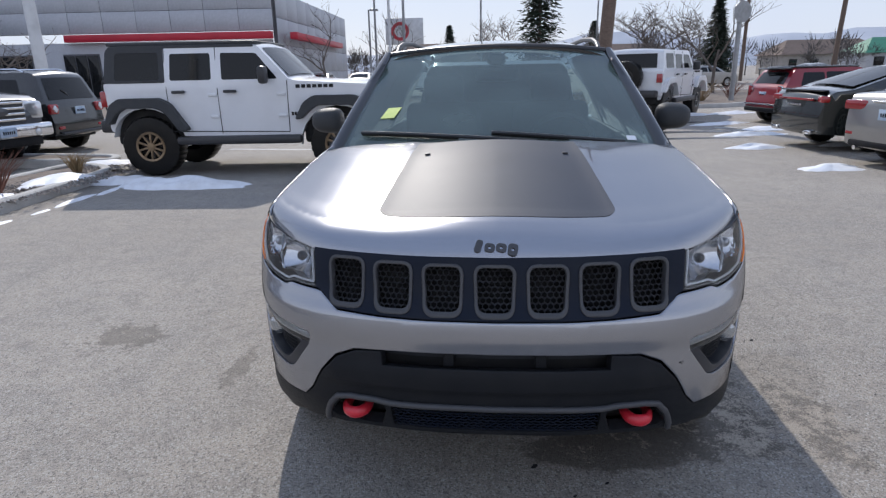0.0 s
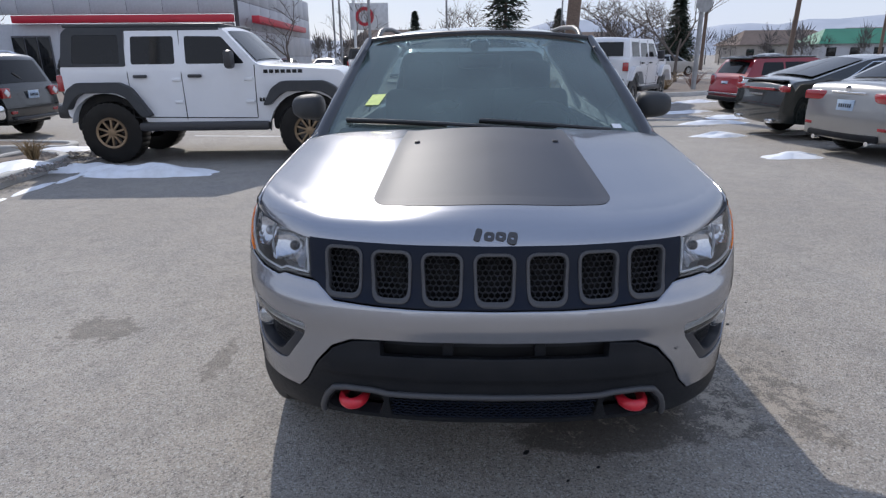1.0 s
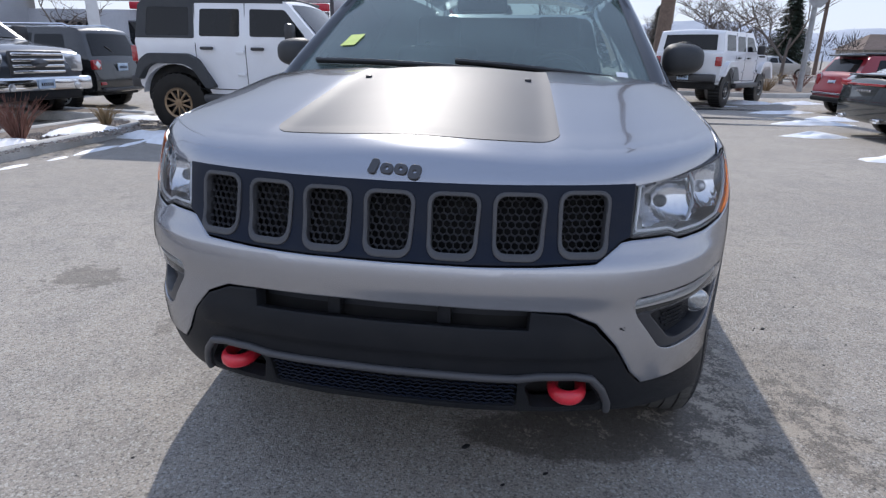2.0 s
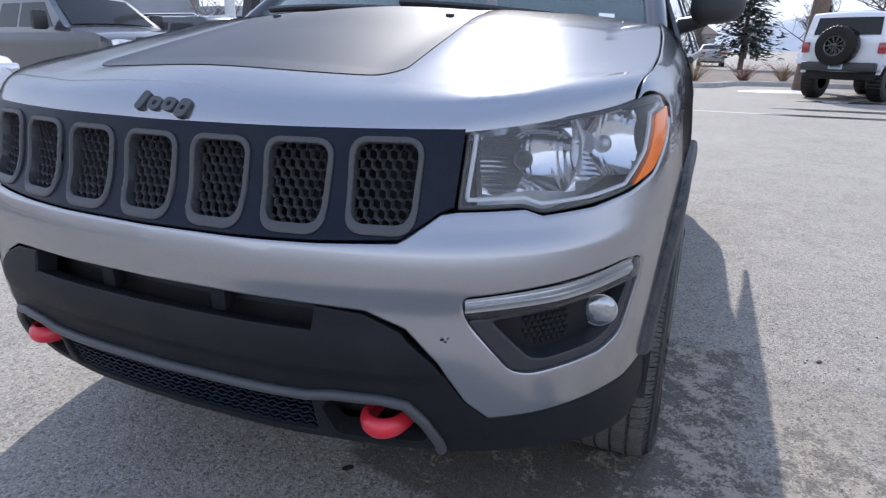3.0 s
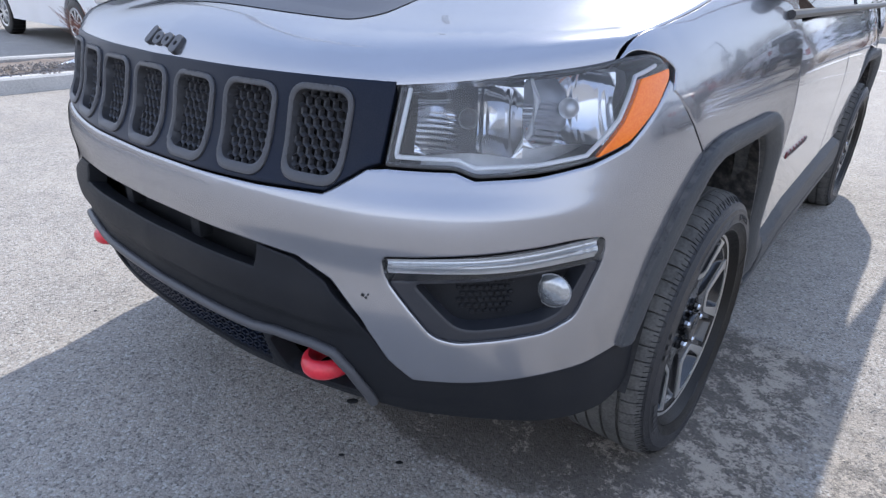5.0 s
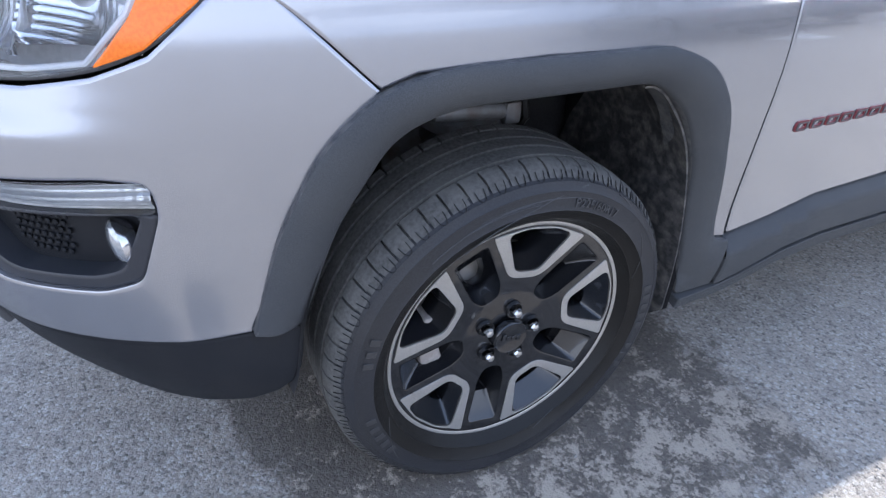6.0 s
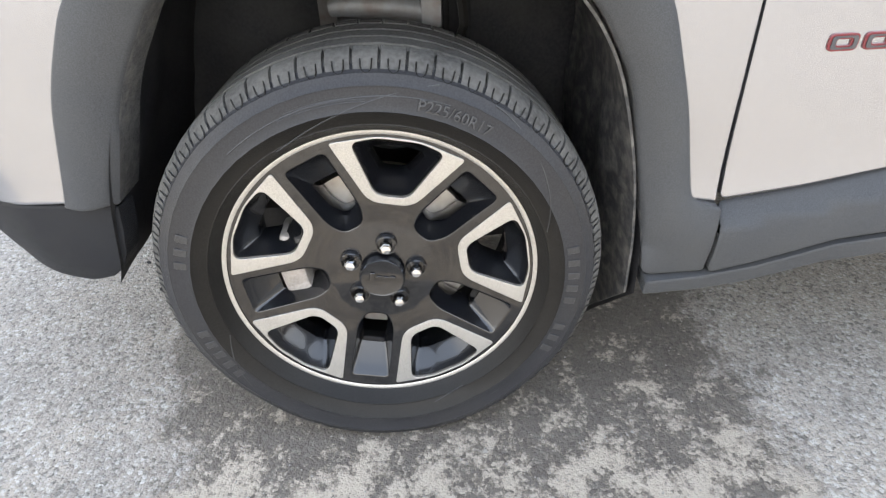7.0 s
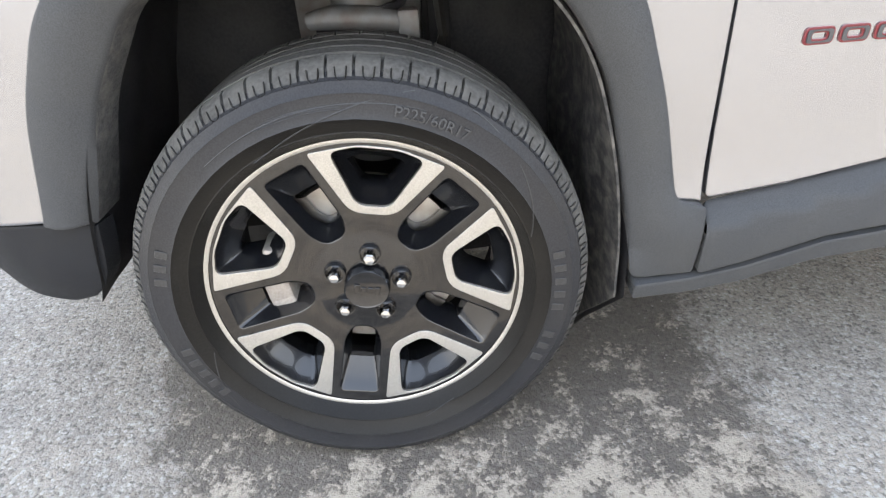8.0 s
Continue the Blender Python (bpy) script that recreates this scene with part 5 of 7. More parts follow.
    t.links.new(calc("SUBTRACT", calc("MULTIPLY", tex(90, 5, 0.7), 1.1), calc("ADD", calc("MULTIPLY", gap, 0.45), calc("MULTIPLY", gap2, 0.4))), b.inputs["Height"])
    t.links.new(b.outputs[0], p.inputs["Normal"])
    return m


ASPHALT = asphalt()
sheet = bmesh.new()
bmesh.ops.create_grid(sheet, x_segments=8, y_segments=8, size=1500)
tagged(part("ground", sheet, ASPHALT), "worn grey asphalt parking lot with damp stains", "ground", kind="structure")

# ---- the lot, its islands and the building ----
CONCRETE = material("kerb_concrete", (0.42, 0.41, 0.39), 0.85, grain=0.3, grain_scale=90, stain=0.6, stain_scale=2.5, bump=0.5, bump_scale=120)
MULCH = material("mulch_and_gravel", (0.10, 0.078, 0.062), 0.95, grain=0.9, grain_scale=26, stain=0.8, stain_scale=9, bump=1.0, bump_scale=40, stain_to=(0.26, 0.23, 0.20))
SNOW = material("old_snow", (0.84, 0.86, 0.89), 0.55, grain=0.2, grain_scale=14, stain=0.35, stain_scale=5, bump=0.8, bump_scale=30, stain_to=(0.5, 0.48, 0.46))
LINE = material("worn_white_line", (0.60, 0.60, 0.58), 0.8, grain=0.4, grain_scale=40, stain=0.7, stain_scale=6, stain_to=(0.22, 0.21, 0.20))
PANELS = material("grey_wall_panel", (0.43, 0.44, 0.47), 0.45, 0.2, grain=0.1, grain_scale=8, stain=0.2, stain_scale=0.6)
WHITEWALL = material("white_render", (0.50, 0.51, 0.54), 0.7, grain=0.1, grain_scale=12, stain=0.2, stain_scale=0.5)
REDBAND = material("red_fascia", (0.52, 0.018, 0.04), 0.4, stain=0.2, stain_scale=1)
DARKPANE = material("dark_window_glass", (0.008, 0.009, 0.010), 0.05, spec=0.35, stain=0.2, stain_scale=2, stain_to=(0.02, 0.022, 0.025))
POLEWHITE = material("white_pole_paint", (0.66, 0.67, 0.68), 0.5, stain=0.3, stain_scale=3)
POLEGREY = material("galvanised_pole", (0.32, 0.33, 0.34), 0.5, 0.5, stain=0.4, stain_scale=6)
TIMBER = material("weathered_timber", (0.12, 0.085, 0.065), 0.9, grain=0.5, grain_scale=30, stain=0.5, stain_scale=4, bump=0.6, bump_scale=25)
BARK = material("grey_bark", (0.115, 0.095, 0.082), 0.95, grain=0.4, grain_scale=25, stain=0.4, stain_scale=5)
TWIG = material("red_brown_twigs", (0.16, 0.075, 0.055), 0.9, grain=0.4, grain_scale=20)
NEEDLE = material("pine_needles", (0.026, 0.042, 0.026), 0.85, grain=0.4, grain_scale=6, spread=0.6)
DRYGRASS = material("dry_grass", (0.27, 0.19, 0.10), 0.95, grain=0.4, grain_scale=20, spread=0.5)
GREENROOF = material("green_roof", (0.03, 0.20, 0.12), 0.6, stain=0.2, stain_scale=0.6)
BROWNROOF = material("brown_shingles", (0.13, 0.095, 0.08), 0.9, grain=0.3, grain_scale=4, stain=0.3, stain_scale=0.5)
HOUSEWALL = material("beige_house_wall", (0.36, 0.33, 0.30), 0.85, stain=0.3, stain_scale=0.5)
# pale blue base carries the haze of the distance
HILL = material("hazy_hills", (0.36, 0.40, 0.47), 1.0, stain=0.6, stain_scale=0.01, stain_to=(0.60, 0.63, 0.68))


def kerbed_island(name, pts, label, fill=MULCH, z=0.15):
    ring = dense(fillet(pts, 1.0), 0.6)
    root = thing(name, label, "planting island", kind="structure")
    kb = bmesh.new()
    prof = [(0.0, 0.0), (0.01, z - 0.02), (0.03, z), (0.14, z), (0.16, z - 0.02), (0.16, 0.0)]
    loops = [[kb.verts.new((p.x, p.y, h)) for p in shrink(ring, d)] for d, h in prof]
    n = len(ring)
    for a, b in zip(loops, loops[1:]):
        for i in range(n):
            kb.faces.new((a[i], a[(i + 1) % n], b[(i + 1) % n], b[i]))
    bmesh.ops.recalc_face_normals(kb, faces=kb.faces)
    part("kerb", kb, CONCRETE, root, "grey concrete kerb")
    bed = patch(lambda x, y: Vector((x, y, z - 0.03 + 0.05 * noise.noise(Vector((x * 0.9, y * 0.9, 1))) + 0.02 * noise.noise(Vector((x * 4, y * 4, 3))))), shrink(ring, 0.15), step=0.35, depth=0.0)
    part("bed", bed, fill, root, "brown mulch and gravel")
    return root


island_w = [(-7.2, -6.0), (-5.2, -6.0), (-5.62, 2.6), (-6.05, 7.6), (-7.3, 8.2)]
kerbed_island("island_1", island_w, "mulched planting island with a concrete kerb")
kerbed_island("island_2", [(-8.45, 8.38), (-6.69, 8.36), (-6.94, 9.11), (-9.11, 9.38), (-16.2, 8.84), (-16.11, 7.89)], "narrow mulched island beside parked cars")
kerbed_island("island_3", [(-30.49, 18.05), (1.11, 19.74), (1.94, 22.28), (8.02, 21.8), (12.26, 24.68), (27.43, 30.15), (27.1, 36.86), (-31.79, 32.87)], "wide gravel bed along the street")


def snow(x, y, rx, ry, h, turn=0.0, z=0.0, seed=0):
    bm = bmesh.new()
    rows = []
    for j in range(9):
        r = j / 8
        row = []
        for k in range(40):
            a = 2 * math.pi * k / 40
            wob = 1 + 0.42 * noise.noise(Vector((math.cos(a) * 1.6 + seed, math.sin(a) * 1.6, seed * 0.7))) + 0.16 * noise.noise(Vector((math.cos(a) * 5, math.sin(a) * 5 + seed, 2.0)))
            hh = h * (1 - r ** 2.2) * (0.75 + 0.5 * noise.noise(Vector((r * 2 * math.cos(a), r * 2 * math.sin(a), seed + 4.0))))
            row.append(bm.verts.new((rx * r * wob * math.cos(a), ry * r * wob * math.sin(a), max(0.004, hh) if j < 8 else 0.0)))
        rows.append(row)
    for a, b in zip(rows, rows[1:]):
        for k in range(40):
            bm.faces.new((a[k], b[k], b[(k + 1) % 40], a[(k + 1) % 40]))
    bmesh.ops.remove_doubles(bm, verts=bm.verts, dist=1e-4)
    ob = part("snow_patch", bm, SNOW)
    ob.matrix_world = pose(x, y, z, 0, 0, turn)
    return tagged(ob, "melting patch of old white snow", "snow", "snow patches in the lot")


for row in ((5.6, 12.6, 0.9, 0.28, 0.09, 10), (4.9, 10.3, 0.6, 0.22, 0.09, 8), (5.0, 7.75, 0.5, 0.2, 0.08, 8), (-4.49, 6.53, 0.85, 0.28, 0.16, 2), (-5.65, 6.91, 0.45, 0.3, 0.12, 20), (-5.0, 6.73, 0.6, 0.25, 0.12, 0), (-6.25, 6.3, 0.6, 0.28, 0.10, 80), (-6.2, 4.9, 0.5, 0.25, 0.08, 85), (-6.35, 2.6, 0.25, 0.5, 0.1, 10),
            (-6.57, 8.08, 0.5, 0.3, 0.06, 0), (5.97, 15.36, 0.95, 0.22, 0.07, 25), (6.55, 13.75, 0.7, 0.25, 0.10, 10), (6.74, 10.58, 0.7, 0.22, 0.09, 8), (5.67, 18.43, 1.0, 0.35, 0.12, 10),
            (2.96, 18.97, 1.1, 0.3, 0.08, 5), (4.87, 17.05, 0.6, 0.12, 0.03, 0), (7.6, 19.09, 0.8, 0.3, 0.10, 20), (-5.42, 6.75, 0.08, 0.36, 0.03, 0), (-5.40, 6.2, 0.07, 0.34, 0.02, 8), (-5.44, 5.6, 0.07, 0.40, 0.03, 2), (-5.41, 4.9, 0.04, 0.14, 0.02, 0), (-5.46, 4.3, 0.05, 0.2, 0.02, 0)):
    raised = 0.13 if (row[0] < -5.7 and row[1] < 8.2) or row[1] > 19.3 else 0.0
    snow(*row, z=raised, seed=row[0] * 1.7 + row[1])
# painted lines and a wet run-off across the aisle
for i, (x, y, w, l, a) in enumerate(((0.83, 12.04, 0.10, 5.5, 87.8), (-3.28, 10.6, 0.10, 4.8, 83.8), (-3.24, 12.91, 0.10, 4.8, 83.8), (8.09, 10.63, 0.10, 5, 93.8), (7.98, 14.48, 0.10, 5, 93.8))):
    strip = bmesh.new()
    bmesh.ops.create_grid(strip, x_segments=2, y_segments=12, size=0.5)
    for v in strip.verts:
        v.co = Vector((v.co.x * w, v.co.y * l, 0.004))
    ob = part("painted_line", strip, LINE)
    ob.matrix_world = pose(x, y, 0, 0, 0, a)
    tagged(ob, "worn white painted parking line on asphalt", "line", kind="structure")
WET = material("wet_asphalt", (0.055, 0.056, 0.058), 0.27, grain=0.3, grain_scale=90, stain=0.3, stain_scale=3)
for x, y, rx, ry, a, seed in ((4.32, 13.36, 2.3, 0.28, 4, 3), (3.61, 11.98, 2.0, 0.16, 2, 9), (4.55, 15.88, 1.6, 0.3, 8, 5)):
    ring = []
    for k in range(48):
        q = 2 * math.pi * k / 48
        w = 1 + 0.5 * noise.noise(Vector((math.cos(q) * 2 + seed, math.sin(q) * 2, 0.5)))
        ring.append((rx * w * math.cos(q), ry * w * math.sin(q)))
    ob = part("puddle", patch(lambda x, y: Vector((x, y, 0.004)), ring, step=0.25, depth=0.0), WET)
    ob.matrix_world = pose(x, y, 0, 0, 0, a)
    tagged(ob, "shallow puddle of meltwater on the asphalt", "puddle", "puddles in the lot")

# loose grit on the asphalt round the car
grit = bmesh.new()
rng = random.Random(4)
for _ in range(2600):
    x, y = rng.uniform(-2.6, 2.6), rng.uniform(-1.4, 3.2)
    if rng.random() > 0.45:
        x, y = rng.gauss(1.25, 0.4), rng.gauss(1.25, 0.55)
    s = rng.uniform(0.0015, 0.0042) * (1 if rng.random() > 0.03 else 2.0)
    base = [grit.verts.new((x + s * math.cos(k * 2.1 + s * 900), y + s * math.sin(k * 2.1 + s * 900) * 0.8, 0.0003)) for k in range(3)]
    tip = grit.verts.new((x + s * 0.2, y, s * 0.9))
    for k in range(3):
        grit.faces.new((base[k], base[(k + 1) % 3], tip))
GRIT = material("pale_grit", (0.30, 0.285, 0.26), 0.9, spread=0.8)
tagged(part("grit", grit, GRIT, flat=True), "loose pale grit scattered on asphalt", "grit", kind="stuff")
for x, y, s in ((0.16, 0.385, 0.020), (1.47, 1.62, 0.016), (0.30, 0.22, 0.010), (-0.9, 0.11, 0.008), (0.43, 0.30, 0.012)):
    leaf = bmesh.new()
    bmesh.ops.create_icosphere(leaf, subdivisions=1, radius=1)
    for v in leaf.verts:
        v.co = Vector((v.co.x * s, v.co.y * s * 0.55, v.co.z * s * 0.25 + s * 0.2))
    ob = part("debris", leaf, DARK)
    ob.matrix_world = pose(x, y, 0, 0, 0, 30 + 900 * s)
    tagged(ob, "small dark dry leaf scrap on asphalt", "debris", "scraps on the ground")

# stones of the gravel bed
bed_stones = bmesh.new()
for _ in range(2600):
    x, y = rng.uniform(-6.75, -5.62), rng.uniform(0.5, 8.0)
    s = rng.uniform(0.012, 0.036)
    z = 0.12 + 0.05 * noise.noise(Vector((x * 0.9, y * 0.9, 1))) + 0.02 * noise.noise(Vector((x * 4, y * 4, 3)))
    a = rng.uniform(0, 6.3)
    ring = [bed_stones.verts.new((x + s * math.cos(a + k * 1.257) * rng.uniform(0.7, 1.2), y + s * math.sin(a + k * 1.257) * rng.uniform(0.6, 1.1), z + s * rng.uniform(-0.1, 0.2))) for k in range(5)]
    tip = bed_stones.verts.new((x, y, z + s * 0.75))
    for k in range(5):
        bed_stones.faces.new((ring[k], ring[(k + 1) % 5], tip))
STONE = material("mixed_gravel", (0.24, 0.21, 0.185), 0.9, spread=0.85, grain=0.3, grain_scale=60)
tagged(part("gravel", bed_stones, STONE, flat=True), "loose grey-brown gravel in the planting island", "gravel", kind="stuff")

# dealership building with panelled walls and a red band
shop = thing("dealership_building", "long grey panelled showroom building with a red fascia band", "building", at=pose(0.02, 0.2, 0, 0, 0, 4.3))
HIGH = 9.6


def wall(name, x0, y0, x1, y1, z0, z1, mat, parent, nx, nz, gap=0.03, thick=0.25):
    """A wall of separate flat panels with open joints over a dark backing."""
    run = Vector((x1 - x0, y1 - y0, 0))
    way, out = run.normalized(), Vector((run.y, -run.x, 0)).normalized()
    backing = block((run.length, thick, z1 - z0), ((x0 + x1) / 2, (y0 + y1) / 2, (z0 + z1) / 2), 0.0, pose(0, 0, 0, 0, 0, math.degrees(math.atan2(run.y, run.x))))
    base = part(name, backing, DARKJOINT, parent, flat=True)
    w, h = run.length / nx, (z1 - z0) / nz
    sheet = block((w - gap, 0.04, h - gap), (0, 0, 0), 0.006)
    first = None
    for i in range(nx):
        for j in range(nz):
            c = Vector((x0, y0, z0)) + way * (w * (i + 0.5)) + Vector((0, 0, h * (j + 0.5))) + out * (thick / 2 + 0.02)
            m = Matrix.Translation(c) @ pose(0, 0, 0, 0, 0, math.degrees(math.atan2(run.y, run.x)))
            if first is None:
                first = part("panel", sheet, mat, base)
                first.matrix_basis = m
            else:
                shared(first, m, base)
    return base


DARKJOINT = material("dark_joint", (0.12, 0.12, 0.13), 0.8, stain=0.2)
wall("front_wall", -34.0, 40.0, -11.6, 40.0, 4.3, HIGH, PANELS, shop, 10, 4)
wall("side_wall", -11.6, 40.2, -11.0, 64.0, 0.0, 6.8, PANELS, shop, 9, 4)
wall("lower_wall", -34.0, 40.15, -11.8, 40.15, 0.0, 3.75, WHITEWALL, shop, 8, 1, gap=0.01)
part("fascia", block((13.6, 0.6, 0.45), (-18.5, 39.75, 4.0), 0.03), REDBAND, shop, "red fascia band")
part("side_fascia", block((0.5, 18.0, 0.45), (-10.6, 50.0, 4.0), 0.03), REDBAND, shop)
part("flat_roof", block((22.6, 24.0, 0.3), (-22.6, 52.0, HIGH + 0.1), 0.02), PANELS, shop)
for x, w in ((-24.6, 2.4), (-20.6, 2.6), (-29.5, 3.2)):
    frame_ob = part("shop_window", block((w, 0.2, 2.9), (x, 39.98, 1.6), 0.02), DARKJOINT, shop)
    for k in range(3):
        part("pane", block((w / 3 - 0.08, 0.04, 2.7), (x - w / 3 + k * w / 3, 39.86, 1.6), 0.01), DARKPANE, frame_ob)
# low white wing with columns to the west
wing = thing("service_wing", "low white service wing with dark openings and columns", "building", at=pose(0.02, 0.2, 0, 0, 0, 3.0))
part("wall", block((22, 30, 5.6), (-45, 25.0, 2.8), 0.05), WHITEWALL, wing)
for k in range(4):
    part("opening", block((0.12, 3.0, 2.9), (-33.96, 14.0 + 7.0 * k, 1.45), 0.02), DARKPANE, wing)
    part("column", block((0.5, 0.5, 5.0), (-33.2, 11.0 + 7.0 * k, 2.7), 0.03), PANELS, wing)
part("parapet", block((23, 31, 0.5), (-45, 25.0, 5.8), 0.05), PANELS, wing)


# ---- poles, trees and the street ----
def light_pole(x, y, h, r, mat, base=0.0, heads=0, arm=0.0, lean=0.0):
    root = thing("lamp_post", "tall painted steel lamp post in the parking lot", "lamp post", "lamp posts", at=pose(x, y, 0, lean, 0, 0))
    if base:
        part("footing", lathe([(0, 0.0), (0, 0.32), (base - 0.03, 0.32), (base, 0.29), (base, 0.0)], 24, "z"), CONCRETE, root, "round concrete footing")
    part("post", tube([(0, 0, base), (0, 0, h)], [r, r * 0.8], 12), mat, root)
    for k in range(heads):
        s = -1 if k else 1
        part("lamp_head", block((0.75, 0.36, 0.16), (s * (0.5 + arm), 0, h), 0.04), POLEGREY, root)
        part("arm", tube([(0, 0, h - 0.05), (s * (0.3 + arm), 0, h - 0.02)], 0.04, 6), POLEGREY, root)
    return root


light_pole(-6.3, 3.2, 9.0, 0.105, POLEWHITE, 0.62)
light_pole(-12.44, 14.58, 10.0, 0.16, POLEWHITE, 0.5)
light_pole(-9.78, 49.35, 7.6, 0.10, POLEGREY, 0, 2)
light_pole(-11.78, 56.89, 7.0, 0.10, POLEGREY, 0, 1)
light_pole(-5.82, 38.1, 11.0, 0.09, POLEGREY)
light_pole(-7.37, 41.84, 12.0, 0.10, POLEWHITE)
light_pole(-1.3, 49.94, 9.0, 0.09, POLEGREY, 0, 2)
light_pole(8.87, 56.28, 8.0, 0.09, POLEGREY, 0, 1)


def utility_pole(x, y, h, r, lean=0.0, bar=True):
    root = thing("utility_pole", "weathered brown timber utility pole", "utility pole", "utility poles", at=pose(x, y, 0, 0, lean, 0))
    part("post", tube([(0, 0, 0), (0, 0, h)], [r, r * 0.75], 12), TIMBER, root)
    if bar:
        part("crossarm", block((2.2, 0.12, 0.12), (0, 0, h - 0.8), 0.01), TIMBER, root)
        for k in (-0.9, -0.3, 0.4, 0.9):
            part("insulator", lathe([(0, 0.0), (0, 0.04), (0.12, 0.05), (0.16, 0.0)], 8, "z"), POLEGREY, root).matrix_basis = Matrix.Translation((k, 0, h - 0.74))
    return root


utility_pole(3.6, 20.64, 14.0, 0.24, 3.0, False)
utility_pole(26.81, 51.29, 12.5, 0.20, 2.0)
utility_pole(23.31, 60.78, 10.5, 0.18, 0.0)
utility_pole(39.44, 59.53, 8.0, 0.15, 0.0)
for k, (y0, z0, sag) in enumerate(((52.0, 11.8, 0.8), (52.3, 11.2, 1.0), (52.6, 9.4, 1.2), (53.0, 8.6, 1.2))):
    wire = tube([(-5 + 75 * t / 30, y0 + 10 * t / 30, z0 - sag * math.sin(math.pi * t / 30)) for t in range(31)], 0.022, 5)
    tagged(part("overhead_cable", wire, DARK), "thin black overhead cable between poles", "cable", "overhead cables")
sign = thing("street_sign", "grey metal street sign on a slim steel post", "sign", at=pose(9.53, 24.56, 0.1, 0, 0, 18.8))
part("post", tube([(0, 0, 0), (0, 0, 7.0)], [0.10, 0.08], 10), POLEGREY, sign)
part("arm", tube([(0, 0, 6.3), (2.6, 0, 6.7), (5.5, 0, 6.8)], [0.07, 0.06, 0.05], 8), POLEGREY, sign)
part("sign_plate", patch(lambda x, z: Vector((x, -0.13, z)), [(0.42 * math.cos(radians(22.5 + 45 * k)), 3.4 + 0.42 * math.sin(radians(22.5 + 45 * k))) for k in range(8)], step=0.2, depth=0.02), POLEGREY, sign)
board = thing("shop_sign", "white sign board with a plain red ring", "sign", at=pose(-8.82, 59.03, 0, 0, 0, 3.8))
part("post", tube([(0, 0, 0), (0, 0, 4.2)], 0.15, 10), POLEGREY, board)
part("panel", block((3.6, 0.4, 2.4), (0, 0, 5.2), 0.05), POLEWHITE, board)
part("ring", lathe([(-0.25, 0.55), (-0.25, 0.85), (-0.22, 0.85), (-0.22, 0.55), (-0.25, 0.55)], 28, "y"), REDBAND, board).matrix_basis = Matrix.Translation((-0.4, 0, 5.2))


def bare_tree(x, y, h, seed, spread=0.5, density=3):
    root = thing("bare_tree", "leafless winter tree with fine grey branches", "tree", "bare trees", at=pose(x, y, 0.0))
    r = random.Random(seed)
    bm, fine = bmesh.new(), bmesh.new()

    def grow(p, d, length, rad, level):
        pts = [p]
        for _ in range(4):
            d = (d + Vector((r.uniform(-1, 1), r.uniform(-1, 1), r.uniform(-0.3, 0.7))) * 0.16).normalized()
            pts.append(pts[-1] + d * length / 4)
        tube(pts, [rad * (1 - 0.11 * k) for k in range(5)], 6 if level < 2 else 3, False, bm if level < 2 else fine)
        if level < 4:
            for k in range(density + (1 if level == 0 else 0)):
                t = r.choice((2, 3, 4, 4))
                side = Vector((r.uniform(-1, 1), r.uniform(-1, 1), r.uniform(-0.1, 0.6))).normalized()
                grow(pts[t], (d * (1 - spread) + side * spread * 1.5).normalized(), length * r.uniform(0.55, 0.8), rad * 0.55, level + 1)
    grow(Vector((0, 0, 0)), Vector((0, 0, 1)), h * 0.36, h * 0.016, 0)
    part("trunk", bm, BARK, root)
    part("crown", fine, BARK, root, "fine leafless twigs")
    return root


bare_tree(-10.4, 36.3, 6.0, 3)
bare_tree(0.0, 39.46, 6.8, 5, 0.62, 4)
bare_tree(9.09, 36.1, 6.6, 8, 0.65, 5)
bare_tree(6.4, 39.33, 5.8, 11, 0.6, 4)
bare_tree(11.4, 32.35, 6.4, 14, 0.4)
bare_tree(-8.03, 45.63, 7.0, 17, 0.35)
bare_tree(13.6, 50.73, 6.5, 21, 0.5)
bare_tree(20.0, 58.72, 6.5, 23, 0.5)
bare_tree(-14.9, 16.09, 4.6, 29, 0.6)


def conifer(x, y, h, w, seed):
    root = thing("conifer", "dark green conifer with drooping layered boughs", "tree", "conifers", at=pose(x, y, 0))
    r = random.Random(seed)
    part("trunk", tube([(0, 0, 0), (0, 0, h)], [h * 0.016, 0.02], 8), BARK, root)
    bm = bmesh.new()
    n = 1300
    for i in range(n):
        z = h * (0.10 + 0.90 * (i / n))
        reach = w * (1 - (i / n)) ** 0.85 * r.uniform(0.45, 1.05) + 0.05
        a = r.uniform(0, 6.283)
        for k in range(3):
            d = reach * (0.35 + 0.32 * k)
            p = Vector((d * math.cos(a), d * math.sin(a), z - 0.18 * d + r.uniform(-0.1, 0.1)))
            s = w * r.uniform(0.07, 0.14)
            q = Vector((math.cos(a + r.uniform(-0.9, 0.9)), math.sin(a + r.uniform(-0.9, 0.9)), r.uniform(-0.5, 0.1))) * s * 1.6
            side = Vector((-math.sin(a), math.cos(a), r.uniform(-0.4, 0.4))) * s * 0.6
            v = [bm.verts.new(c) for c in (p - side, p + side, p + q)]
            bm.faces.new(v)
    part("crown", bm, NEEDLE, root, flat=True)
    return root


conifer(2.65, 38.65, 9.5, 2.0, 1)
conifer(-4.53, 59.33, 5.6, 1.4, 2)
conifer(18.76, 54.81, 7.0, 1.9, 3)
conifer(25.05, 72.41, 6.0, 2.0, 4)
conifer(9.75, 64.01, 6.0, 1.6, 6)


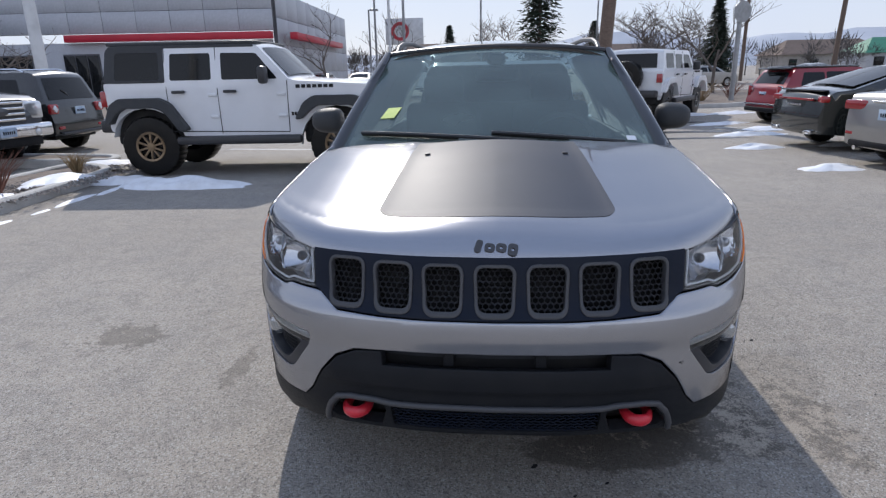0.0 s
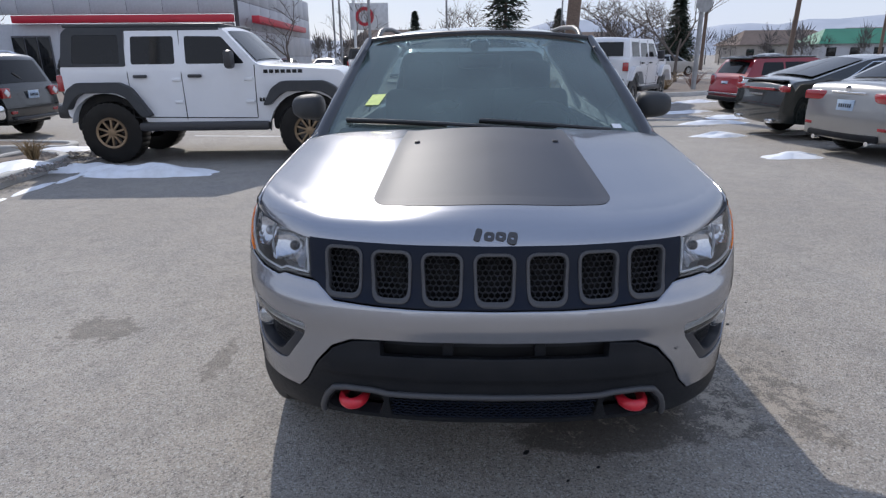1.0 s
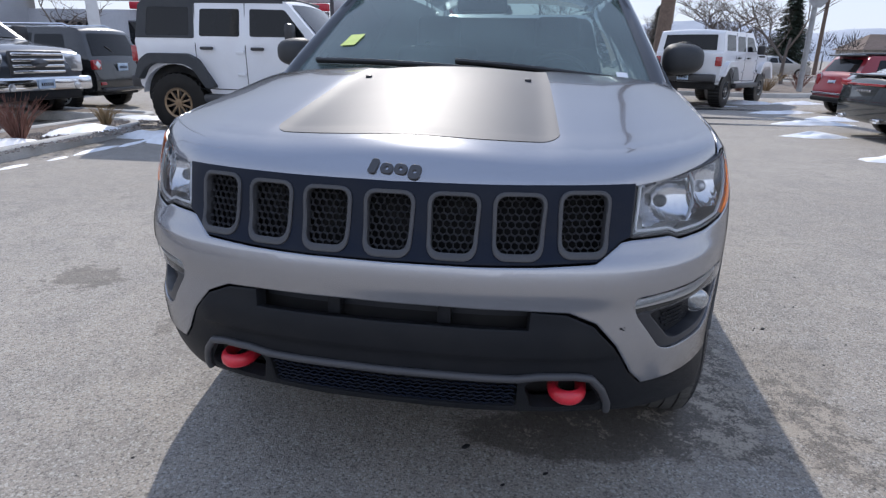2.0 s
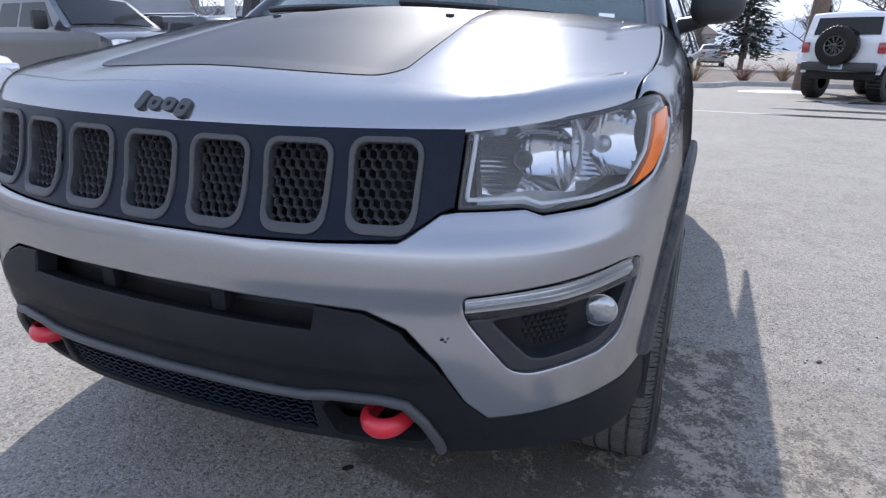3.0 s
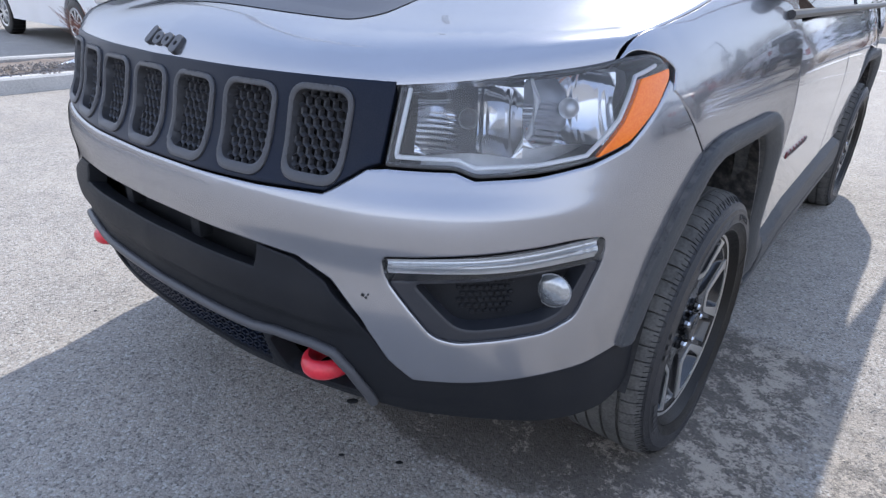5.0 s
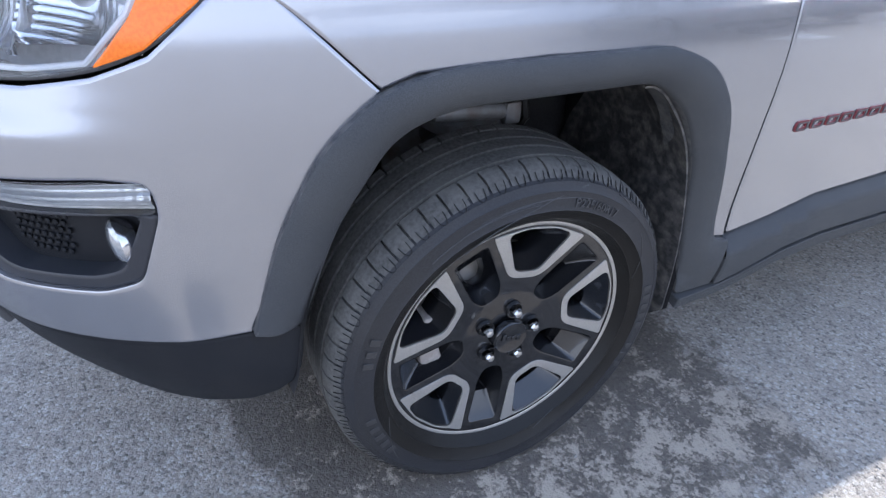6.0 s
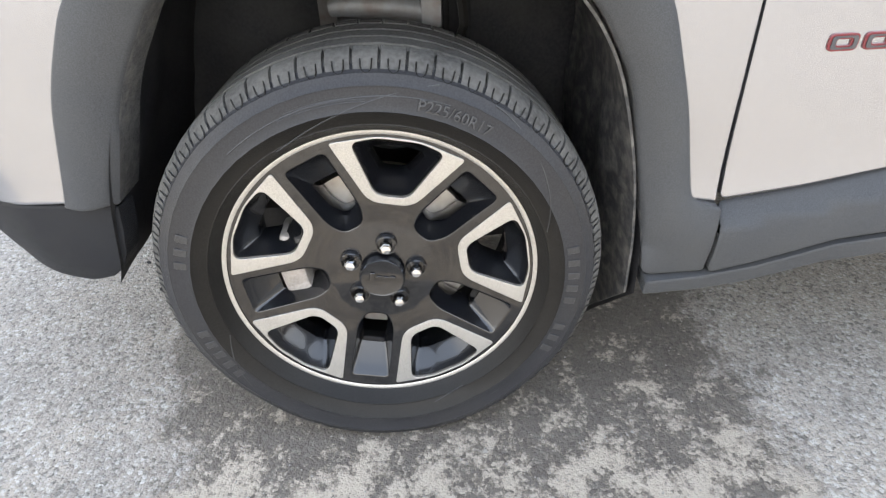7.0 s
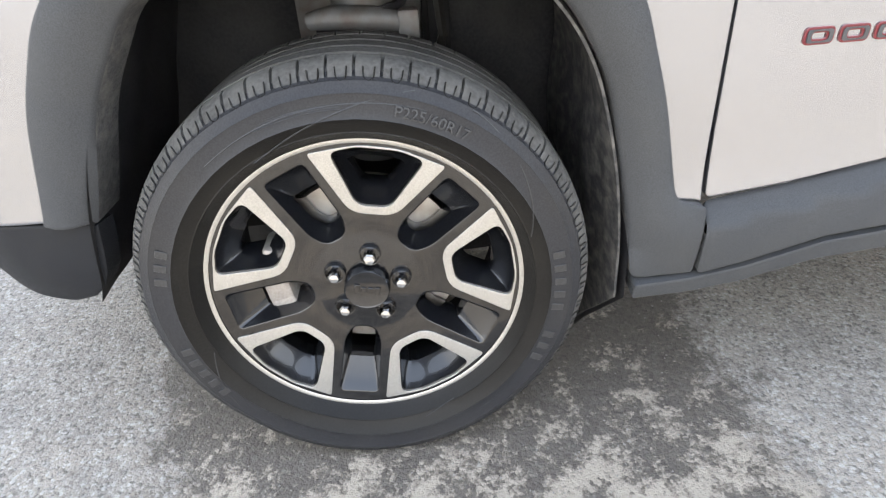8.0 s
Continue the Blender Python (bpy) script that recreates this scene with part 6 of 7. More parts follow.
def shrub(x, y, h, w, seed, mat, z=0.12):
    r = random.Random(seed)
    bm = bmesh.new()
    for _ in range(110):
        a, lean = r.uniform(0, 6.283), r.uniform(0.1, 1.0)
        end = Vector((w * lean * math.cos(a), w * lean * math.sin(a), h * r.uniform(0.6, 1.0)))
        mid = end * 0.5 + Vector((r.uniform(-0.05, 0.05), r.uniform(-0.05, 0.05), 0.08))
        tube([(0.1 * end.x, 0.1 * end.y, 0), mid, end], [0.006, 0.0045, 0.002], 3, False, bm)
    ob = part("shrub", bm, mat)
    ob.matrix_world = pose(x, y, z)
    return tagged(ob, "leafless red-brown twiggy shrub in the planting bed" if mat is TWIG else "dry tan ornamental grass in the planting bed", "shrub", "shrubs in the beds")


for i, (x, y, h, w, m) in enumerate(((-6.3, 5.3, 0.65, 0.45, TWIG), (-6.3, 2.5, 0.65, 0.5, TWIG), (-6.1, 4.6, 0.5, 0.4, TWIG), (-6.3, 1.2, 0.5, 0.4, TWIG), (-6.4, 7.0, 0.35, 0.3, DRYGRASS), (5.55, 21.98, 0.9, 0.9, TWIG),
                                     (7.2, 23.98, 0.9, 0.8, TWIG), (8.51, 25.0, 0.9, 0.9, DRYGRASS), (0.57, 21.82, 0.8, 1.0, DRYGRASS), (2.12, 22.68, 0.7, 0.9, TWIG), (-1.45, 22.08, 0.7, 0.9, DRYGRASS), (-3.61, 21.54, 0.6, 0.8, TWIG),
                                     (3.43, 23.9, 0.7, 0.8, DRYGRASS), (-5.94, 21.94, 0.7, 0.9, DRYGRASS), (10.19, 26.52, 0.8, 0.8, TWIG))):
    shrub(x, y, h, w, 40 + i, m, 0.10)
hedge = bmesh.new()
rng = random.Random(9)
for _ in range(190):
    x, y, h = rng.uniform(-60, 110), rng.uniform(70, 100), rng.uniform(3.0, 7.0)
    w = h * rng.uniform(0.25, 0.45)
    hedge.faces.new([hedge.verts.new(c) for c in ((x - 0.1, y, 0), (x + 0.1, y, 0), (x, y, h * 0.6))])
    for _ in range(150):
        a, b = rng.uniform(0, 6.283), math.asin(rng.uniform(-1, 1))
        way = Vector((w * math.cos(a) * math.cos(b), w * math.sin(a) * math.cos(b), 0.5 * h * math.sin(b)))
        start = Vector((x, y, h * 0.5)) + way * rng.uniform(0.1, 0.6)
        end = start + way * rng.uniform(0.2, 0.4) + Vector((rng.uniform(-0.3, 0.3), rng.uniform(-0.3, 0.3), rng.uniform(0, 0.5)))
        s = rng.uniform(0.02, 0.06)
        hedge.faces.new([hedge.verts.new(c) for c in (start - Vector((s, 0, 0)), start + Vector((s, 0, 0)), end)])
FARWOOD = material("far_winter_trees", (0.125, 0.115, 0.11), 0.95, spread=0.6)
tagged(part("far_trees", hedge, FARWOOD, flat=True), "far row of grey-brown winter trees and bushes", "trees", kind="stuff")


def house(x, y, w, d, h, roof, turn, mat=HOUSEWALL, name="house", label="low beige house with a brown pitched roof"):
    root = thing(name, label, "building", "far buildings", at=pose(x, y, 0, 0, 0, turn))
    part("wall", block((w, d, h), (0, 0, h / 2), 0.02), mat, root)
    bm = bmesh.new()
    e = 0.5
    v = [bm.verts.new(c) for c in ((-w / 2 - e, -d / 2 - e, h), (w / 2 + e, -d / 2 - e, h), (w / 2 + e, d / 2 + e, h), (-w / 2 - e, d / 2 + e, h), (-w / 2 + w * 0.15, 0, h + d * 0.28), (w / 2 - w * 0.15, 0, h + d * 0.28))]
    for f in ((0, 1, 5, 4), (1, 2, 5), (2, 3, 4, 5), (3, 0, 4), (3, 2, 1, 0)):
        bm.faces.new([v[i] for i in f])
    part("roof", bm, roof, root, flat=True)
    n = max(2, int(w / 3))
    for k in range(n):
        win = part("window", block((1.2, 0.1, 1.1), (-w / 2 + (k + 0.5) * w / n, -d / 2 - 0.03, 1.6), 0.02), DARKPANE, root)
        part("frame", block((1.36, 0.06, 0.10), (-w / 2 + (k + 0.5) * w / n, -d / 2 - 0.05, 1.0), 0.01), POLEWHITE, win)
    return root


house(50.66, 102.38, 16, 8, 2.8, BROWNROOF, 4)
house(71.64, 109.04, 18, 9, 3.0, BROWNROOF, -4)
house(53.56, 85.16, 15, 7, 2.6, GREENROOF, 0, WHITEWALL, "low_shop", "low white roadside shop with a green roof")
house(22.47, 112.71, 14, 8, 3.2, BROWNROOF, 6)
house(94.23, 119.65, 20, 10, 3.2, BROWNROOF, 0)
house(-9.5, 112.8, 22, 10, 3.4, BROWNROOF, 0)
# far hills close the view all round, distance haze painted into their colour
ridge = bmesh.new()
ring = []
for k in range(181):
    a = 2 * math.pi * k / 180
    hz = 26 + 34 * max(0, noise.noise(Vector((math.cos(a) * 3.1, math.sin(a) * 3.1, 5)))) + 26 * max(0, math.cos(a - 0.75)) ** 6 + 8 * noise.noise(Vector((math.cos(a) * 16, math.sin(a) * 16, 1)))
    ring.append([ridge.verts.new((900 * math.cos(a) * s, 900 * math.sin(a) * s, hz * t)) for s, t in ((1, -0.05), (1.04, 0.35), (1.09, 0.7), (1.15, 1.0))])
for a, b in zip(ring, ring[1:]):
    for i in range(3):
        ridge.faces.new((a[i], b[i], b[i + 1], a[i + 1]))
tagged(part("backdrop", ridge, HILL), "snow-dusted hills with blue-grey distance haze in their colour", "hills", kind="structure")

# ---- the other parked vehicles ----
def car_paint(name, base, metal=0.0, rough=0.3):
    return material(name, base, rough, metal, grain=0.05, grain_scale=700, stain=0.12, stain_scale=2.5, coat=1.0)


WHITEPAINT = car_paint("white_paint", (0.74, 0.75, 0.77))
BLACKPAINT = car_paint("black_paint", (0.010, 0.011, 0.012), 0.0, 0.2)
GREYPAINT = car_paint("grey_metallic_paint", (0.060, 0.067, 0.082), 0.5)
GREENPAINT = car_paint("blackish_green_paint", (0.012, 0.016, 0.016), 0.1, 0.2)
REDPAINT = car_paint("red_paint", (0.24, 0.008, 0.018), 0.15)
SILVERPAINT = car_paint("warm_silver_paint", (0.34, 0.335, 0.325), 0.7)
TAILRED = material("red_tail_lens", (0.28, 0.008, 0.012), 0.12, coat=1.0, grain=0.3, grain_scale=120)
BRONZE = material("bronze_rim_paint", (0.27, 0.19, 0.115), 0.35, 0.6, stain=0.2, stain_scale=20)
PLATE = material("plate_white_blue", (0.45, 0.55, 0.66), 0.5, stain=0.5, stain_scale=9, stain_to=(0.12, 0.22, 0.42))
CLEARLAMP = material("clear_lamp_cluster", (0.62, 0.64, 0.66), 0.12, 0.7, grain=0.4, grain_scale=60)


def wheel_style(r, w, rim_r, spokes, rim_mat, knobs):
    """Meshes of a wheel, axle along y, outer face to -y: (tyre, rim, spokes)."""
    n = knobs * 4
    prof = [(w * 0.5, rim_r * 0.98), (w * 0.52, rim_r + (r - rim_r) * 0.5), (w * 0.46, r * 0.965), (w * 0.38, r), (-w * 0.38, r), (-w * 0.46, r * 0.965), (-w * 0.52, rim_r + (r - rim_r) * 0.5), (-w * 0.5, rim_r * 0.98)]
    tyre_bm = lathe(prof, n, "y", lambda k, i, q: q - (0.03 * r if k % 4 == 0 and 2 <= i <= 5 else 0.0))
    rim_bm = lathe([(-w * 0.50, rim_r), (-w * 0.52, rim_r * 0.96), (-w * 0.46, rim_r * 0.90), (-w * 0.25, rim_r * 0.86), (-w * 0.22, 0.0)], 40, "y")
    sp = bmesh.new()
    for k in range(spokes):
        a = 2 * math.pi * k / spokes
        block((rim_r * 0.80, 0.03, rim_r * 1.3 / spokes), (rim_r * 0.48 * math.cos(a), -w * 0.44, rim_r * 0.48 * math.sin(a)), 0.006, pose(0, 0, 0, 0, -math.degrees(a), 0), sp)
    join(sp, lathe([(-w * 0.40, rim_r * 0.30), (-w * 0.50, rim_r * 0.26), (-w * 0.52, 0.0)], 20, "y"))
    join(sp, lathe([(-w * 0.50, rim_r * 1.0), (-w * 0.535, rim_r * 0.97), (-w * 0.50, rim_r * 0.84)], 40, "y"))
    return tyre_bm, rim_bm, sp


def vehicle(name, label, profile, width, axles, r, paint, glass_side=(), belt=1.0, tumble=0.35, arch=None, sill=0.28, nose=(0.5, 0.14), tail=(0.5, 0.10), screens=(), wheel_rim=POLEGREY, spokes=10, knobs=24,
            wheel_w=0.22, rim_r=None, category="car"):
    """A parked vehicle: x ahead from the rear bumper, the body lofted from its side profile."""
    root = thing(name, label, category, "parked vehicles")
    length = max(p[0] for p in profile)
    low = min(p[0] for p in profile)

    def half(x, z):
        f, k = nose
        g, q = tail
        w = width / 2
        w -= k * max(0.0, (x - (length - f)) / f) ** 2.2
        w -= q * max(0.0, ((low + g) - x) / g) ** 2.2
        w -= tumble * max(0.0, z - belt)
        w -= 0.05 * max(0.0, (belt - 0.25 - z)) ** 1.0
        return w
    arch = arch or r * 1.14
    line = [Vector(p) for p in fillet(profile, 0.06, 4)]
    bottom = []
    for ax in sorted(axles, reverse=True):
        bottom.append((ax + arch, sill))
        bottom += [(ax + arch * math.cos(a * math.pi / 12), r + arch * math.sin(a * math.pi / 12) * 0.98) for a in range(0, 13)]
        bottom.append((ax - arch, sill))
    outline = line + [Vector(p) for p in bottom if low + 0.02 < p[0] < length - 0.02]
    bm = bmesh.new()
    for s in (-1, 1):
        join(bm, patch(lambda x, z, s=s: Vector((x, s * half(x, z), z)), outline, step=0.14, depth=0.12, flip=s > 0))
    top = []
    for a, b in zip(line, line[1:]):
        n = max(1, int((b - a).length / 0.15))
        top += [a + (b - a) * (k / n) for k in range(n)]
    top.append(line[-1])
    cols = 15
    rows = []
    for i, p in enumerate(top):
        d = top[min(i + 1, len(top) - 1)] - top[max(i - 1, 0)]
        nrm = Vector((-d.y, d.x)).normalized()
        w = half(p.x, p.y)
        rows.append([bm.verts.new((p.x + nrm.x * 0.045 * (1 - a * a), a * w, p.y + nrm.y * 0.045 * (1 - a * a))) for a in [2 * k / (cols - 1) - 1 for k in range(cols)]])
    for u, v in zip(rows, rows[1:]):
        for k in range(cols - 1):
            bm.faces.new((u[k], u[k + 1], v[k + 1], v[k]))
    body = part("body", bm, paint, root)
    floor_bm = block((length - low - 0.3, width - 0.5, 0.12), ((length + low) / 2, 0, sill + 0.08), 0.02)
    part("underside", floor_bm, DARK, root)
    for ax in axles:
        part("wheel_well", block((arch * 1.9, width - 0.30, arch * 0.95), (ax, 0, r + arch * 0.50), 0.05), DARK, root)
    for poly in glass_side:
        for s in (-1, 1):
            part("side_window", patch(lambda x, z, s=s: Vector((x, s * half(x, z), z)), fillet(poly, 0.04), step=0.15, edge=0.004, depth=0.01, out=0.004, flip=s > 0), DARKPANE, root)
    for (xa, za), (xb, zb), k in screens:
        d = Vector((xb - xa, 0, zb - za))
        n = Vector((-d.z, 0, d.x)).normalized()

        def pane(s, t):
            p = Vector((xa, 0, za)) + d * t
            a = 2 * s - 1
            return Vector((p.x, a * half(p.x, p.z) * k, p.z)) + n * (0.012 + 0.045 * (1 - (a * k) ** 2))
        part("windscreen", grid(pane, 12, 6), DARKPANE, root)
    bms = wheel_style(r, wheel_w, rim_r or r * 0.66, spokes, wheel_rim, knobs)
    mats = (RUBBER, RIMPAINT, wheel_rim)
    first = None
    for ax in axles:
        for s in (-1, 1):
            m = pose(ax, s * (half(ax, r) - wheel_w * 0.5 + 0.01), r, 0, 20, 0 if s < 0 else 180)
            if first is None:
                first = part("wheel", bms[0], mats[0], root)
                part("rim", bms[1], mats[1], first)
                part("spokes", bms[2], mats[2], first)
                first.matrix_basis = m
            else:
                shared(first, m, root)
    return root, half


def on_end(root, name, x, y, z, size, mat, label="", bevel=0.015, turn=0.0):
    return part(name, block(size, (x, y, z), bevel, pose(0, 0, 0, 0, 0, turn)), mat, root, label)


def plate(root, x, z, front=False):
    p = on_end(root, "number_plate", x, 0, z, (0.02, 0.305, 0.155), PLATE, "plain licence plate", 0.004)
    for k in range(6):
        part("plate_bar", block((0.006, 0.022, 0.055), (x + (0.012 if front else -0.012), -0.10 + 0.04 * k, z - 0.005), 0.002), DARKPANE, p)


def off_roader(at, label, rim, flare_mat, hardtop, r=0.465):
    prof = [(0.0, 0.70), (0.0, 1.40), (0.03, 1.44), (0.10, 1.90), (0.16, 1.965), (2.36, 1.965), (2.44, 1.93), (2.88, 1.46), (2.98, 1.43), (4.08, 1.36), (4.16, 1.30), (4.18, 0.80)]
    side = [[(1.06, 1.46), (1.70, 1.46), (1.70, 1.85), (1.08, 1.85)], [(1.86, 1.46), (2.72, 1.46), (2.40, 1.84), (1.86, 1.85)], [(0.20, 1.47), (0.90, 1.47), (0.90, 1.87), (0.24, 1.87)]]
    root, half = vehicle("off_roader", label, prof, 1.84, (0.60, 3.60), r, WHITEPAINT, side, belt=1.44, tumble=0.16, arch=0.60, sill=0.62, nose=(0.5, 0.10), tail=(0.2, 0.03),
                         screens=[((2.46, 1.90), (2.86, 1.49), 0.88), ((0.03, 1.48), (0.10, 1.86), 0.80)], wheel_rim=rim, spokes=10, knobs=30, wheel_w=0.32, rim_r=0.235)
    if hardtop:
        for s in (-1, 1):
            part("hardtop_side", patch(lambda x, z, s=s: Vector((x, s * half(x, z), z)), fillet([(0.02, 1.43), (0.98, 1.43), (0.98, 1.93), (2.38, 1.93), (2.36, 1.972), (0.16, 1.972), (0.08, 1.90)], 0.03),
                                       [fillet(side[2], 0.04)], step=0.15, edge=0.004, depth=0.01, out=0.008, flip=s > 0), FLARE, root, "dark grey hardtop")
        part("hardtop_roof", block((2.30, 1.62, 0.05), (1.24, 0, 2.0), 0.02), FLARE, root)
    for s in (-1, 1):
        y = s * half(1.8, 1.0)
        for x0, z0, x1, z1 in ((0.99, 0.70, 0.99, 1.93), (1.78, 0.66, 1.78, 1.93), (2.84, 0.68, 2.86, 1.44), (0.99, 0.70, 2.84, 0.67)):
            part("door_gap", tube([(x0, s * (half(x0, z0) + 0.001), z0), ((x0 + x1) / 2, s * (half((x0 + x1) / 2, (z0 + z1) / 2) + 0.001), (z0 + z1) / 2), (x1, s * (half(x1, z1) + 0.001), z1)], 0.007, 5), DARK, root)
        for x in (1.08, 1.88):
            part("door_handle", block((0.20, 0.05, 0.045), (x + 0.10, s * (half(x, 1.30) + 0.03), 1.29), 0.015), MESH, root, "black door handle")
        for x in (1.70, 2.76):
            for z in (0.92, 1.24):
                part("hinge", block((0.13, 0.03, 0.05), (x, s * (half(x, z) + 0.015), z), 0.01), WHITEPAINT, root)
        for ax, lo in ((0.60, 0.82), (3.60, 0.86)):
            arc = [(ax - 0.64, lo), (ax - 0.50, 1.11), (ax - 0.34, 1.21), (ax + 0.28, 1.21), (ax + 0.44, 1.13), (ax + 0.70, 0.72)]
            inner = [(ax + 0.56, 0.70), (ax + 0.36, 0.99), (ax + 0.22, 1.06), (ax - 0.28, 1.06), (ax - 0.40, 0.99), (ax - 0.54, lo)]
            part("arch_flare", patch(lambda x, z, s=s: Vector((x, s * (half(min(x, 3.7), 1.0) + 0.13), z)), fillet(arc + inner, 0.05), step=0.1, edge=0.02, depth=0.16, flip=s > 0), flare_mat, root, "wide arch flare")
        part("step_bar", block((1.95, 0.16, 0.13), (2.05, s * 0.92, 0.56), 0.04), MESH, root, "black step bar")
        part("side_mirror", block((0.12, 0.22, 0.26), (2.55, s * (half(2.5, 1.5) + 0.17), 1.52), 0.05), MESH, root)
        part("tail_lamp", block((0.10, 0.16, 0.24), (-0.03, s * 0.82, 1.20), 0.02), TAILRED, root, "red tail lamp")
        for k in range(7):
            part("bonnet_mark", block((0.065, 0.006, 0.05), (3.02 + 0.085 * k, s * (half(3.1, 1.3) + 0.004), 1.345), 0.002), DARK, root)
        for k in range(4):
            part("wing_mark", block((0.035, 0.006, 0.055), (2.91 + 0.045 * k, s * (half(3.0, 1.0) + 0.004), 0.94), 0.002), DARK, root)
    part("rear_bumper", block((0.22, 1.60, 0.20), (-0.10, 0, 0.78), 0.04), MESH, root, "black steel bumper")
    part("front_bumper", block((0.30, 1.60, 0.22), (4.28, 0, 0.80), 0.04), MESH, root)
    t, rm, sp = wheel_style(r * 0.95, 0.30, 0.235, 10, rim, 30)
    spare = part("spare_wheel", t, RUBBER, root, "spare wheel on the tailgate")
    part("rim", rm, RIMPAINT, spare)
    part("spokes", sp, RIMPAINT, spare)
    spare.matrix_basis = pose(-0.22, 0.05, 1.24, 0, 0, -90)
    plate(root, -0.215, 0.80)
    root.matrix_world = at
    return root


off_roader(pose(-6.06, 8.30, 0, 0, 0, 2.8), "white lifted off-roader with black hardtop and bronze wheels, parked beside snow", BRONZE, FLARE, True)
off_roader(pose(3.80, 16.5, 0, 0, 0, 58), "white lifted off-roader with white top and rear spare wheel", RIMPAINT, WHITEPAINT, False)
off_roader(pose(-6.46, 34.21, 0, 0, 0, 3.8), "white off-roader with a dark top, parked far off by the showroom", RIMPAINT, FLARE, True, 0.40)

# small black crossover
root, half = vehicle("crossover", "black small crossover with roof rails and square red tail lamps", [(0.02, 0.40), (0.0, 0.62), (0.06, 0.95), (0.10, 1.05), (0.30, 1.58), (0.42, 1.65), (2.35, 1.66), (2.55, 1.60), (3.15, 1.10), (4.0, 0.98), (4.18, 0.85), (4.22, 0.40)],
                     1.80, (0.80, 3.36), 0.345, BLACKPAINT, [[(0.55, 1.08), (1.35, 1.08), (1.35, 1.52), (0.70, 1.52)], [(1.42, 1.08), (2.85, 1.08), (2.42, 1.54), (1.42, 1.54)]], belt=1.04, tumble=0.36,
                     screens=[((2.58, 1.57), (3.12, 1.14), 0.86), ((0.12, 1.10), (0.29, 1.53), 0.84)], wheel_rim=ALLOY)
for s in (-1, 1):
    lamp_ob = part("tail_lamp", block((0.08, 0.24, 0.20), (0.03, s * 0.72, 0.93), 0.03), TAILRED, root, "square red tail lamp")
    part("lamp_cross", block((0.03, 0.12, 0.10), (-0.015, s * 0.72, 0.93), 0.01, pose(0, 0, 0, 45, 0, 0)), PIPE, lamp_ob)
    part("roof_rail", tube([(0.6, s * 0.62, 1.66), (0.75, s * 0.62, 1.72), (2.2, s * 0.62, 1.72), (2.35, s * 0.62, 1.66)], 0.022, 8), CHROME, root)
    part("bumper_reflector", block((0.03, 0.16, 0.06), (-0.01, s * 0.62, 0.55), 0.01), TAILRED, root)
part("bumper_skid", block((0.10, 1.3, 0.06), (-0.02, 0, 0.43), 0.02), TRIM, root, "silver skid strip")
part("rear_wiper", tube([(0.09, 0.02, 1.10), (0.10, 0.16, 1.22), (0.13, 0.26, 1.30)], 0.012, 6), MESH, root)
plate(root, -0.03, 0.88)
root.matrix_world = pose(-8.93, 10.85, 0, 0, 0, 179.8)

# grey pickup
root, half = vehicle("pickup_truck", "dark grey pickup truck with chrome grille and bumper", [(0.0, 0.55), (0.0, 1.30), (1.75, 1.32), (1.80, 1.35), (1.92, 1.84), (2.05, 1.92), (3.50, 1.93), (3.68, 1.88), (4.40, 1.36), (5.40, 1.24), (5.62, 1.16), (5.72, 0.95), (5.72, 0.50)],
                     1.99, (1.15, 4.75), 0.40, GREYPAINT, [[(1.98, 1.36), (2.75, 1.36), (2.75, 1.80), (2.08, 1.80)], [(2.83, 1.36), (4.05, 1.36), (3.62, 1.80), (2.83, 1.80)]], belt=1.33, tumble=0.34, sill=0.42,
                     screens=[((3.70, 1.86), (4.38, 1.39), 0.86)], wheel_rim=ALLOY, nose=(0.4, 0.10), category="pickup truck", spokes=12)
face_ob = part("grille", block((0.06, 1.02, 0.40), (5.75, 0, 1.00), 0.03), MESH, root, "chrome-barred grille")
for k in range(4):
    part("grille_bar", block((0.05, 0.96, 0.05), (5.79, 0, 0.86 + 0.095 * k), 0.015), CHROME, face_ob)
part("grille_oval", lathe([(0, 0.0), (0.0, 0.09), (0.02, 0.10), (0.03, 0.0)], 24, "x"), GREYPAINT, face_ob).matrix_basis = Matrix.Translation((5.80, 0, 1.0)) @ Matrix.Diagonal((1, 1.6, 0.7, 1))
for s in (-1, 1):
    part("head_lamp", block((0.20, 0.34, 0.30), (5.66, s * 0.73, 1.00), 0.04, pose(0, 0, 0, 0, 0, -18 * s)), CLEARLAMP, root, "clear stepped head lamp")
    part("corner_amber", block((0.12, 0.06, 0.22), (5.50, s * 0.93, 1.02), 0.02), AMBER, root)
    part("tow_mirror", block((0.14, 0.28, 0.34), (3.98, s * 1.18, 1.48), 0.05), MESH, root)
    part("front_fog", lathe([(0, 0), (0, 0.07), (0.03, 0.06), (0.04, 0.0)], 16, "x"), CLEARLAMP, root).matrix_basis = Matrix.Translation((5.86, s * 0.62, 0.62))
part("chrome_bumper", block((0.24, 1.94, 0.24), (5.76, 0, 0.66), 0.06, segments=3), CHROME, root, "chrome front bumper")
part("bumper_valance", block((0.16, 1.5, 0.16), (5.74, 0, 0.47), 0.03), PLASTIC, root)
plate(root, 5.90, 0.66, True)
root.matrix_world = pose(-14.08, 8.82, 0, 0, 0, -8)

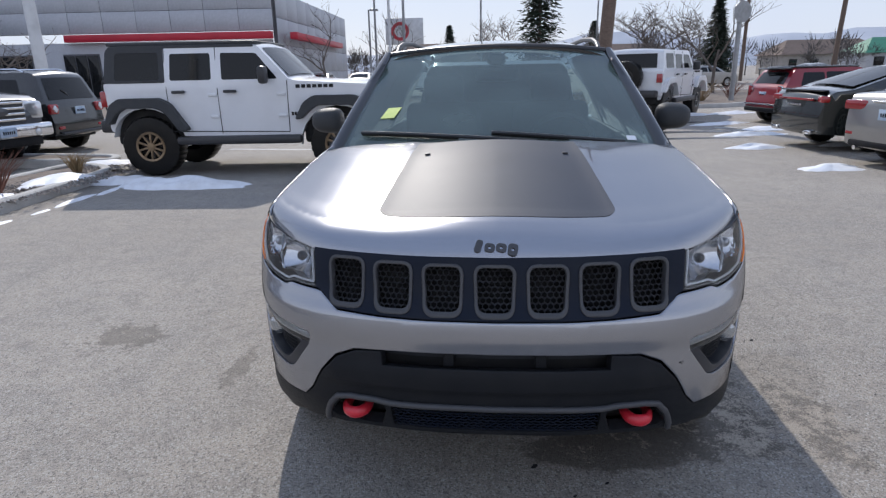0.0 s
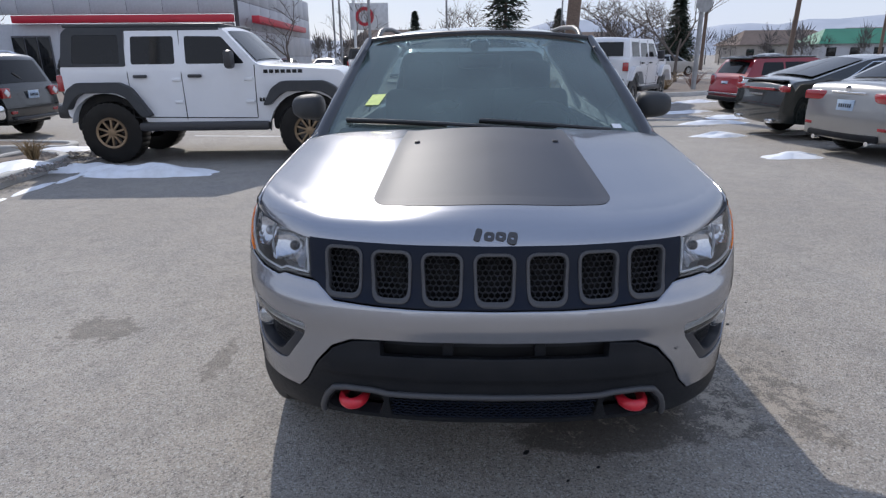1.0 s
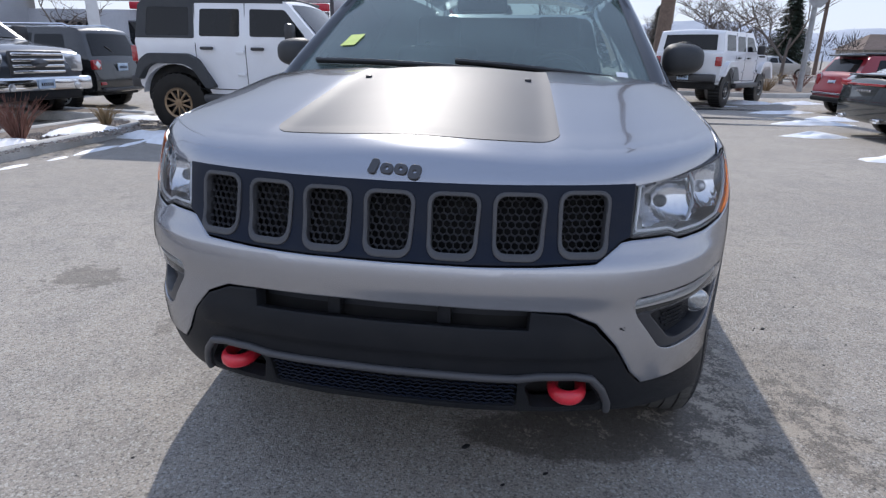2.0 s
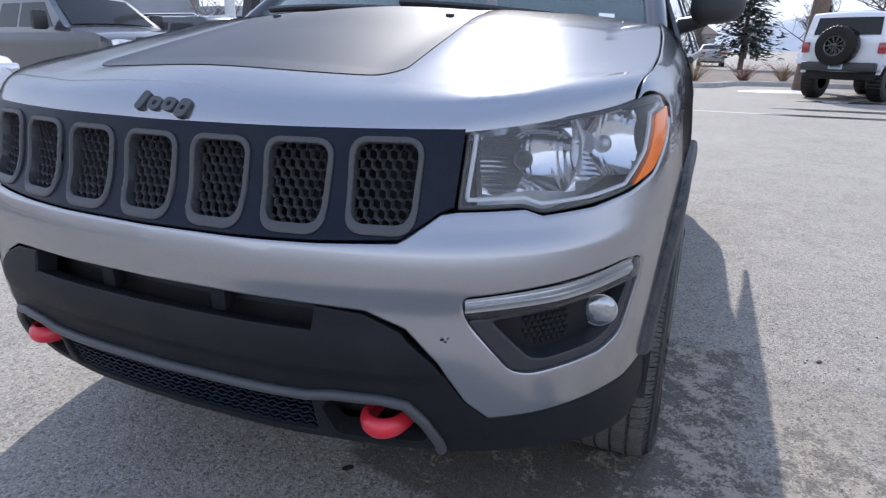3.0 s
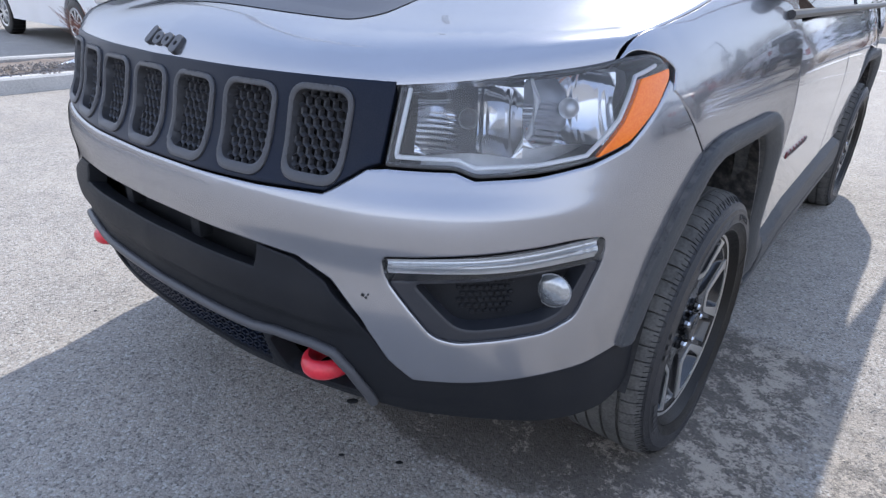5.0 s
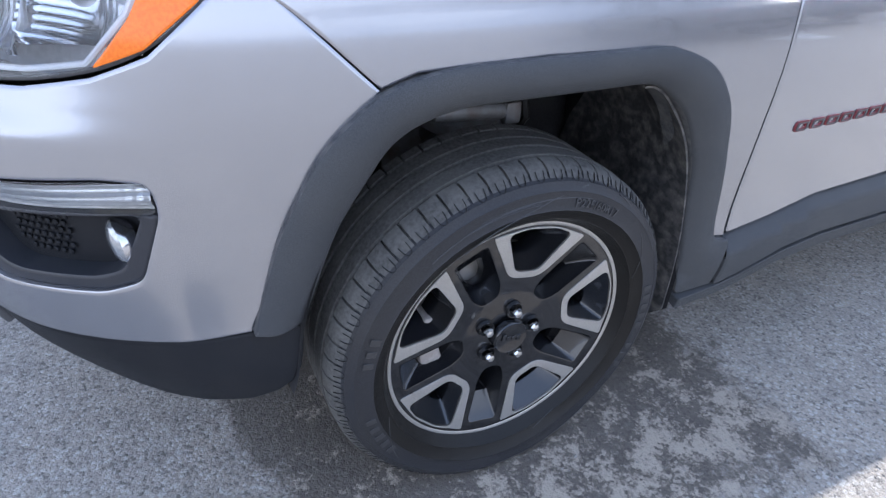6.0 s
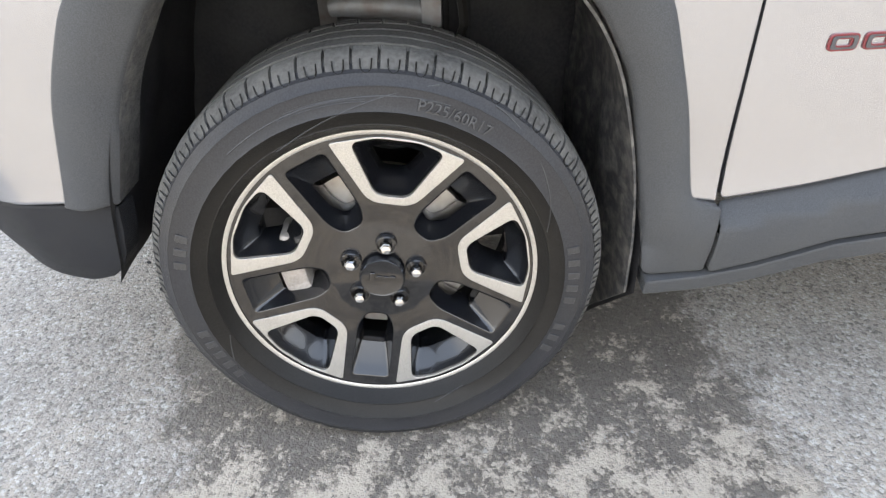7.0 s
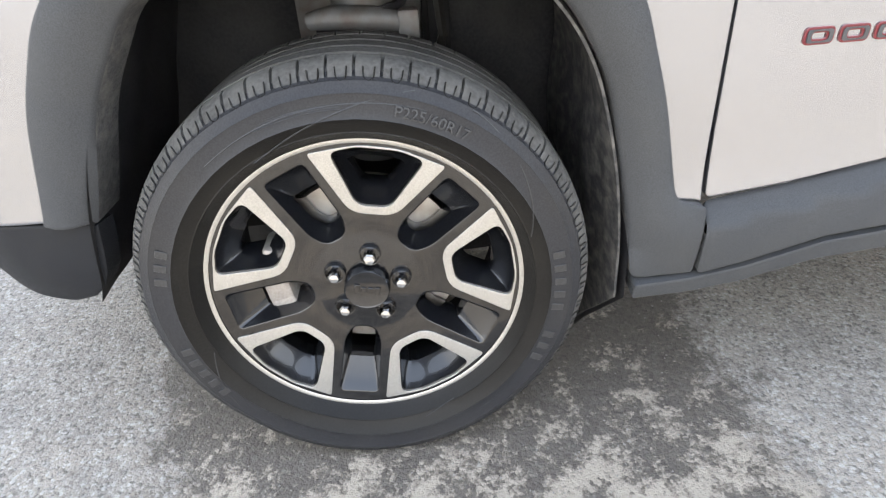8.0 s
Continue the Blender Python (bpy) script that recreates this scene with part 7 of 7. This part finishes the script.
# white saloon
root, half = vehicle("white_saloon", "white four-door saloon with a wide black grille", [(0.0, 0.40), (0.0, 0.85), (0.06, 1.02), (0.75, 1.06), (1.40, 1.40), (1.70, 1.46), (2.60, 1.46), (2.85, 1.42), (3.62, 1.03), (4.70, 0.88), (4.95, 0.76), (5.02, 0.58), (4.98, 0.22)],
                     1.89, (1.05, 4.08), 0.35, WHITEPAINT, [[(1.45, 1.04), (2.15, 1.04), (2.15, 1.36), (1.70, 1.36)], [(2.22, 1.04), (3.30, 1.03), (2.80, 1.36), (2.22, 1.38)]], belt=1.0, tumble=0.55,
                     screens=[((2.90, 1.40), (3.60, 1.05), 0.88), ((0.80, 1.10), (1.38, 1.38), 0.84)], wheel_rim=ALLOY, nose=(0.7, 0.16))
mouth = part("grille", block((0.10, 1.05, 0.20), (4.99, 0, 0.66), 0.04), DARKPANE, root, "black grille opening")
part("grille_bar", block((0.04, 1.0, 0.03), (5.04, 0, 0.66), 0.01), CHROME, mouth)
part("lower_intake", block((0.08, 1.0, 0.12), (4.99, 0, 0.36), 0.03), DARKPANE, root)
for s in (-1, 1):
    part("head_lamp", block((0.26, 0.36, 0.16), (4.84, s * 0.72, 0.74), 0.04, pose(0, 0, 0, 0, 0, -22 * s)), CLEARLAMP, root)
    part("fog_pocket", block((0.10, 0.26, 0.12), (4.94, s * 0.66, 0.38), 0.03), DARKPANE, root)
    part("side_mirror", block((0.14, 0.20, 0.15), (3.35, s * 1.02, 1.06), 0.05), WHITEPAINT, root)
root.matrix_world = pose(-12.8, 4.1, 0, 0, 0, 0)

# red hatchback
root, half = vehicle("red_hatchback", "small red hatchback with a black roof", [(0.02, 0.34), (0.0, 0.55), (0.10, 0.90), (0.16, 0.98), (0.36, 1.32), (0.45, 1.39), (2.05, 1.41), (2.25, 1.36), (2.75, 0.98), (3.55, 0.88), (3.80, 0.70), (3.84, 0.30)],
                     1.73, (0.68, 3.18), 0.31, REDPAINT, [[(0.50, 0.98), (1.15, 0.97), (1.15, 1.30), (0.62, 1.30)], [(1.20, 0.97), (2.50, 0.96), (2.12, 1.31), (1.20, 1.31)]], belt=0.95, tumble=0.42,
                     screens=[((2.28, 1.34), (2.72, 1.00), 0.86), ((0.18, 1.0), (0.35, 1.29), 0.82)], wheel_rim=RIMPAINT)
part("roof_panel", block((1.75, 1.18, 0.05), (1.28, 0, 1.435), 0.02), BLACKPAINT, root, "black roof panel")
part("roof_spoiler", block((0.30, 1.12, 0.05), (0.28, 0, 1.40), 0.02), BLACKPAINT, root)
part("rear_strip", block((0.05, 1.5, 0.05), (-0.02, 0, 0.50), 0.015), CHROME, root)
part("rear_apron", block((0.10, 1.4, 0.12), (-0.02, 0, 0.36), 0.03), PLASTIC, root)
for s in (-1, 1):
    part("tail_lamp", block((0.08, 0.18, 0.28), (0.06, s * 0.68, 0.82), 0.04), TAILRED, root)
    part("lamp_ring", block((0.05, 0.21, 0.31), (0.075, s * 0.68, 0.82), 0.04), CHROME, root)
plate(root, 0.02, 0.74)
root.matrix_world = pose(7.04, 15.56, 0, 0, 0, 7.8)

# black fastback saloon
root, half = vehicle("black_saloon", "glossy black fastback saloon with slim red tail lamps", [(0.02, 0.32), (0.0, 0.60), (0.08, 0.96), (0.20, 1.04), (0.50, 1.07), (1.55, 1.40), (1.90, 1.45), (2.55, 1.44), (2.85, 1.38), (3.65, 0.98), (4.55, 0.82), (4.82, 0.66), (4.85, 0.25)],
                     1.86, (1.0, 3.84), 0.34, GREENPAINT, [[(1.10, 1.06), (2.05, 1.03), (2.05, 1.34), (1.62, 1.34)], [(2.12, 1.03), (3.30, 1.00), (2.78, 1.33), (2.12, 1.36)]], belt=1.0, tumble=0.55,
                     screens=[((2.88, 1.36), (3.62, 1.00), 0.88), ((0.55, 1.10), (1.52, 1.39), 0.86)], wheel_rim=POLEGREY)
part("light_bar", block((0.05, 1.15, 0.04), (0.0, 0, 0.90), 0.01), TAILRED, root)
part("boot_spoiler", block((0.12, 1.45, 0.03), (0.12, 0, 1.055), 0.012), BLACKPAINT, root)
for s in (-1, 1):
    part("tail_lamp", block((0.14, 0.32, 0.11), (0.10, s * 0.72, 0.91), 0.03, pose(0, 0, 0, 0, 0, 14 * s)), TAILRED, root)
    part("exhaust", block((0.08, 0.22, 0.08), (-0.02, s * 0.58, 0.34), 0.03), CHROME, root)
    part("window_chrome", tube([(1.05, s * (half(1.05, 1.06) + 0.006), 1.05), (1.60, s * (half(1.6, 1.36) + 0.006), 1.36), (2.4, s * (half(2.4, 1.38) + 0.006), 1.385)], 0.012, 6), CHROME, root)
for k in range(6):
    part("boot_mark", block((0.012, 0.05, 0.035), (-0.015, -0.20 + 0.08 * k, 0.80), 0.003), CHROME, root)
plate(root, -0.02, 0.52)
root.matrix_world = pose(5.54, 10.36, 0, 0, 0, 3.0)

# silver saloon
root, half = vehicle("silver_saloon", "warm silver saloon with wide red tail lamps", [(0.02, 0.30), (0.0, 0.58), (0.05, 0.95), (0.12, 1.06), (0.62, 1.09), (1.25, 1.40), (1.60, 1.48), (2.35, 1.49), (2.65, 1.43), (3.40, 1.03), (4.30, 0.88), (4.58, 0.70), (4.62, 0.25)],
                     1.77, (0.92, 3.62), 0.33, SILVERPAINT, [[(1.10, 1.08), (1.90, 1.06), (1.90, 1.38), (1.45, 1.38)], [(1.97, 1.06), (3.08, 1.04), (2.60, 1.37), (1.97, 1.40)]], belt=1.03, tumble=0.5,
                     screens=[((2.68, 1.41), (3.38, 1.05), 0.88), ((0.68, 1.12), (1.22, 1.38), 0.84)], wheel_rim=ALLOY)
part("boot_chrome", block((0.03, 0.62, 0.03), (-0.01, 0, 0.96), 0.008), CHROME, root)
part("rear_diffuser", block((0.08, 1.3, 0.10), (0.0, 0, 0.34), 0.03), PLASTIC, root)
part("boot_mark", lathe([(0, 0), (0, 0.045), (-0.012, 0.045), (-0.014, 0.0)], 16, "x"), CHROME, root).matrix_basis = Matrix.Translation((-0.005, 0, 1.02))
for s in (-1, 1):
    part("tail_lamp", block((0.20, 0.42, 0.15), (0.08, s * 0.62, 0.90), 0.04, pose(0, 0, 0, 0, 0, 12 * s)), TAILRED, root, "wide red tail lamp")
    part("bumper_reflector", block((0.03, 0.14, 0.05), (0.0, s * 0.68, 0.48), 0.01), TAILRED, root)
    part("exhaust", lathe([(-0.04, 0.0), (-0.04, 0.035), (0.06, 0.035)], 14, "x"), CHROME, root).matrix_basis = Matrix.Translation((0.0, s * 0.5, 0.27))
plate(root, -0.02, 0.78)
root.matrix_world = pose(5.61, 7.66, 0, 0, 0, 11.8)
silver = root
for x, y, a in ((-12.74, 41.41, 92), (-10.45, 44.48, 88), (-4.97, 44.89, 90), (-1.98, 45.09, 90), (1.15, 46.25, 92), (12.98, 44.93, 20), (22.54, 49.19, 12), (-17.18, 14.42, 178), (-20.34, 17.51, 178)):
    copy_thing(silver, pose(x, y, 0, 0, 0, a))
